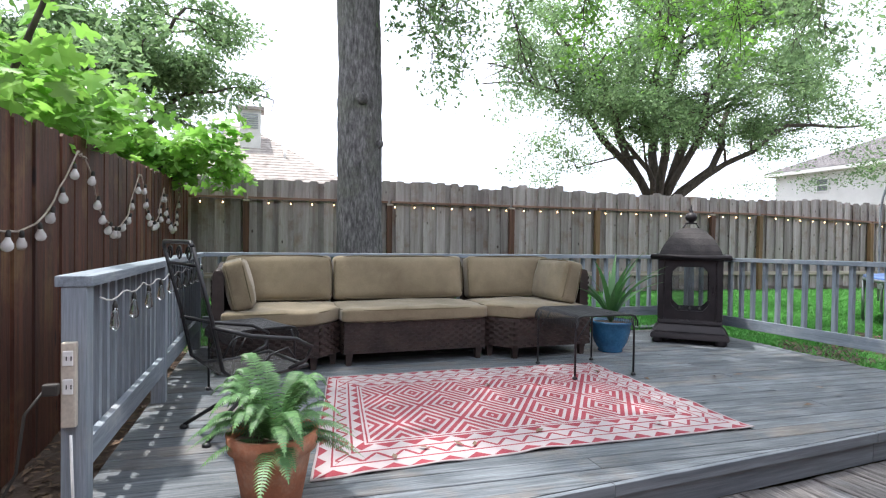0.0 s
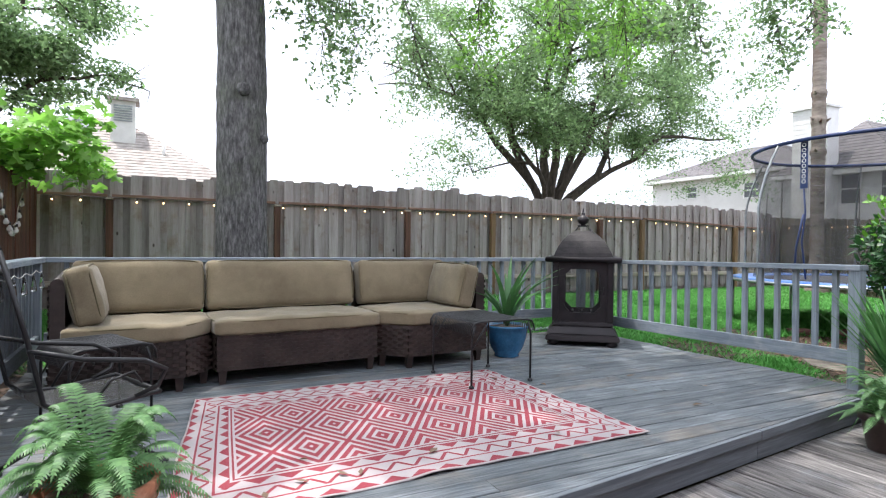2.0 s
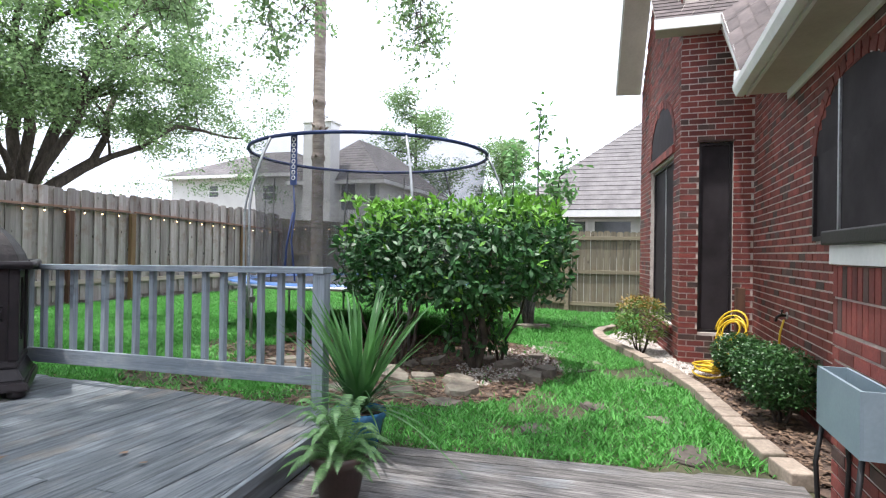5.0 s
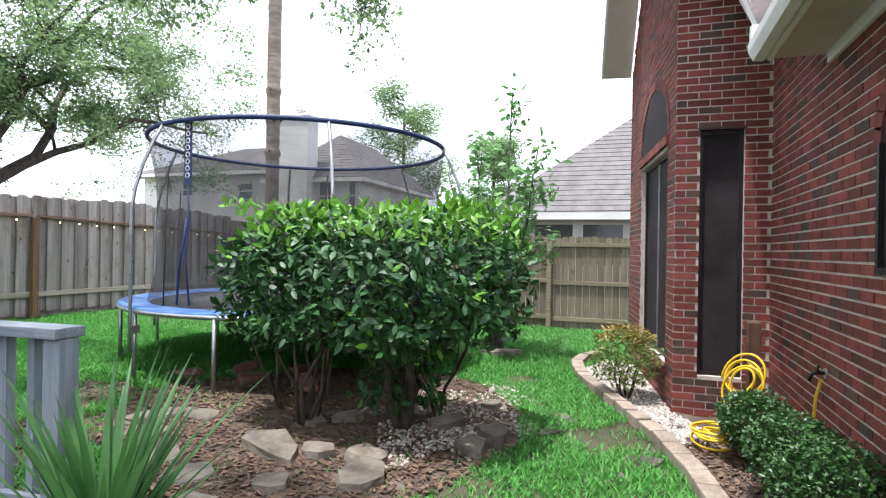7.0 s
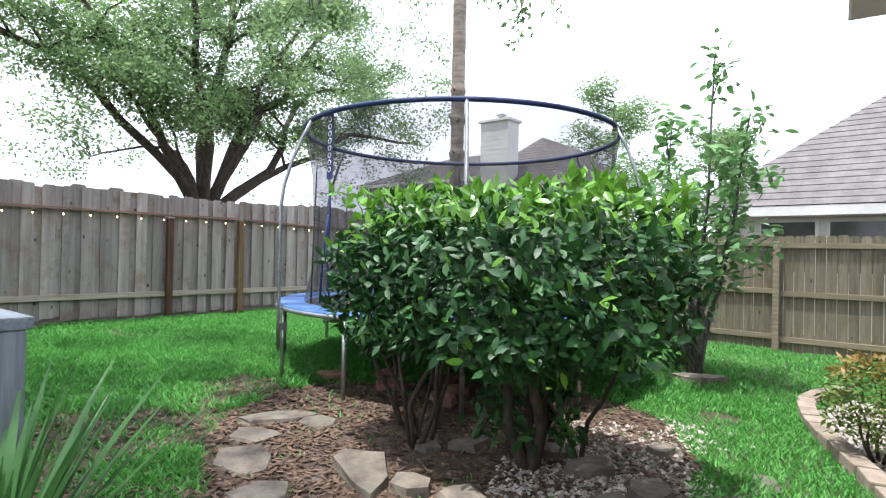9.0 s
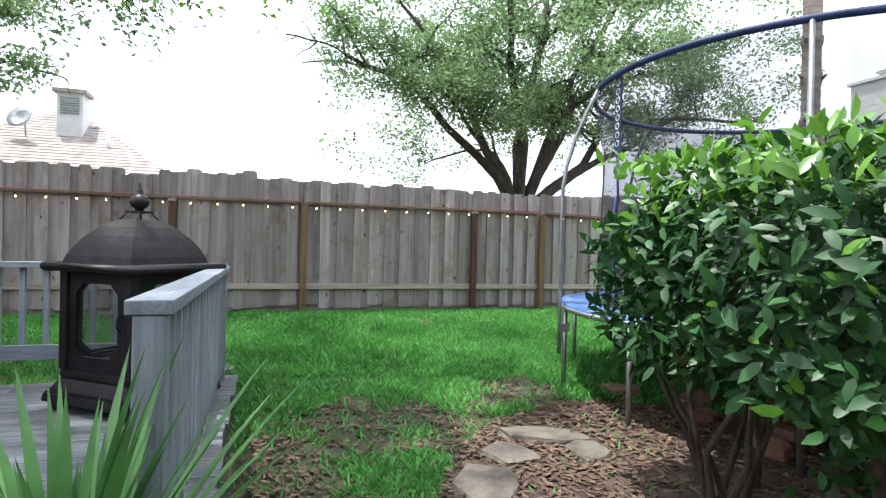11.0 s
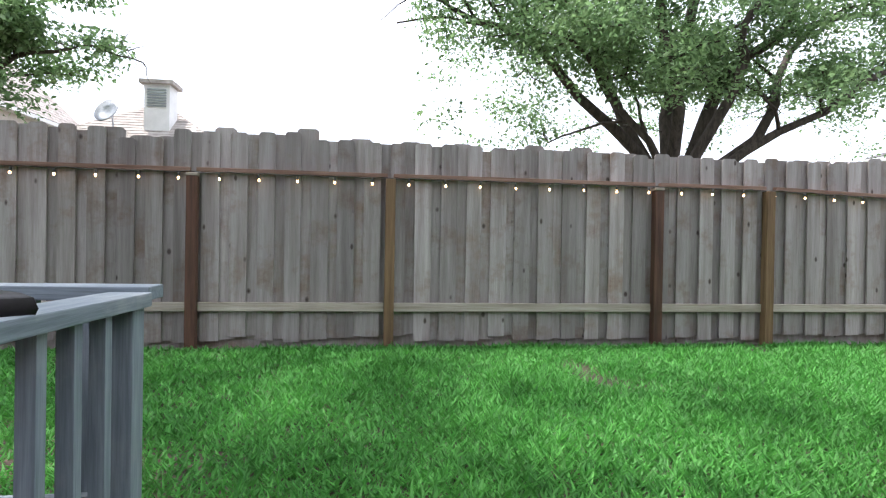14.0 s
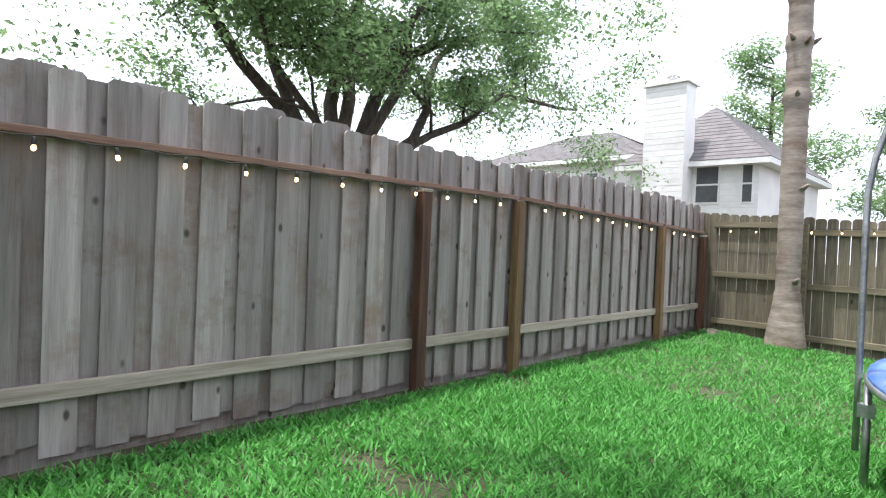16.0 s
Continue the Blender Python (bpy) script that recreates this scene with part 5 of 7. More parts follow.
def small_tree():
    rg = random.Random(44)
    g = thing("young_tree", "slender young fruit tree with pale green leaves", "tree", (12.6, 1.25, -0.03))
    cl = []
    for k in range(9):
        a = k * 2.4
        top = (0.9 * math.cos(a) * rg.uniform(0.4, 1), 0.9 * math.sin(a) * rg.uniform(0.4, 1), rg.uniform(2.1, 3.2))
        if k == 0:
            top = (0.1, -0.15, 4.0)
        pts, rs = limb((0.05 * math.cos(a), 0.05 * math.sin(a), 0), top, 0.035, 0.008, 0, 7, 0.1, 400 + k)
        part("stem", tube(BM(), pts, rs, 6), M["bark"], g)
        cl += pts[3:]
        for j in range(4):
            p2, r2 = limb(pts[3 + j], pts[3 + j] + Vector((rg.uniform(-0.5, 0.5), rg.uniform(-0.6, 0.5), rg.uniform(0.1, 0.5))), 0.01, 0.004, 0, 4, 0.1, 440 + 5 * k + j)
            part("twig", tube(BM(), p2, r2, 5), M["bark"], g)
            cl += p2[2:]
    foliage("crown", cloud([tuple(c) for c in cl], 0.26, 12, 0.9), 0.13, M["leaf_fruit"], g, 0.1, wide=0.5, full=True)


small_tree()


def round_bush(at, r, n, mat, leaf, seed, label, wide=0.5, stems=True, tint=None):
    rg = random.Random(seed)
    g = thing("bush", label, "bush", at)
    for k in range(5):
        a = k * 1.3
        pts, rs = limb((0.03 * math.cos(a), 0.03 * math.sin(a), -0.02), (r * 0.6 * math.cos(a), r * 0.6 * math.sin(a), r * 1.3), 0.014, 0.004, 0, 5, 0.1, seed + k)
        part("stem", tube(BM(), pts, rs, 5), M["bark_dark"], g)
    P = shrub_cloud(n, 0, 0, r * 1.15, r, r, r * 0.85, rg, 2.2, 0.6)
    foliage("leaves", P, leaf, mat, g, 0.0, wide=wide)
    if tint is not None:
        T = P[P[:, 2] > r * 1.55]
        foliage("new_growth", T + 0.02, leaf, tint, g, -0.3, wide=wide)
    return g


M["leaf_box"] = surface("boxwood_leaf", (0.02, 0.07, 0.018), (0.05, 0.13, 0.03), 2, (1, 1, 1), 0.4, 0, fine=3, vary=0.3, island=True, trans=0.15)
M["leaf_nandina"] = surface("nandina_leaf", (0.10, 0.17, 0.035), (0.20, 0.28, 0.065), 2, (1, 1, 1), 0.5, 0, fine=3, vary=0.3, island=True, trans=0.3)
M["leaf_rust"] = surface("rust_leaf", (0.22, 0.16, 0.03), (0.34, 0.20, 0.06), 2, (1, 1, 1), 0.5, 0, fine=3, vary=0.3, island=True, trans=0.3)
round_bush((10.42, -0.66, -0.03), 0.38, 1700, M["leaf_nandina"], 0.055, 51, "yellow-green bush with rusty new tips by the house", 0.4, tint=M["leaf_rust"])
round_bush((8.75, -1.60, -0.03), 0.27, 4600, M["leaf_box"], 0.032, 52, "small rounded boxwood bush beside the brick wall", 0.6)
round_bush((8.05, -1.68, -0.03), 0.28, 4600, M["leaf_box"], 0.032, 53, "small rounded boxwood bush beside the brick wall", 0.6)
round_bush((7.45, -1.70, -0.03), 0.30, 4600, M["leaf_box"], 0.032, 54, "small rounded boxwood bush beside the brick wall", 0.6)


def frond(bm_v, bm_f, base, azim, length, rise, width, rg):
    """One feathered fern frond, as leaflets on an arching midrib."""
    steps = 30
    prev = Vector(base)
    pts = []
    for i in range(steps + 1):
        t = i / steps
        h = length * (rise * t - (0.35 + 0.55 * rise) * t * t)
        out = length * t * (1.05 - 0.25 * min(rise, 1.6)) * (1 - 0.1 * t)
        pts.append(Vector((base[0] + out * math.cos(azim), base[1] + out * math.sin(azim), base[2] + h)))
    side = Vector((-math.sin(azim), math.cos(azim), 0))
    for i in range(1, steps):
        p, d = pts[i], (pts[i + 1] - pts[i - 1]).normalized()
        t = i / steps
        w = width * (math.sin(math.pi * min(1, t * 0.9 + 0.12))) ** 0.7 * rg.uniform(0.85, 1.1)
        for s in (-1, 1):
            tip = p + side * s * w + d * w * 0.35 - Vector((0, 0, w * 0.25))
            k = len(bm_v)
            hw = length / steps * 0.34
            bm_v.extend([p - d * hw, p + side * s * w * 0.5 - d * hw * 0.9 + d * w * 0.12, tip, p + side * s * w * 0.5 + d * hw * 1.0 + d * w * 0.12, p + d * hw])
            bm_f.append((k, k + 1, k + 2, k + 3, k + 4))
    for i in range(steps):
        k = len(bm_v)
        bm_v.extend([pts[i] + side * 0.002, pts[i] - side * 0.002, pts[i + 1] - side * 0.002, pts[i + 1] + side * 0.002])
        bm_f.append((k, k + 1, k + 2, k + 3))


def fern(parent, z, n, length, seed):
    rg = random.Random(seed)
    for k in range(n):
        vs, fs = [], []
        a = k * 2.4 + rg.uniform(-0.3, 0.3)
        Lg = length * rg.uniform(0.75, 1.15)
        frond(vs, fs, (0.03 * math.cos(a), 0.03 * math.sin(a), z), a, Lg, rg.uniform(0.2, 2.3), 0.046 * length / 0.4, rg)
        soup("frond", [tuple(v) for v in vs], fs, M["leaf_fern"], parent)


def straps(parent, z, n, length, width, seed, mat, droop=1.0, name="leaf", lo=0.5, hi=1.25):
    """Long arching strap leaves from one crown."""
    rg = random.Random(seed)
    for k in range(n):
        a = k * 2.4 + rg.uniform(-0.4, 0.4)
        Lg = length * rg.uniform(0.55, 1.1)
        up = rg.uniform(lo, hi)
        vs, fs = [], []
        steps = 9
        side = Vector((-math.sin(a), math.cos(a), 0))
        for i in range(steps + 1):
            t = i / steps
            out = Lg * t * math.cos(min(1.45, up)) + 0.25 * Lg * t * t * droop
            h = Lg * (t * math.sin(up) - droop * 0.55 * t * t * (1.35 - up * 0.6))
            p = Vector((out * math.cos(a), out * math.sin(a), z + h))
            w = width * (1 - t ** 2.5) * (0.6 + 0.8 * min(t * 3, 1) * 0.5)
            vs += [tuple(p - side * w / 2), tuple(p - Vector((0, 0, w * 0.22))), tuple(p + side * w / 2)]
        for i in range(steps):
            b = i * 3
            fs += [(b, b + 1, b + 4, b + 3), (b + 1, b + 2, b + 5, b + 4)]
        soup(name, vs, fs, mat, parent, smooth=True)


def pot(name, label, at, prof, mat, soil_z, soil_r, rim=None):
    g = thing(name, label, "potted plant", at)
    part("pot", lathe(BM(), prof, sides=32), mat, g)
    part("soil", lathe(BM(), [(soil_r, soil_z - 0.02), (soil_r, soil_z), (0.01, soil_z + 0.008)], sides=20), M["mulch"], g)
    return g


p1 = pot("potted_fern", "green fern in a terracotta pot on the deck", (0.45, 1.14, DECK), [(0.115, 0), (0.125, 0.01), (0.165, 0.23), (0.167, 0.235), (0.188, 0.24), (0.195, 0.31), (0.176, 0.313), (0.166, 0.26)], M["terracotta"], 0.27, 0.164)
fern(p1, 0.27, 70, 0.41, 71)
p2 = pot("potted_fern", "small fern in a dark brown pot on the lower deck", (4.95, 0.90, LOW), [(0.09, 0), (0.10, 0.01), (0.14, 0.20), (0.158, 0.205), (0.162, 0.255), (0.145, 0.258), (0.138, 0.22)], M["brown_pot"], 0.225, 0.136)
fern(p2, 0.23, 54, 0.35, 72)
p3 = pot("potted_yucca", "spiky sword-leaved plant in a blue pot behind the fern", (5.60, 1.12, LOW), [(0.10, 0), (0.12, 0.01), (0.17, 0.24), (0.18, 0.25), (0.18, 0.29), (0.165, 0.292), (0.155, 0.25)], M["blue_pot"], 0.26, 0.15)
straps(p3, 0.26, 90, 0.98, 0.044, 73, M["leaf_strap"], 0.42, lo=0.98, hi=1.54)
straps(p3, 0.26, 60, 0.72, 0.016, 74, M["leaf_strap"], 1.5, "grass_leaf")
p4 = pot("potted_lily", "strap-leaved lily in a blue glazed pot on the deck", (3.86, 3.80, DECK), [(0.12, 0), (0.13, 0.012), (0.12, 0.025), (0.17, 0.10), (0.20, 0.20), (0.215, 0.29), (0.235, 0.305), (0.235, 0.325), (0.21, 0.325), (0.195, 0.29)], M["blue_pot"], 0.30, 0.19)
straps(p4, 0.30, 26, 0.98, 0.062, 75, M["leaf_strap"], 1.0, lo=1.08, hi=1.54)

# ---- trampoline ----


def trampoline(at, R):
    g = thing("trampoline", "round trampoline with blue pad and black safety net on steel poles", "trampoline", at)
    rim, top_in = 0.80, 0.27
    circ = lambda r, z, n=64: [(r * math.cos(k * math.tau / n), r * math.sin(k * math.tau / n), z) for k in range(n)]
    part("frame_ring", tube(BM(), circ(R, rim - 0.012), 0.026, 8, closed=True), M["steel"], g)
    bm = BM()
    n = 64
    rg = random.Random(5)
    rr = []
    for r, z in ((R + 0.012, rim + 0.012), (R + 0.01, rim + 0.03), (R - 0.05, rim + 0.036), (R - 0.30, rim + 0.03), (R - 0.33, rim + 0.005)):
        rr.append([bm.verts.new((r * math.cos(k * math.tau / n), r * math.sin(k * math.tau / n), z + 0.012 * noise.noise((k * 0.5, r, 0)))) for k in range(n)])
    for a, b in zip(rr, rr[1:]):
        for k in range(n):
            bm.faces.new((a[k], a[(k + 1) % n], b[(k + 1) % n], b[k])).smooth = True
    part("pad", bm, M["tramp_blue"], g, "blue vinyl spring pad, faded in places")
    part("jump_mat", lathe(BM(), [(R - 0.34, rim - 0.012), (R - 0.34, rim), (0.4, rim - 0.02), (0.01, rim - 0.025)], sides=48), M["tramp_mat"], g)
    poles = [160, 220, 280, 340, 40, 99]
    top = 2.87
    for k in range(12):
        a = radians(160 + 29.9 * k)
        x, y = R * math.cos(a), R * math.sin(a)
        z0 = lawn_z(at[0] + x, at[1] + y) - at[2] - 0.01
        leg = part("leg", tube(BM(), [(x, y, rim - 0.02), (x, y, z0)], 0.022, 8), M["steel"], g)
        if k % 2 == 0:
            u = Vector((math.cos(a), math.sin(a), 0))
            pts = [u * (R + 0.05) + Vector((0, 0, z)) for z in (0.35, 0.8, 1.4, 1.9)] + [u * (R + 0.02) + Vector((0, 0, 2.12)), u * (R - 0.06) + Vector((0, 0, 2.40)), u * (R - 0.16) + Vector((0, 0, 2.65)), u * (R - top_in) + Vector((0, 0, top))]
            pole = part("net_pole", tube(BM(), pts, 0.019, 8), M["steel"], g)
            part("clamp", box(BM(), -0.03, 0.03, -0.03, 0.06, -0.04, 0.04), M["steel"], pole, m=pose(*(u * (R + 0.02) + Vector((0, 0, 0.6))), 0, 0, math.degrees(a) + 90))
    rt = R - top_in
    part("top_sleeve", tube(BM(), circ(rt, top), 0.028, 8, closed=True), M["navy"], g, "blue padded top ring sleeve")
    vs, fs = [], []
    n = 96
    rows = [(R - 0.30, rim), (R - 0.36, 1.2), (R - 0.36, 1.7), (R - 0.34, 2.3), (rt, top - 0.02)]
    for r, z in rows:
        for k in range(n):
            a = k * math.tau / n
            q = r * (1 - 0.03 * math.sin(math.pi * (z - rim) / (top - rim)) * (0.5 + 0.5 * math.cos(6 * (a - radians(164 + 30)))))
            vs.append((q * math.cos(a), q * math.sin(a), z))
    for i in range(len(rows) - 1):
        for k in range(n):
            fs.append((i * n + k, i * n + (k + 1) % n, (i + 1) * n + (k + 1) % n, (i + 1) * n + k))
    soup("safety_net", vs, fs, M["net"], g, smooth=True)
    for a in poles:
        a = radians(a)
        part("net_seam", tube(BM(), [((R - 0.30) * math.cos(a), (R - 0.30) * math.sin(a), rim + 0.02), ((R - 0.335) * math.cos(a), (R - 0.335) * math.sin(a), 2.3)], 0.008, 5), M["cable"], g)
    # hanging banner by the entrance, with pale bars for its lettering
    a = radians(173)
    u, s = Vector((math.cos(a), math.sin(a), 0)), Vector((-math.sin(a), math.cos(a), 0))
    c = u * (R - top_in - 0.02)
    bn = part("banner", box(BM(), -0.055, 0.055, -0.004, 0.004, 2.17, top, m=Matrix.Translation(c) @ Matrix(((s.x, u.x, 0, 0), (s.y, u.y, 0, 0), (0, 0, 1, 0), (0, 0, 0, 1)))), M["navy"], g, "navy banner strip with pale lettering")
    frame4 = Matrix.Translation(c) @ Matrix(((s.x, u.x, 0, 0), (s.y, u.y, 0, 0), (0, 0, 1, 0), (0, 0, 0, 1)))
    for k in range(8):
        z = 2.27 + k * 0.075
        ring = [(0.028 * math.cos(t), 0.007, z + 0.026 * math.sin(t)) for t in [j * math.tau / 12 for j in range(12)]]
        part("letter", tube(BM(), [frame4 @ Vector(p) for p in ring], 0.006, 5, closed=True), M["white"], bn)
    part("entry_strap", tube(BM(), [c + Vector((0, 0, 2.17)), c + s * 0.03 + Vector((0, 0, 1.8)), c - s * 0.02 + Vector((0, 0, 1.4)), c + s * 0.05 + Vector((0, 0, 0.86))], 0.012, 6), M["navy"], g)
    part("entry_strap", tube(BM(), [c + Vector((0, 0, 1.8)), c - s * 0.10 + Vector((0, 0, 1.35)), c - s * 0.14 + Vector((0, 0, 0.86))], 0.014, 6), M["navy"], g)
    return g


trampoline((10.87, 3.63, 0.0), 2.21)

# ---- house ----
brng = random.Random(77)
CH, BL, BH, BD = 0.0735, 0.205, 0.0585, 0.05


def brick_wall(name, origin, direction, length, height, label, holes=(), arch=None, parts=0, parts_range=None, z_lo=-0.06, top=None):
    """A brick wall: mortar slab with running-bond bricks 6 mm proud. holes: (s0, s1, z0, z1) cut out; top(s): height of the wall at s."""
    d = Vector((*direction, 0)).normalized()
    n = Vector((d.y, -d.x, 0))
    rz = math.degrees(math.atan2(d.y, d.x))
    g = thing(name, label, "wall", (origin[0], origin[1], 0), rz, kind="structure")
    # mortar backing in strips round the holes; local axes: x along, -y outwards
    xs = sorted({0.0, length, *[h[0] for h in holes], *[h[1] for h in holes]})
    bm = BM()
    for a, b in zip(xs, xs[1:]):
        spans = [(z_lo, height)]
        for h in holes:
            if h[0] <= a + 1e-6 and b <= h[1] + 1e-6:
                spans = [q for lo, hi in spans for q in ((lo, min(hi, h[2])), (max(lo, h[3]), hi)) if q[1] - q[0] > 0.001]
        for lo, hi in spans:
            if top:
                m = 8
                for k in range(m):
                    a1, b1 = a + (b - a) * k / m, a + (b - a) * (k + 1) / m
                    hh = min(hi, min(top(a1), top(b1)))
                    if hh > lo:
                        box(bm, a1, b1, 0.006, 0.2, lo, hh)
            else:
                box(bm, a, b, 0.006, 0.2, lo, hi)
    part("mortar", bm, M["mortar"], g)
    made = 0
    rest_v, rest_f = {0: [], 1: []}, {0: [], 1: []}
    cache = {}
    rows = int((height - z_lo) / CH)
    for r in range(rows):
        z = z_lo + r * CH
        x = -BL / 2 if r % 2 else 0.0
        while x < length:
            a, b = max(0.0, x), min(length, x + BL - 0.010)
            x += BL
            segs = [(a, b)]
            for h in holes:
                if z + BH > h[2] and z < h[3]:
                    segs = [q for lo, hi in segs for q in ((lo, min(hi, h[0])), (max(lo, h[1]), hi)) if q[1] - q[0] > 0.02]
            for lo, hi in segs:
                if hi - lo < 0.03 or (top and z + BH > min(top(lo), top(hi))):
                    continue
                if arch and ((lo + hi) / 2 - arch[0]) ** 2 / arch[2] ** 2 + max(0, z + BH / 2 - arch[1]) ** 2 / arch[3] ** 2 < 1 and z > arch[1] - 0.05:
                    continue
                dark = brng.random() < 0.13
                w = round((hi - lo) * 200) / 200
                if made < parts and (parts_range is None or parts_range[0] < lo < parts_range[1] and parts_range[2] < z < parts_range[3]):
                    key = (w, dark)
                    if key not in cache:
                        cache[key] = mesh_of("brick", box(BM(), -w / 2, w / 2, 0.0, 0.03, 0, BH), M["brick_dark" if dark else "brick"])
                    piece("brick", cache[key], g, pose((lo + hi) / 2, brng.uniform(-0.002, 0.002), z))
                    made += 1
                else:
                    V, F = rest_v[dark], rest_f[dark]
                    k = len(V)
                    y = brng.uniform(-0.002, 0.002)
                    V += [(xx, yy, zz) for xx in (lo, hi) for yy in (y, 0.03) for zz in (z, z + BH)]
                    F += [(k, k + 1, k + 3, k + 2), (k + 4, k + 6, k + 7, k + 5), (k, k + 4, k + 5, k + 1), (k, k + 2, k + 6, k + 4), (k + 1, k + 5, k + 7, k + 3)]
    for dark, mat in ((0, M["brick_field"]), (1, M["brick_field_dark"])):
        if rest_v[dark]:
            ob = soup("bricks", rest_v[dark], rest_f[dark], mat, g)
            ob["kind"] = "stuff"
    return g


M["brick_field"] = surface("red_brick_field", (0.115, 0.022, 0.017), (0.225, 0.050, 0.036), 4, (1, 1, 1), 0.85, 0.6, fine=60, vary=0.35, island=True)
M["brick_field_dark"] = surface("burnt_brick_field", (0.045, 0.025, 0.022), (0.10, 0.05, 0.04), 4, (1, 1, 1), 0.85, 0.6, fine=60, vary=0.3, island=True)


def screen_window(parent, s0, s1, z0, z1, splits=(), name="window", out=0.0, head=True):
    """A dark-screened window set back in a wall; local x along the wall."""
    w = part(name, box(BM(), s0, s1, 0.085 - out, 0.10 - out, z0, z1), M["screen"], parent, "dark solar screen")
    bars = [(s0, s0 + 0.035, z0, z1), (s1 - 0.035, s1, z0, z1), (s0 + 0.035, s1 - 0.035, z0, z0 + 0.035)]
    if head:
        bars.append((s0 + 0.035, s1 - 0.035, z1 - 0.035, z1))
    for a, b, c, d in bars:
        part("window_frame", box(BM(), a, b, 0.06 - out, 0.085 - out, c, d), M["bronze"], w)
    for s in splits:
        part("mullion", box(BM(), s - 0.015, s + 0.015, 0.07 - out, 0.084 - out, z0 + 0.035, z1 - 0.035), M["steel"], w)
    return w


# wall_east_face: the narrow end of the projecting wing, with the tall window
wa = brick_wall("wall_wing_end", (10.06, -1.10), (0, -1), 0.84, 4.3, "red brick end wall of the house wing", holes=((0.22, 0.61, 0.33, 2.72),), parts=300)
screen_window(wa, 0.22, 0.61, 0.33, 2.72)
part("lintel", box(BM(), 0.20, 0.63, -0.004, 0.05, 2.72, 2.745), M["brick_dark"], wa)
# the wing's long side with the arched window; it runs away from the camera
WB = (10.06, -1.10)
wd = Vector((2.0, 0.28)).normalized()
wb = brick_wall("wall_wing_side", (10.06 + wd.x * 3.2, -1.10 + wd.y * 3.2), (-wd.x, -wd.y), 3.2, 6.2, "red brick gable wall of the house wing with arched window", holes=((1.05, 2.80, 0.36, 2.62), (1.05, 2.80, 2.80, 2.88)), arch=(1.925, 2.80, 0.875, 0.66), top=lambda s: 4.3 + 1.25 * (s - 0.0) if s < 1.2 else 5.8)
w = screen_window(wb, 1.05, 2.80, 0.36, 2.62, splits=(1.925,))
bm = BM()
pts = [(1.925 + 0.875 * math.cos(t), 2.80 + 0.66 * math.sin(t)) for t in [i * math.pi / 16 for i in range(17)]]
vsA = [bm.verts.new((x, 0.003, z)) for x, z in pts]
bm.faces.new(vsA)
part("arch_screen", bm, M["screen"], wb)
for i in range(22):
    t = (i + 0.5) * math.pi / 22
    part("arch_brick", box(BM(), -0.052, 0.052, -0.006, 0.08, 0.0, 0.10), M["brick"], wb, m=pose(1.925 + 0.875 * math.cos(t), 0, 2.80 + 0.66 * math.sin(t), 0, 90 - math.degrees(t), 0))
for k in range(9):
    part("sill_brick", box(BM(), 0.98 + 0.21 * k, 1.18 + 0.21 * k, -0.035, 0.08, 0.26, 0.335), M["brick"], wb)
    part("rowlock_brick", box(BM(), 0.98 + 0.21 * k, 1.18 + 0.21 * k, -0.03, 0.08, 2.66, 2.76), M["brick"], wb)

# main garden wall with the arched window
wc = brick_wall("wall_main", (10.06, -1.94), (-1, 0), 5.6, 4.2, "red brick house wall with arched screened window", holes=((2.52, 4.2, 1.42, 2.1),), arch=(3.36, 2.1, 0.84, 0.5), top=lambda s: max(3.0, 4.10 - 0.80 * s))
screen_window(wc, 2.52, 4.2, 1.42, 2.1, out=0.082, head=False)
bm = BM()
pts = [(3.36 + 0.84 * math.cos(t), 2.1 + 0.5 * math.sin(t)) for t in [i * math.pi / 16 for i in range(17)]]
bm.faces.new([bm.verts.new((x, 0.003, z)) for x, z in pts])
part("arch_screen", bm, M["screen"], wc)
for i in range(20):
    t = (i + 0.5) * math.pi / 20
    part("arch_brick", box(BM(), -0.05, 0.05, -0.006, 0.08, 0.0, 0.10), M["brick"], wc, m=pose(3.36 + 0.84 * math.cos(t), 0, 2.1 + 0.5 * math.sin(t), 0, 90 - math.degrees(t), 0))
part("mullion", box(BM(), 3.09, 3.12, -0.014, 0.002, 1.45, 2.56), M["steel"], wc)
# the projecting bay base with soldier courses, white board and dark sill
bay = thing("wall_bay", "projecting red brick bay base with white board and dark sill", "wall", (5.72, -1.56, 0), 180, kind="structure")
part("mortar", box(BM(), 0.004, 1.3, 0.004, 0.36, -0.06, 1.25), M["mortar"], bay)
for r in range(13):
    for k in range(-1, 7):
        a, b = max(0.0, k * BL + (BL / 2 if r % 2 else 0)), min(1.3, k * BL + (BL / 2 if r % 2 else 0) + BL - 0.01)
        if b - a > 0.03:
            part("brick", box(BM(), a, b, -0.004, 0.06, -0.04 + r * CH, -0.04 + r * CH + BH), M["brick_dark" if brng.random() < 0.15 else "brick"], bay)
    for k in range(2):
        part("brick", box(BM(), -0.004, 0.06, 0.075 + k * BL * 0.7, 0.075 + k * BL * 0.7 + 0.13, -0.04 + r * CH, -0.04 + r * CH + BH), M["brick"], bay)
for r in range(2):
    for k in range(19):
        part("soldier_brick", box(BM(), k * 0.0685, k * 0.0685 + 0.058, -0.004, 0.06, 0.92 + r * 0.17, 0.92 + r * 0.17 + 0.158), M["brick_dark" if brng.random() < 0.2 else "brick"], bay)
part("white_board", box(BM(), -0.02, 1.3, -0.02, 0.3, 1.255, 1.355, bevel=0.004), M["white"], bay)
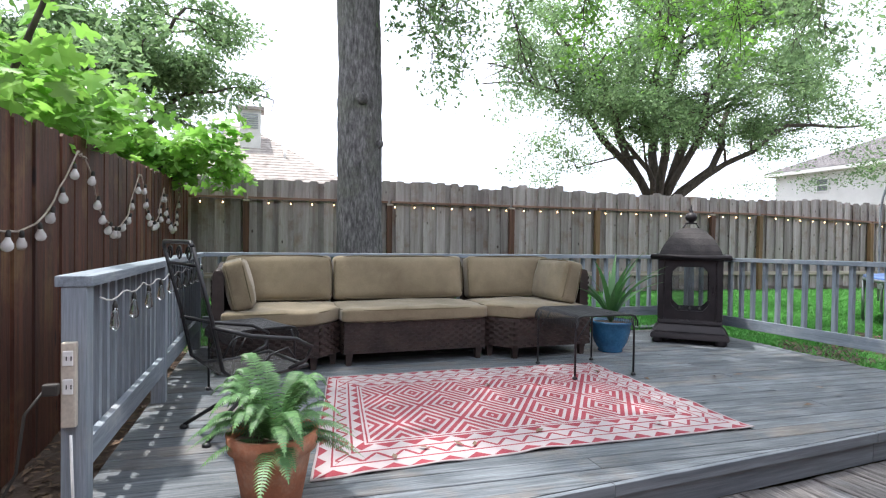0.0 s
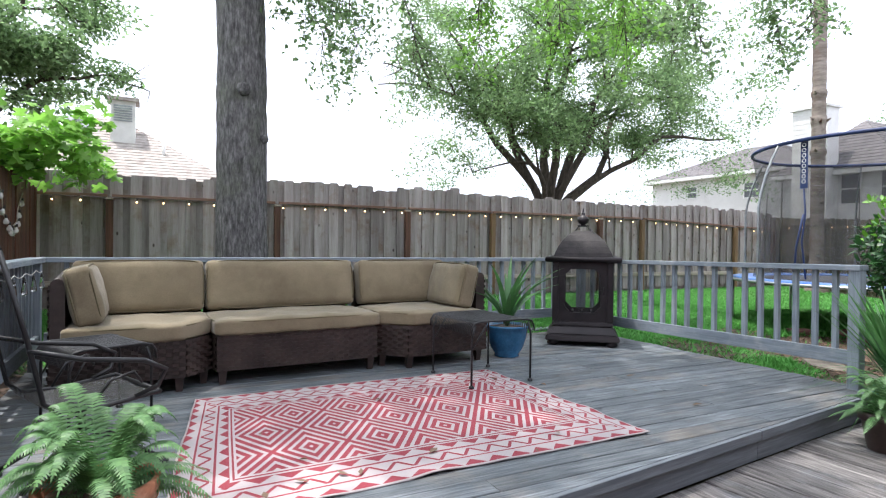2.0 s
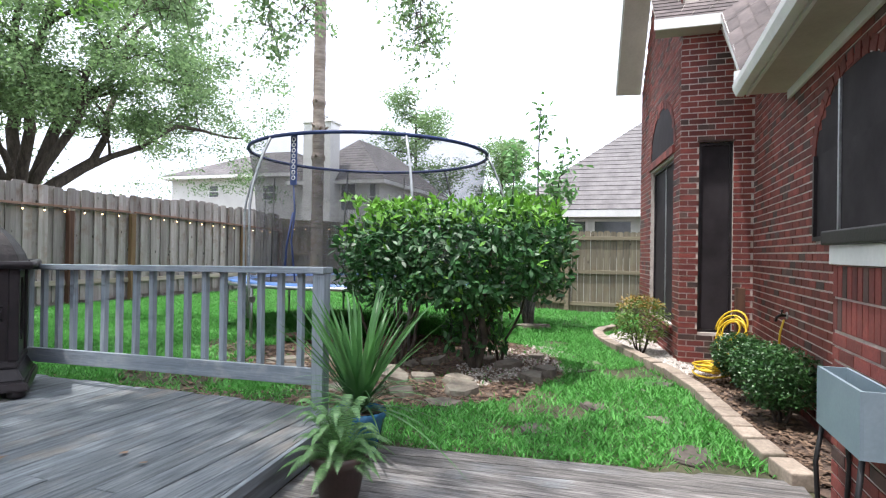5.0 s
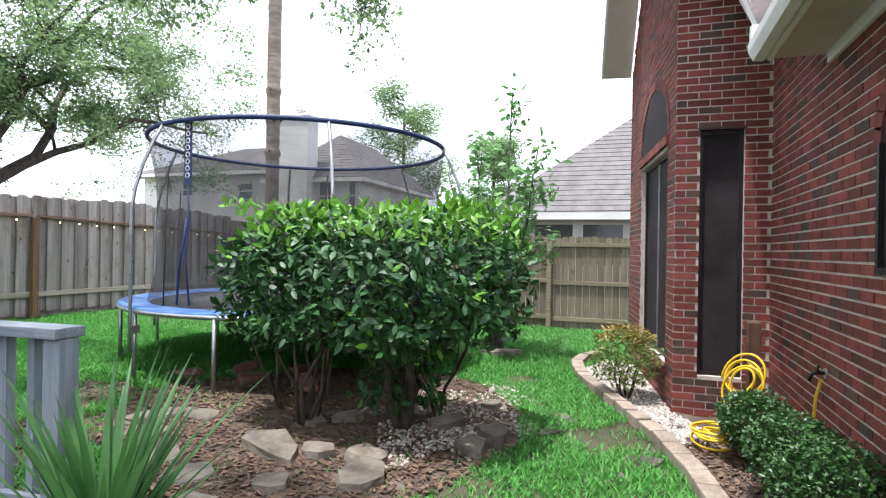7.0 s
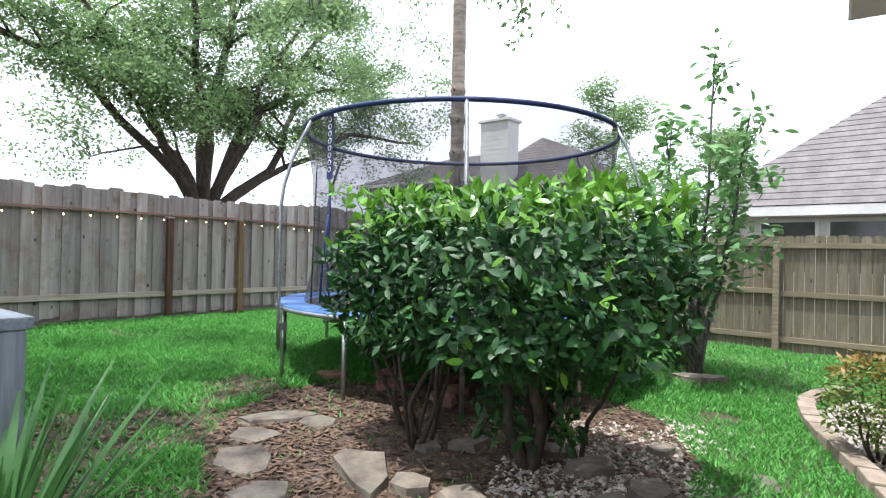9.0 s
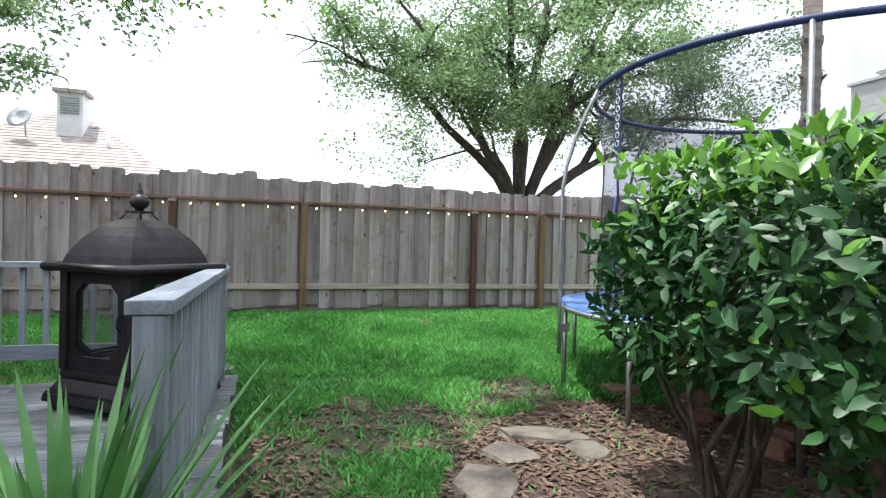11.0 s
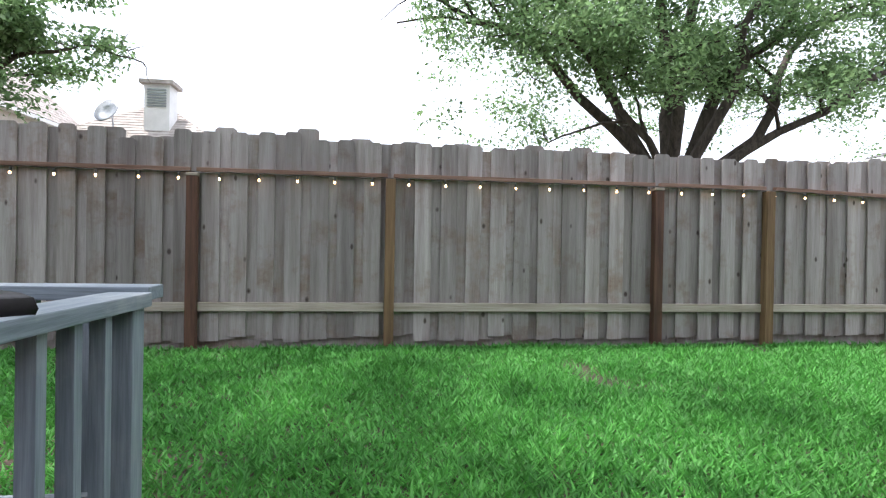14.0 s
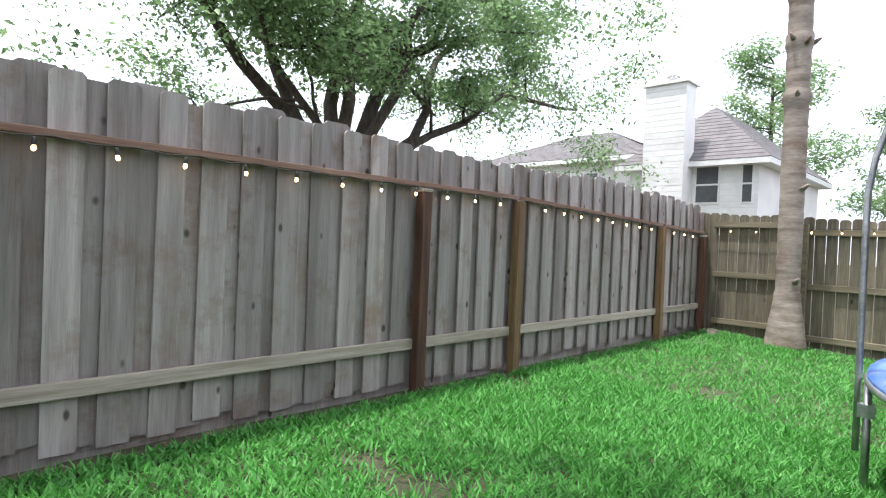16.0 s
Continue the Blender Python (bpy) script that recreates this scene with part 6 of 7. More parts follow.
part("sill", box(BM(), -0.06, 1.3, -0.05, 0.34, 1.356, 1.43, bevel=0.008), M["bronze"], bay)

# closing walls of the house behind the camera and out of view
part_back = part("wall_rear", box(BM(), -3.0, 4.40, -4.6, -4.3, -0.1, 3.0), M["brick_field"])
tagged(part_back, "red brick house wall behind the lower deck", "wall", kind="structure")
part_side = part("wall_return", box(BM(), 4.42, 4.62, -4.3, -1.95, -0.1, 3.0), M["brick_field"])
tagged(part_side, "red brick return wall of the house", "wall", kind="structure")

# roof over the main wall: soffit, fascia, gutter and shingles


def shingle_roof(name, label, corners, rows, material, thick=0.03):
    """A roof plane between eave (a, b) and ridge (d, c), laid in overlapping shingle courses."""
    a, b, c, d = [Vector(p) for p in corners]
    n = (b - a).cross(d - a).normalized()
    if n.z < 0:
        n = -n
    vs, fs = [], []
    for r in range(rows):
        t0, t1 = r / rows, (r + 1) / rows
        p0, p1 = a.lerp(d, t0), b.lerp(c, t0)
        q0, q1 = a.lerp(d, t1), b.lerp(c, t1)
        L = (p1 - p0).length
        m = max(1, int(L / 0.30))
        for k in range(m):
            u0, u1 = k / m, (k + 1) / m - 0.006 / max(L, 0.1)
            lift = 0.009 + 0.004 * brng.random()
            i = len(vs)
            vs += [tuple(p0.lerp(p1, u0) + n * lift), tuple(p0.lerp(p1, u1) + n * lift), tuple(q0.lerp(q1, u1) + n * 0.002), tuple(q0.lerp(q1, u0) + n * 0.002), tuple(p0.lerp(p1, u0)), tuple(p0.lerp(p1, u1))]
            fs += [(i, i + 1, i + 2, i + 3), (i + 4, i + 5, i + 1, i)]
    g = thing(name, label, "roof", kind="structure")
    ob = soup("shingles", vs, fs, material, g)
    bm = BM()
    lo = [p - n * thick for p in (a, b, c, d)]
    v1 = [bm.verts.new(p) for p in (a, b, c, d)]
    v2 = [bm.verts.new(p) for p in lo]
    bm.faces.new(v1)
    bm.faces.new(v2[::-1])
    for i in range(4):
        bm.faces.new((v1[i], v1[(i + 1) % 4], v2[(i + 1) % 4], v2[i]))
    part("decking", bm, M["beige"], g)
    return g


M["shingle_i"] = surface("asphalt_shingle_course", (0.06, 0.05, 0.05), (0.14, 0.115, 0.11), 3, (1, 1, 1), 0.95, 0.6, fine=40, vary=0.25, island=True)
M["shingle_pale_i"] = surface("pale_shingle_course", (0.25, 0.22, 0.20), (0.42, 0.38, 0.35), 3, (1, 1, 1), 0.95, 0.5, fine=30, vary=0.15, island=True)
M["shingle_brown_i"] = surface("brown_shingle_course", (0.115, 0.107, 0.108), (0.18, 0.168, 0.168), 3, (1, 1, 1), 0.95, 0.5, fine=30, vary=0.06, island=True)
r1 = shingle_roof("roof_main", "dark asphalt shingle roof over the garden wall", ((2.0, -1.56, 3.0), (8.44, -1.56, 3.0), (8.44, -5.5, 5.6), (2.0, -5.5, 5.6)), 26, M["shingle_i"])
part("soffit", box(BM(), 2.0, 8.42, -1.93, -1.60, 2.86, 2.88), M["beige"], r1)
part("frieze", box(BM(), 4.5, 8.35, -1.935, -1.91, 2.78, 2.858), M["white"], r1)
part("fascia", box(BM(), 2.0, 8.43, -1.60, -1.575, 2.85, 2.98), M["white"], r1)
bm = BM()
prof = [(-1.572, 2.97), (-1.572, 2.87), (-1.55, 2.855), (-1.49, 2.86), (-1.46, 2.92), (-1.455, 2.97), (-1.465, 2.97), (-1.475, 2.925), (-1.50, 2.875), (-1.56, 2.87), (-1.56, 2.97)]
e0 = [bm.verts.new((2.0, y, z)) for y, z in prof]
e1 = [bm.verts.new((8.45, y, z)) for y, z in prof]
for k in range(len(prof) - 1):
    bm.faces.new((e0[k], e0[k + 1], e1[k + 1], e1[k]))
bm.faces.new([bm.verts.new((8.45, y, z)) for y, z in ((-1.572, 2.97), (-1.572, 2.87), (-1.55, 2.855), (-1.49, 2.86), (-1.46, 2.92), (-1.455, 2.97))])
part("gutter", bm, M["white"], r1)
part("gutter_end", box(BM(), 8.40, 8.47, -1.60, -1.47, 2.98, 3.10), M["white"], r1)
# wing roof: eave over the end wall, rake over the gable
r2 = shingle_roof("roof_wing", "dark asphalt shingle roof over the house wing", ((9.78, -0.78, 4.2), (9.78, -1.55, 4.2), (12.2, -4.5, 6.6), (12.2, -0.55, 6.6)), 34, M["shingle_i"])
part("fascia", box(BM(), 9.75, 9.78, -1.52, -0.76, 4.08, 4.21), M["white"], r2)
part("soffit", box(BM(), 9.78, 10.06, -1.52, -0.78, 4.08, 4.10), M["beige"], r2)
bm = BM()
q = [(9.76, -1.52, 4.08), (8.44, -1.54, 2.96), (8.44, -1.54, 3.09), (9.76, -1.52, 4.21)]
v1, v2 = [bm.verts.new(p) for p in q], [bm.verts.new((x, y - 0.03, z)) for x, y, z in q]
bm.faces.new(v1)
bm.faces.new(v2[::-1])
for i in range(4):
    bm.faces.new((v1[i], v1[(i + 1) % 4], v2[(i + 1) % 4], v2[i]))
part("rake_board", bm, M["white"], r2)
bm = BM()
q = [(10.05, -1.55, 4.12), (8.44, -1.56, 2.95), (8.44, -1.935, 2.95), (10.05, -1.935, 4.12)]
v1, v2 = [bm.verts.new(p) for p in q], [bm.verts.new((x, y, z + 0.03)) for x, y, z in q]
bm.faces.new(v1)
bm.faces.new(v2[::-1])
for i in range(4):
    bm.faces.new((v1[i], v1[(i + 1) % 4], v2[(i + 1) % 4], v2[i]))
part("rake_soffit", bm, M["beige"], r2)
r3 = shingle_roof("roof_valley", "dark asphalt shingle slope between wing and main roof", ((8.45, -1.53, 3.08), (9.79, -1.51, 4.21), (9.80, -5.48, 6.78), (8.46, -5.5, 5.65)), 30, M["shingle_i"])
# far rake of the gable with its soffit
rk = thing("roof_rake", "white rake board and beige soffit of the gable", "roof", kind="structure")
o = Vector((10.06, -1.10, 0)) + Vector((wd.x, wd.y, 0)) * 3.35
dn = Vector((-wd.y, wd.x, 0))
A, B = o + Vector((0, 0, 4.25)), o - Vector((wd.x, wd.y, 0)) * 1.5 + Vector((0, 0, 6.3))
bm = BM()
q = [A, B, B + dn * 0.42, A + dn * 0.42]
v1, v2 = [bm.verts.new(p) for p in q], [bm.verts.new(p + Vector((0.05, 0, 0.05))) for p in q]
bm.faces.new(v1)
bm.faces.new(v2[::-1])
for i in range(4):
    bm.faces.new((v1[i], v1[(i + 1) % 4], v2[(i + 1) % 4], v2[i]))
part("soffit", bm, M["beige"], rk)
bm = BM()
q = [A + dn * 0.42, B + dn * 0.42, B + dn * 0.42 + Vector((0, 0, 0.22)), A + dn * 0.42 + Vector((0, 0, 0.22))]
v1, v2 = [bm.verts.new(p) for p in q], [bm.verts.new(p + dn * 0.03) for p in q]
bm.faces.new(v1)
bm.faces.new(v2[::-1])
for i in range(4):
    bm.faces.new((v1[i], v1[(i + 1) % 4], v2[(i + 1) % 4], v2[i]))
part("rake_board", bm, M["white"], rk)

# ---- planting bed, stones, edging ----


def patch(name, label, outline, z, material, kind="structure", category="ground"):
    """A gently uneven sheet of ground cover with a wavering edge."""
    vs, fs = [(sum(p[0] for p in outline) / len(outline), sum(p[1] for p in outline) / len(outline))], []
    n = 72
    import_pts = []
    for k in range(n):
        t = k * len(outline) / n
        i, u = int(t), t - int(t)
        p0, p1, p2, p3 = [Vector(outline[(i + j - 1) % len(outline)]) for j in range(4)]
        q = 0.5 * ((2 * p1) + (p2 - p0) * u + (2 * p0 - 5 * p1 + 4 * p2 - p3) * u * u + (3 * p1 - p0 - 3 * p2 + p3) * u ** 3)
        w = 0.10 * noise.noise((q.x * 2.5, q.y * 2.5, 7))
        c = Vector(vs[0])
        d = (q - c).normalized()
        import_pts.append(q + d * w)
    c = Vector(vs[0])
    out = []
    rings = 10
    for r in range(1, rings + 1):
        for p in import_pts:
            q = c.lerp(p, r / rings)
            bump = 0.016 * noise.noise((q.x * 4, q.y * 4, 3)) + 0.012 * (1 - r / rings)
            out.append((q.x, q.y, lawn_z(q.x, q.y) + z + (bump if r < rings else -0.012)))
    out = [(c.x, c.y, lawn_z(c.x, c.y) + z + 0.012)] + out
    for k in range(n):
        fs.append((0, 1 + k, 1 + (k + 1) % n))
    for r in range(rings - 1):
        for k in range(n):
            a, b = 1 + r * n + k, 1 + r * n + (k + 1) % n
            fs.append((a, a + n, b + n, b))
    return tagged(soup(name, out, fs, material, smooth=True), label, category, kind=kind), import_pts


BED = [(6.7, 1.5), (7.2, 0.7), (8.0, 0.25), (8.9, 0.2), (9.9, 0.5), (10.6, 1.2), (10.6, 2.4), (9.8, 3.2), (8.8, 3.9), (7.8, 3.6), (7.0, 2.6)]
bed_ob, bed_edge = patch("planting_bed", "brown leaf mulch bed under the shrub", BED, 0.004, M["mulch"])
side_ob, side_edge = patch("side_bed", "mulch and pale gravel bed along the brick wall", [(6.1, -1.55), (6.8, -1.42), (8.3, -1.2), (9.15, -1.0), (10.0, -0.66), (11.0, -0.30), (11.9, -0.12), (12.6, -0.4), (12.4, -0.8), (10.2, -1.2), (9.9, -1.9), (6.2, -1.9)], 0.006, M["mulch"])
strip_ob, strip_edge = patch("fence_strip", "bare earth strip with dry leaves between deck and stained fence", [(-0.88, -1.5), (-0.4, -1.5), (-0.38, 2.0), (-0.38, 5.2), (2.5, 5.35), (5.9, 5.3), (6.15, 4.2), (6.2, 5.6), (5.0, 6.6), (2.0, 7.2), (-0.85, 7.5)], 0.012, M["mulch"])


def inside(x, y, poly):
    c = False
    j = len(poly) - 1
    for i in range(len(poly)):
        xi, yi = poly[i][0], poly[i][1]
        xj, yj = poly[j][0], poly[j][1]
        if (yi > y) != (yj > y) and x < (xj - xi) * (y - yi) / (yj - yi) + xi:
            c = not c
        j = i
    return c


def rock(at, sx, sy, sz, rz, seed, mat="stone", name="rock", label="", flat=False, category="rock"):
    """A broken fieldstone: a hull of a few corners, its faces roughened; flat ones are slabs."""
    rg = random.Random(seed)
    bm = BM()
    n = rg.randint(5, 7)
    for k in range(n):
        a = (k + rg.uniform(-0.35, 0.35)) * math.tau / n
        r = rg.uniform(0.74, 1.12)
        for z, q in ((-0.6, 1.0), (rg.uniform(0.45, 0.75), rg.uniform(0.82, 0.97))):
            bm.verts.new((r * q * math.cos(a), r * q * math.sin(a), z))
    bmesh.ops.convex_hull(bm, input=bm.verts[:])
    loose = [v for v in bm.verts if not v.link_faces]
    bmesh.ops.delete(bm, geom=loose, context="VERTS")
    bmesh.ops.subdivide_edges(bm, edges=bm.edges[:], cuts=2, use_grid_fill=True)
    for v in bm.verts:
        p = v.co
        k = 1 + 0.04 * noise.noise(p * 2.4 + Vector((seed * 3.1, 0, 0))) + 0.045 * noise.noise(p * 6.0 + Vector((0, seed, 0)))
        v.co = Vector((p.x * k * sx, p.y * k * sy, p.z * k * sz))
    bmesh.ops.triangulate(bm, faces=bm.faces[:])
    z = lawn_z(at[0], at[1])
    lift = -0.006 if name == "stepping_stone" else sz * 0.35
    ob = part(name, bm, M[mat], m=pose(at[0], at[1], z + lift, rg.uniform(-6, 6), rg.uniform(-6, 6), rz))
    for f in ob.data.polygons:
        f.use_smooth = False
    return tagged(ob, label or "weathered tan fieldstone at the edge of the bed", category, "stones round the bed" if not flat else "stepping stones")


for k, (x, y, sx, sy, sz, rz) in enumerate(((7.66, 1.82, 0.36, 0.20, 0.13, 60), (8.58, 1.66, 0.24, 0.13, 0.11, -35), (8.33, 1.86, 0.12, 0.10, 0.09, 10), (8.92, 1.13, 0.18, 0.14, 0.12, 0), (8.80, 0.82, 0.22, 0.15, 0.12, -30),
        (8.33, 0.45, 0.24, 0.17, 0.11, 20), (8.66, 0.36, 0.28, 0.14, 0.12, 10), (7.74, 1.47, 0.17, 0.13, 0.10, 30), (7.80, 1.10, 0.22, 0.16, 0.11, 70), (7.45, 0.98, 0.26, 0.20, 0.11, 15), (7.15, 1.45, 0.18, 0.14, 0.09, 50), (9.55, 0.6, 0.18, 0.13, 0.08, 0))):
    rock((x, y), sx, sy, sz * 0.72, rz, 500 + k)
for k, (x, y, sx, sy) in enumerate(((8.00, 3.22, 0.34, 0.24), (7.25, 2.55, 0.32, 0.24), (8.10, 2.86, 0.22, 0.16), (7.60, 2.95, 0.20, 0.17), (7.05, 2.05, 0.24, 0.18), (6.75, 1.75, 0.22, 0.18), (7.0, 1.0, 0.2, 0.15))):
    rock((x, y), sx, sy, 0.035, 50 * k, 540 + k, "stone", "flagstone", "flat weathered flagstone set in the mulch", True, "stone")
for k, (x, y, sx, sy) in enumerate(((9.20, 4.05, 0.22, 0.15), (9.38, 3.28, 0.22, 0.14), (9.70, 3.65, 0.22, 0.15), (10.03, 3.10, 0.24, 0.15), (9.38, 2.62, 0.26, 0.17), (9.75, 2.75, 0.18, 0.13), (12.42, 1.12, 0.34, 0.18))):
    rock((x, y), sx, sy, 0.075, 30 * k - 60, 560 + k, "flag_red" if k < 6 else "stone", "flagstone", "reddish sandstone slab lying on the mulch" if k < 6 else "tan slab beside the young tree", True, "stone")
for k, (x, y, sx, sy) in enumerate(((7.46, -0.26, 0.20, 0.15), (8.12, -0.61, 0.22, 0.14), (7.23, -0.83, 0.24, 0.17), (8.95, 0.02, 0.2, 0.14), (6.43, -0.93, 0.22, 0.16), (9.38, -0.14, 0.2, 0.12), (6.6, 0.1, 0.2, 0.15), (8.48, -0.78, 0.22, 0.14))):
    rock((x, y), sx, sy, 0.035, 41 * k, 580 + k, "step_stone", "stepping_stone", "worn stepping stone sunk in the lawn", True, "stone")

rock((15.35, 8.35), 0.16, 0.10, 0.10, 20, 611, "stone", label="pale broken stone in the fence corner")

# edging blocks along the wall bed
kerb = [Vector(p) for p in ((6.02, -1.52), (6.7, -1.38), (7.5, -1.28), (8.3, -1.16), (9.1, -0.96), (9.7, -0.73), (10.3, -0.50), (11.0, -0.22), (11.6, -0.06), (12.05, 0.0), (12.5, -0.06), (12.9, -0.25))]
edging_mesh = [mesh_of("edging_block", box(BM(), -0.135, 0.135, -0.075, 0.075, 0, 0.11, bevel=0.012), M["paver"]) for _ in range(2)]
ek = 0
for a, b in zip(kerb, kerb[1:]):
    L = (b - a).length
    m = max(1, round(L / 0.285))
    for k in range(m):
        p = a.lerp(b, (k + 0.5) / m)
        ob = new("edging_block", edging_mesh[ek % 2])
        ob.matrix_basis = pose(p.x, p.y, lawn_z(p.x, p.y) - 0.015, rng.uniform(-3, 3), rng.uniform(-2, 2), math.degrees(math.atan2(b.y - a.y, b.x - a.x)) + rng.uniform(-4, 4))
        tagged(ob, "tan concrete edging block along the wall bed", "edging block", "edging blocks along the wall bed")
        ek += 1


def scatter(name, label, poly, n, maker, material, dz=0.0, cond=None, seed=3):
    """Loose bits over an area, as one object."""
    rg = random.Random(seed)
    xs, ys = [p[0] for p in poly], [p[1] for p in poly]
    V, F, got = [], [], 0
    for _ in range(n * 12):
        if got >= n:
            break
        x, y = rg.uniform(min(xs), max(xs)), rg.uniform(min(ys), max(ys))
        if not inside(x, y, poly) or (cond and not cond(x, y)):
            continue
        maker(V, F, x, y, lawn_z(x, y) + dz, rg)
        got += 1
    return tagged(soup(name, V, F, material), label, kind="stuff")


def pebble(V, F, x, y, z, rg):
    s = rg.uniform(0.012, 0.030)
    k = len(V)
    a0 = rg.uniform(0, 6)
    for i in range(5):
        a = a0 + i * math.tau / 5
        V.append((x + s * math.cos(a) * rg.uniform(0.8, 1.2), y + s * 0.8 * math.sin(a), z + rg.uniform(0, 0.004)))
    V.append((x + rg.uniform(-0.3, 0.3) * s, y, z + s * 0.75))
    F.extend([(k + i, k + (i + 1) % 5, k + 5) for i in range(5)])


def chip(V, F, x, y, z, rg):
    s, a = rg.uniform(0.015, 0.045), rg.uniform(0, 6.3)
    c, d = math.cos(a), math.sin(a)
    k = len(V)
    t = rg.uniform(-0.012, 0.02)
    for u, v, w in ((-1, 0, 0), (0, -0.42, 0.006), (1, 0, t), (0, 0.42, 0.004)):
        V.append((x + s * (u * c - v * d), y + s * (u * d + v * c), z + 0.006 + w + rg.uniform(0, 0.006)))
    F.append((k, k + 1, k + 2))
    F.append((k, k + 2, k + 3))


bed_poly = [(p.x, p.y) for p in bed_edge]
scatter("mulch_chips", "brown dry leaves and bark chips over the bed", bed_poly, 9000, chip, M["dry"], 0.008, seed=31)
scatter("bed_gravel", "pale gravel spilled at the edge of the bed", [(7.9, 0.1), (10.4, 0.1), (10.7, 1.1), (9.7, 1.5), (8.6, 1.3)], 1150, pebble, M["gravel"], 0.008, cond=lambda x, y: noise.noise((x * 2.3, y * 2.3, 5)) + 0.5 * noise.noise((x * 7, y * 7, 2)) > 0.55 * math.hypot((x - 9.3) / 1.3, (y - 0.7) / 0.6) - 0.45, seed=32)
scatter("bed_gravel", "pale gravel among the mulch under the shrub", [(7.6, 0.9), (8.7, 0.5), (9.4, 1.0), (8.6, 1.4)], 700, pebble, M["gravel"], 0.012, seed=33)
scatter("wall_gravel", "pale gravel in the bed by the brick wall", [(9.0, -0.98), (10.2, -0.55), (11.8, -0.1), (12.6, -0.35), (12.3, -0.78), (10.1, -1.08), (9.2, -1.5)], 3600, pebble, M["gravel"], 0.014, seed=34)
scatter("wall_litter", "dry leaves in the bed by the brick wall", [(6.1, -1.55), (8.3, -1.2), (9.2, -1.1), (9.4, -1.85), (6.1, -1.85)], 1600, chip, M["dry"], 0.014, seed=35)
scatter("strip_litter", "dry leaves on bare earth beside the deck", [(-0.85, -1.4), (-0.38, -1.4), (-0.38, 5.2), (-0.85, 7.0)], 1600, chip, M["dry"], 0.02, seed=36)
scatter("lawn_litter", "dry brown leaves on the thin grass by the bed", [(6.0, 1.6), (7.2, 0.9), (9.0, 4.6), (7.6, 5.1), (6.0, 4.6)], 3000, chip, M["dry"], 0.0, seed=38)
scatter("edge_litter", "dry leaves along the deck edge", [(5.92, 1.7), (6.35, 1.9), (6.3, 3.6), (6.25, 5.4), (5.95, 5.4)], 700, chip, M["dry"], 0.012, seed=37)

# ---- grass ----


def bare(x, y):
    """Where the lawn is thin: near the bed and in worn patches."""
    v = noise.noise((x * 0.9, y * 0.9, 12)) + 0.5 * noise.noise((x * 2.6, y * 2.6, 4))
    near = max(0.0, 1 - math.hypot(x - 7.4, y - 3.1) / 2.7) * 1.0
    path = 0.42 if (y < 0.4 and x < 10) else 0.0
    return v + near + path


def inside_many(X, Y, poly):
    c = np.zeros(len(X), bool)
    j = len(poly) - 1
    for i in range(len(poly)):
        (xi, yi), (xj, yj) = poly[i], poly[j]
        with np.errstate(divide="ignore", invalid="ignore"):
            c ^= ((yi > Y) != (yj > Y)) & (X < (xj - xi) * (Y - yi) / (yj - yi) + xi)
        j = i
    return c


GRID = 0.08
GNX, GNY = int(18 / GRID), int(12 / GRID)
BARE = np.array([[bare(-1.5 + i * GRID, -2.5 + j * GRID) for j in range(GNY)] for i in range(GNX)])
TUFT = np.array([[0.6 + 0.8 * (0.5 + 0.5 * noise.noise(((-1.5 + i * GRID) * 1.3, (-2.5 + j * GRID) * 1.3, 20))) for j in range(GNY)] for i in range(GNX)])


def grass(name, label, n, x0, x1, y0, y1, seed, h=0.055, side=False):
    g = np.random.default_rng(seed)
    X, Y = g.uniform(x0, x1, n), g.uniform(y0, y1, n)
    I = np.clip(((X + 1.5) / GRID).astype(int), 0, GNX - 1)
    J = np.clip(((Y + 2.5) / GRID).astype(int), 0, GNY - 1)
    b = BARE[I, J]
    ok = ~((b > 0.46) & (g.random(n) < np.minimum(0.93, (b - 0.46) * 3.0)))
    ok &= ~((X < 5.88) & (Y < 5.05)) & ~((X < 6.16) & (Y < 1.0) & (X < 5.87 - 0.125 * (Y - 0.9)))
    ok &= ~(inside_many(X, Y, bed_poly) & (g.random(n) > 0.02))
    if side:
        ok &= ~inside_many(X, Y, side_poly) & (Y > -1.45)
    X, Y, tuft = X[ok], Y[ok], TUFT[I, J][ok]
    m = len(X)
    Z = np.interp(Y, (0.6, 3.8, 5.2, 8.4), (-0.06, 0.02, 0.07, 0.26)) - 0.01
    base = np.stack([X, Y, Z], 1)
    a = g.uniform(0, math.tau, m)
    L = h * tuft * g.uniform(0.6, 1.5, m)
    lean = g.uniform(0.1, 0.9, m)
    d = np.stack([np.cos(a) * lean, np.sin(a) * lean, np.ones(m)], 1)
    nrm = np.stack([-np.cos(a), -np.sin(a), np.full(m, 0.5)], 1)
    ob = leaf_mesh(name, base, d, nrm, L, g.uniform(0.008, 0.016, m) * (h / 0.06), M["grass"], None, fold=0.1, bend=0.35)
    return tagged(ob, label, kind="stuff")


side_poly = [(p.x, p.y) for p in side_edge]
grass("lawn_grass", "bright green mown lawn grass", 120000, 5.85, 11.5, 2.6, 8.6, 1, 0.07)
grass("lawn_grass", "bright green mown lawn grass towards the corner", 60000, 11.0, 15.8, -2.0, 8.6, 2, 0.07, True)
grass("lawn_grass", "patchy green grass between bed and brick wall", 70000, 5.85, 12.0, -1.7, 2.6, 3, 0.062, True)
grass("lawn_grass", "green grass behind the deck", 64000, -0.8, 5.9, 5.05, 8.6, 4, 0.07)

# ---- things by the house wall ----


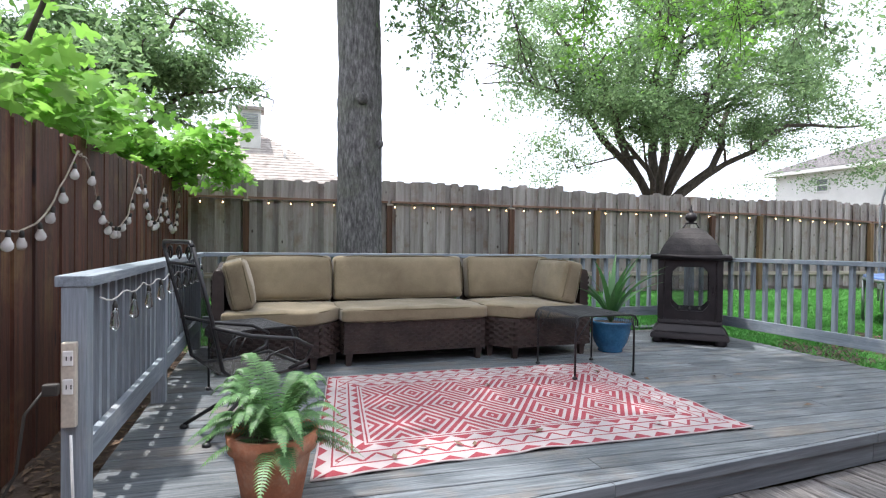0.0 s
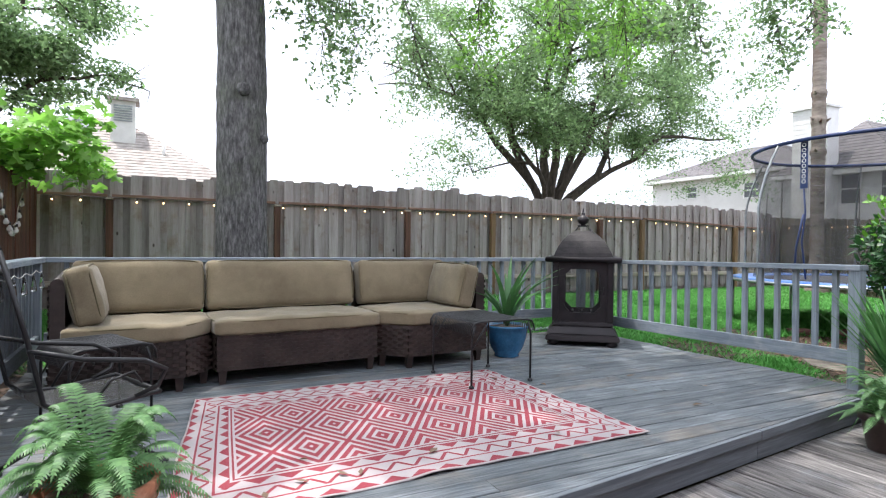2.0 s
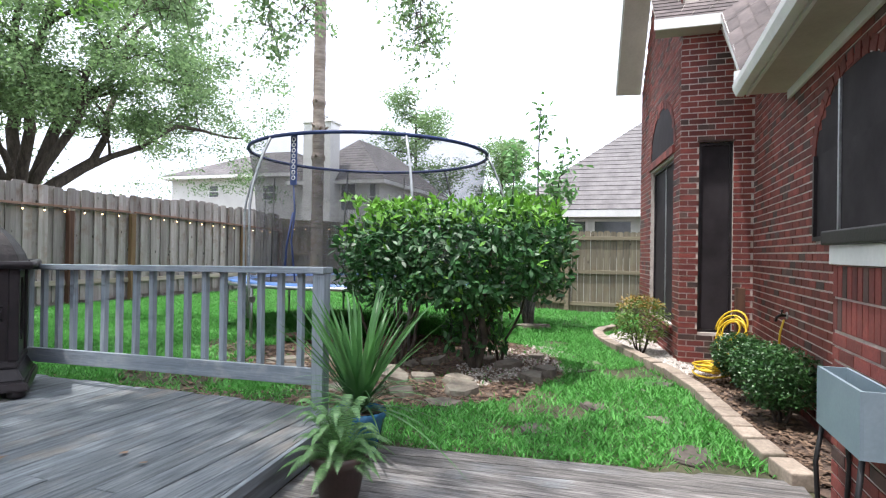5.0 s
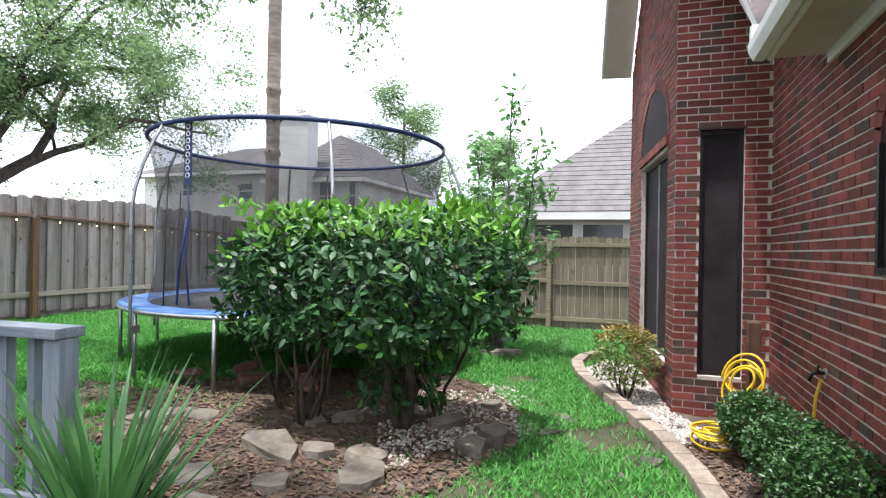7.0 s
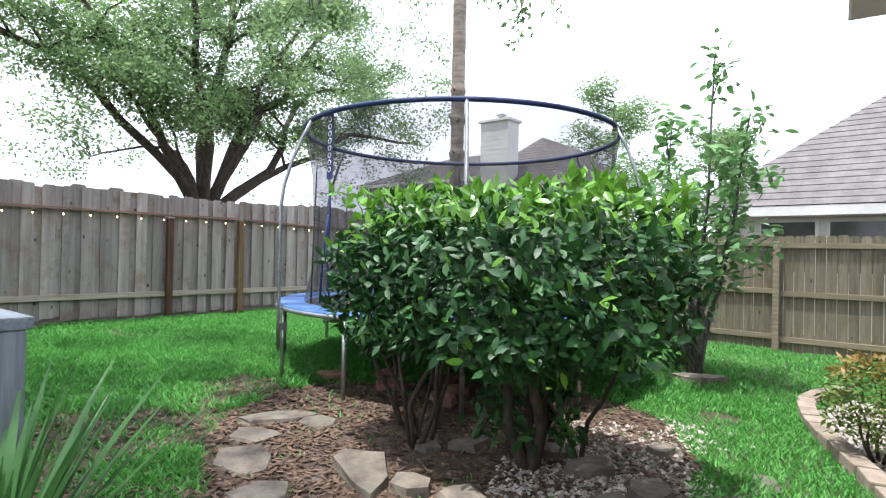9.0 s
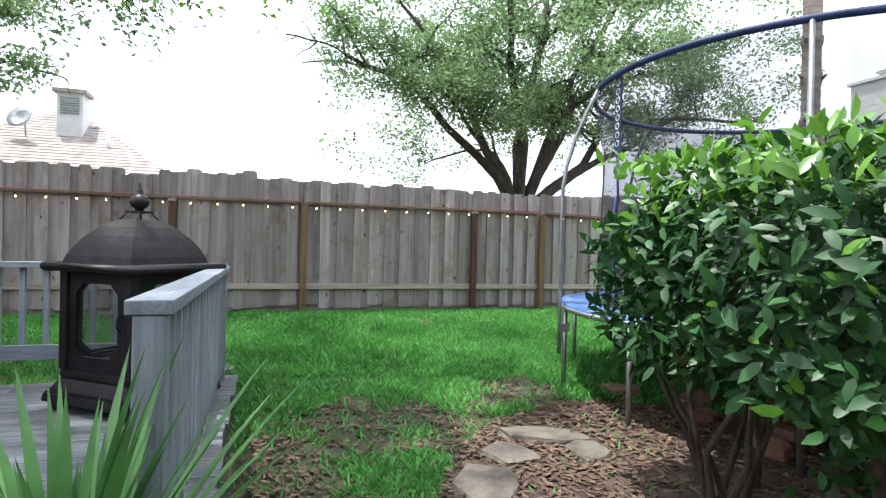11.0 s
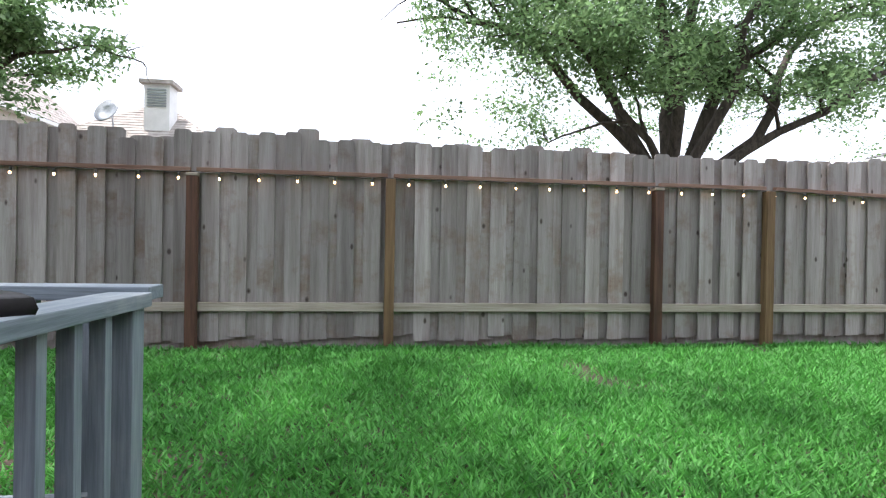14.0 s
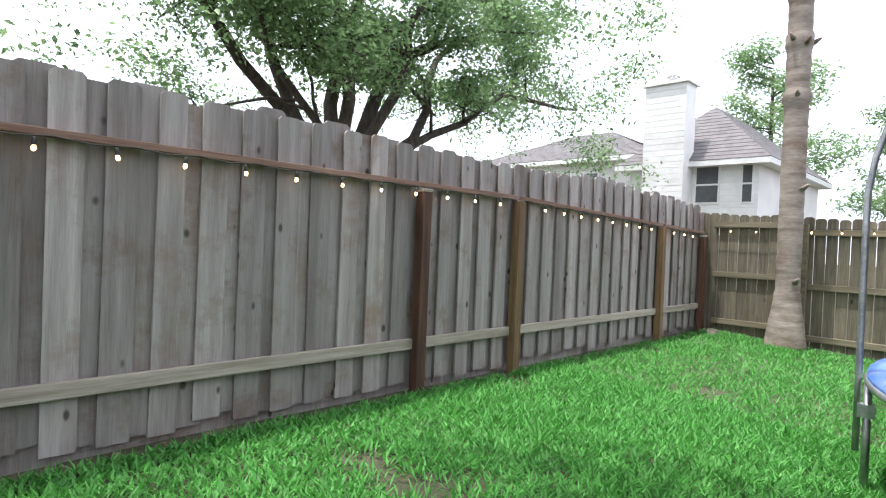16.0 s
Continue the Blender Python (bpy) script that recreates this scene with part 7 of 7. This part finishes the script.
def hose():
    g = thing("garden_hose", "coiled yellow garden hose hanging by the brick wall", "hose", (9.35, -1.55, -0.02))
    rg = random.Random(6)
    pts = []
    for i in range(150):
        t = i * 0.24
        r = 0.15 + 0.05 * math.sin(t * 0.37 + 1) + 0.02 * math.sin(t * 0.9)
        pts.append((r * math.cos(t) * 0.6 + 0.03 * math.sin(t * 0.21), -0.05 + r * math.cos(t + 0.3) * 0.75, 0.46 + r * 1.0 * math.sin(t) + 0.05 * math.sin(t * 0.27)))
    part("hung_coil", tube(BM(), pts, 0.011, 6), M["yellow"], g)
    pts = []
    for i in range(170):
        t = i * 0.22
        r = 0.17 + 0.06 * math.sin(t * 0.41) + 0.02 * math.sin(t * 0.83)
        pts.append((-0.30 + 0.05 * math.sin(t * 0.17) + r * math.cos(t) * 1.1, 0.18 + r * math.sin(t) * 0.8, 0.035 + 0.0007 * i + 0.012 * math.sin(t * 1.7)))
    part("ground_coil", tube(BM(), pts, 0.011, 6), M["yellow"], g)
    part("hose_tail", tube(BM(), [(-0.98, -0.36, 0.72), (-0.98, -0.33, 0.60), (-0.95, -0.32, 0.35), (-0.90, -0.30, 0.12), (-0.70, -0.15, 0.06), (-0.40, 0.05, 0.05)], 0.011, 6), M["yellow"], g)
    return g


hose()
hp = thing("hose_post", "dark weathered wooden hose post", "post", (9.55, -1.72, -0.05))
part("post", box(BM(), -0.05, 0.05, -0.05, 0.05, 0, 0.98, bevel=0.008), M["post_dark"], hp)
part("hose_peg", tube(BM(), [(-0.20, 0.10, 0.66), (-0.04, 0.02, 0.66)], 0.015, 6), M["black_metal"], hp)
tap = thing("garden_tap", "brass garden tap on the brick wall", "tap", (8.37, -1.94, 0.74))
part("flange", lathe(BM(), [(0.035, 0), (0.035, 0.012)], sides=14), M["steel"], tap, m=pose(0, 0.0, 0, -90, 0, 0))
part("spout", tube(BM(), [(0, 0.0, 0), (0, 0.07, 0.0), (0, 0.09, -0.02), (0, 0.10, -0.06)], 0.013, 8), M["bronze"], tap)
part("handle", tube(BM(), [(-0.03, 0.05, 0.045), (0.03, 0.05, 0.045)], 0.008, 6), M["bronze"], tap)
part("stem", tube(BM(), [(0, 0.05, 0.0), (0, 0.05, 0.045)], 0.008, 6), M["bronze"], tap)

pb = thing("planter_box", "blue-grey trough planter on black iron legs", "planter", (5.17, -1.482, LOW))
for a, b, c, d in ((-0.28, 0.28, -0.066, -0.052), (-0.28, 0.28, 0.052, 0.066), (-0.28, -0.265, -0.052, 0.052), (0.265, 0.28, -0.052, 0.052)):
    part("trough_side", box(BM(), a, b, c, d, 0.53, 0.80), M["planter"], pb)
part("trough_base", box(BM(), -0.265, 0.265, -0.052, 0.052, 0.53, 0.55), M["planter"], pb)
for sx in (-1, 1):
    for sy in (-1, 1):
        part("leg", tube(BM(), [(sx * 0.25, sy * 0.045, 0.55), (sx * 0.27, sy * 0.07, 0.34), (sx * 0.27, sy * 0.05, 0.0)], 0.012, 8), M["black_metal"], pb)

# ---- string lights ----


def fence_lights():
    g = thing("string_lights", "string of small lit bulbs along the fence rail", "string lights")
    cord, x = [], -0.8
    while x < 15.5:
        cord.append((x, FENCE_Y - 0.012, 1.935 + fall(x) + (0.012 if len(cord) % 2 else -0.004)))
        x += 0.18
    part("cord", tube(BM(), cord, 0.004, 5), M["cable"], g)
    sock = mesh_of("socket", lathe(BM(), [(0.009, -0.035), (0.011, -0.03), (0.011, 0.0), (0.006, 0.006)], sides=8), M["cable"])
    bl = mesh_of("bulb", lathe(BM(), [(0.002, -0.064), (0.009, -0.059), (0.012, -0.049), (0.008, -0.034)], sides=10), M["bulb"])
    x = -0.7
    while x < 15.4:
        s = piece("socket", sock, g, pose(x, FENCE_Y - 0.018, 1.925 + fall(x), rng.uniform(-8, 8), rng.uniform(-8, 8), 0))
        piece("bulb", bl, s, Matrix.Identity(4))
        x += 0.36
    y = 8.3
    while y > 6.2:
        s = piece("socket", sock, g, pose(FENCE_X - 0.10, y, 1.90, 0, rng.uniform(-8, 8), 0))
        piece("bulb", bl, s, Matrix.Identity(4))
        y -= 0.36
    part("cord", tube(BM(), [(FENCE_X - 0.09, 8.55, 1.93), (FENCE_X - 0.09, 7.3, 1.905), (FENCE_X - 0.09, 6.1, 1.91)], 0.004, 5), M["cable"], g)


fence_lights()
M["bulb_garland"] = glass("garland_bulb_glass", (0.88, 0.86, 0.83), 0.10, 0.5)


def garland():
    """Unlit glass bulbs on a cord that swags along the stained fence."""
    g = thing("bulb_garland", "unlit clear glass bulb garland draped along the stained fence", "string lights")
    X = -0.865
    hooks = [(1.05, 1.85), (3.10, 1.88), (3.30, 1.86), (5.0, 1.92), (5.15, 1.92), (6.4, 1.9), (7.6, 1.88)]
    sags = [0.55, 0.0, 0.52, 0.0, 0.45, 0.45]
    sock = mesh_of("socket", lathe(BM(), [(0.013, -0.03), (0.014, -0.02), (0.012, 0.0), (0.005, 0.008)], sides=8), M["cable"])
    bl = mesh_of("bulb", lathe(BM(), [(0.004, -0.105), (0.022, -0.097), (0.030, -0.080), (0.028, -0.062), (0.016, -0.042), (0.012, -0.030)], sides=14), M["bulb_garland"])
    rg = random.Random(17)
    for (y0, z0), (y1, z1), sag in zip(hooks, hooks[1:], sags):
        pts = []
        for i in range(21):
            t = i / 20
            pts.append((X + 0.01 * math.sin(i), y0 + (y1 - y0) * t, z0 + (z1 - z0) * t - sag * 4 * t * (1 - t) + 0.01 * rg.uniform(-1, 1)))
        part("cord", tube(BM(), pts, 0.006, 5), M["rail_pale"], g)
        for i in range(1, 20, 2) if y1 - y0 > 0.4 else ():
            s = piece("socket", sock, g, pose(pts[i][0] + 0.02, pts[i][1], pts[i][2], rg.uniform(-18, 18), rg.uniform(0, 22), 0))
            piece("bulb", bl, s, Matrix.Identity(4))


garland()


def rail_lights():
    g = thing("rail_lights", "hanging clear bulbs on a white wire along the deck railing", "string lights")
    sock = mesh_of("socket", lathe(BM(), [(0.011, -0.03), (0.012, -0.02), (0.006, 0.0)], sides=8), M["cable"])
    bl = mesh_of("bulb", lathe(BM(), [(0.006, -0.13), (0.020, -0.12), (0.022, -0.10), (0.014, -0.055), (0.011, -0.03)], sides=12), M["bulb_glass"])
    pts = []
    for i in range(40):
        y = 1.22 + i * 0.09
        pts.append((-0.235, y, 1.05 - 0.03 * abs(math.sin(i * 0.7))))
    part("wire", tube(BM(), pts, 0.004, 5), M["white"], g)
    for i in range(2, 40, 4):
        s = piece("socket", sock, g, pose(pts[i][0] + 0.012, pts[i][1], pts[i][2] - 0.005))
        piece("bulb", bl, s, Matrix.Identity(4))


rail_lights()
# outlet box on the end post, with plug and cords
ob = thing("power_outlet", "ivory outdoor double socket on the railing post with plugged cords", "socket", (-0.30, 1.112, 0.03))
part("box", box(BM(), -0.034, 0.018, -0.035, -0.0, 0.53, 0.86, bevel=0.006), M["outlet"], ob)
for z in (0.80, 0.69):
    pl = part("outlet_face", box(BM(), -0.026, 0.010, -0.041, -0.035, z - 0.03, z + 0.03, bevel=0.004), M["white"], ob)
    for dx in (-0.012, 0.004):
        part("slot", box(BM(), dx - 0.002, dx + 0.002, -0.0425, -0.041, z - 0.008, z + 0.008), M["cable"], pl)
part("plug", box(BM(), -0.085, -0.03, -0.075, -0.042, 0.665, 0.71, bevel=0.008), M["cable"], ob)
part("cord", tube(BM(), [(-0.08, -0.06, 0.685), (-0.14, -0.07, 0.60), (-0.17, -0.06, 0.38), (-0.22, -0.05, 0.28), (-0.30, -0.04, 0.20)], 0.006, 6), M["cable"], ob)
part("cord", tube(BM(), [(0.0, -0.03, 0.50), (0.01, -0.035, 0.25), (-0.02, -0.03, 0.05), (-0.06, -0.03, -0.05)], 0.006, 6), M["white"], ob)

# ---- neighbouring houses ----


def siding_wall(parent, name, x0, x1, y0, y1, z0, z1, mat="siding"):
    return part(name, box(BM(), x0, x1, y0, y1, z0, z1), M[mat], parent)


def far_window(parent, x, y0, y1, z0, z1):
    """A window on a wall that faces -x."""
    w = part("window", box(BM(), x - 0.03, x - 0.01, y0, y1, z0, z1), M["pane"], parent)
    for a, b, c, d in ((y0 - 0.06, y0, z0 - 0.06, z1 + 0.06), (y1, y1 + 0.06, z0 - 0.06, z1 + 0.06), (y0, y1, z1, z1 + 0.06), (y0, y1, z0 - 0.06, z0)):
        part("window_frame", box(BM(), x - 0.05, x - 0.002, a, b, c, d), M["white"], w)
    part("window_bar", box(BM(), x - 0.045, x - 0.03, y0, y1, (z0 + z1) / 2 - 0.03, (z0 + z1) / 2 + 0.03), M["white"], w)


def hip_roof(parent, x0, x1, y0, y1, z, h, mat, ov=0.45):
    """A hipped roof over a rectangle with its long ridge along the longer side."""
    X0, X1, Y0, Y1 = x0 - ov, x1 + ov, y0 - ov, y1 + ov
    if X1 - X0 > Y1 - Y0:
        k = (Y1 - Y0) / 2
        r = [(X0 + k, (Y0 + Y1) / 2, z + h), (X1 - k, (Y0 + Y1) / 2, z + h)]
    else:
        k = (X1 - X0) / 2
        r = [((X0 + X1) / 2, Y0 + k, z + h), ((X0 + X1) / 2, Y1 - k, z + h)]
    c = [(X0, Y0, z), (X1, Y0, z), (X1, Y1, z), (X0, Y1, z)]
    if X1 - X0 > Y1 - Y0:
        planes = [(c[0], c[1], r[1], r[0]), (c[2], c[3], r[0], r[1]), (c[1], c[2], r[1], r[1]), (c[3], c[0], r[0], r[0])]
    else:
        planes = [(c[1], c[2], r[1], r[0]), (c[3], c[0], r[0], r[1]), (c[0], c[1], r[0], r[0]), (c[2], c[3], r[1], r[1])]
    for a, b, cc, d in planes:
        vs, fs = [], []
        a, b, cc, d = map(Vector, (a, b, cc, d))
        n = (b - a).cross(d - a).normalized()
        n = -n if n.z < 0 else n
        rows = int((d - a).length / 0.28)
        for q in range(rows):
            t0, t1 = q / rows, (q + 1) / rows
            i = len(vs)
            vs += [tuple(a.lerp(d, t0) + n * 0.014), tuple(b.lerp(cc, t0) + n * 0.014), tuple(b.lerp(cc, t1)), tuple(a.lerp(d, t1))]
            fs.append((i, i + 1, i + 2, i + 3))
            if q:
                fs.append((i - 1, i - 2, i + 1, i))
        soup("roof_slope", vs, fs, mat, parent)
    part("fascia", box(BM(), X0, X1, Y0, Y1, z - 0.2, z - 0.01), M["white"], parent)


def house_white():
    g = thing("white_house", "two-storey white house with brown hip roof and chimney", "house", (0, 0, 0))
    siding_wall(g, "wall", 27.4, 36, 11.2, 15.8, -0.3, 4.7)
    siding_wall(g, "wall", 28.6, 36, 15.8, 25.0, -0.3, 5.3)
    for k in range(22):
        part("siding_board", box(BM(), 27.385, 27.40, 11.2, 15.8, 0.1 + k * 0.215, 0.1 + k * 0.215 + 0.2), M["white"], g)
    hip_roof(g, 27.4, 36, 11.2, 15.8, 4.75, 2.5, M["shingle_brown_i"])
    hip_roof(g, 28.6, 36, 15.6, 25.0, 5.4, 1.9, M["shingle_brown_i"])
    ch = siding_wall(g, "chimney", 26.5, 27.38, 13.4, 14.9, -0.3, 7.5, "white")
    for k in range(34):
        part("chimney_board", box(BM(), 26.485, 26.5, 13.4, 14.9, 0.2 + k * 0.215, 0.2 + k * 0.215 + 0.2), M["white"], ch)
    part("chimney_cap", box(BM(), 26.4, 27.5, 13.3, 15.0, 7.5, 7.6), M["white"], ch)
    part("flue", lathe(BM(), [(0.15, 7.6), (0.15, 7.85), (0.25, 7.87), (0.02, 8.0)], (27.0, 14.1, 0), 12), M["steel"], ch)
    far_window(g, 27.4, 12.5, 13.25, 3.3, 4.55)
    far_window(g, 27.4, 11.4, 11.7, 3.3, 4.55)
    far_window(g, 28.6, 17.9, 18.7, 4.0, 4.75)
    far_window(g, 28.6, 21.7, 22.3, 4.2, 4.8)


def house_right():
    g = thing("neighbour_house", "single-storey house with dark brown hip roof and white trim", "house", (0, 0, 0))
    siding_wall(g, "wall", 18.6, 30, -14.0, 2.4, -0.3, 2.40, "white")
    hip_roof(g, 18.6, 30, -14.0, 2.4, 2.5, 5.2, M["shingle_brown_i"], 0.6)
    for k in range(4):
        far_window(g, 18.6, 1.7 - 1.2 * k - 0.95, 1.7 - 1.2 * k, 1.2, 2.2)


def house_back():
    g = thing("roof_house", "house with pale hip roof, cupola and dish behind the fence", "house", (0, 0, 0))
    siding_wall(g, "wall", -5.6, 3.6, 20.5, 29, -0.3, 2.8, "beige")
    hip_roof(g, -5.6, 3.6, 20.5, 29, 2.9, 3.2, M["shingle_pale_i"])
    cu = part("cupola", box(BM(), -0.85, -0.05, 23.0, 23.8, 4.6, 6.45), M["white"], g)
    for k in range(7):
        part("louvre", box(BM(), -0.75, -0.15, 22.96, 23.0, 5.7 + k * 0.09, 5.75 + k * 0.09), M["steel"], cu)
    part("cupola_roof", box(BM(), -0.98, 0.08, 22.87, 23.93, 6.45, 6.58), M["shingle_pale_i"], cu)
    dsh = part("dish", lathe(BM(), [(0.02, 0.0), (0.25, 0.04), (0.42, 0.13), (0.43, 0.14), (0.25, 0.06), (0.02, 0.02)], sides=20), M["steel"], g, m=pose(-1.75, 22.6, 5.35, 65, 0, -20))
    part("dish_arm", tube(BM(), [(-1.7, 22.9, 4.5), (-1.72, 22.75, 5.3)], 0.03, 6), M["steel"], g)
    part("vent", tube(BM(), [(0.9, 22.4, 4.2), (0.9, 22.4, 5.0)], 0.06, 8), M["white"], g)


def house_far(at, w, d, h, label):
    g = thing("distant_house", label, "house", at)
    part("wall", box(BM(), -w / 2, w / 2, -d / 2, d / 2, -0.5, h), M["beige"], g)
    hip_roof(g, -w / 2, w / 2, -d / 2, d / 2, h, h * 0.75, M["shingle_pale_i"])


house_white()
house_right()
house_back()
house_far((-14.2, 34.0, 0), 9.0, 8.0, 7.2, "beige two-storey house beyond the fence corner")
house_far((22.0, 44.0, 0), 14.0, 9.0, 3.0, "distant house with pale brown roof")
house_far((38.0, 46.0, 0), 14.0, 9.0, 3.2, "distant house with pale brown roof")
house_far((9.0, 48.0, 0), 12.0, 9.0, 2.8, "distant house with pale brown roof")

# a few fallen leaves on deck and rug
rg = random.Random(99)
for k in range(26):
    x, y = rg.uniform(0.3, 5.4), rg.uniform(1.35, 3.4)
    if k % 3 == 0:
        x, y = rg.uniform(0.2, 5.0), rg.uniform(1.3, 1.9)
    on_rug = 0.75 < x < 3.35 and 1.36 < y < 3.4
    V, F = [], []
    chip(V, F, 0, 0, 0, rg)
    lf = soup("fallen_leaf", V, F, M["dry"])
    lf.matrix_basis = pose(x, y, DECK + (0.012 if on_rug else 0.0))
    tagged(lf, "small dry brown leaf fallen on the deck", "leaf", "fallen leaves on the deck")
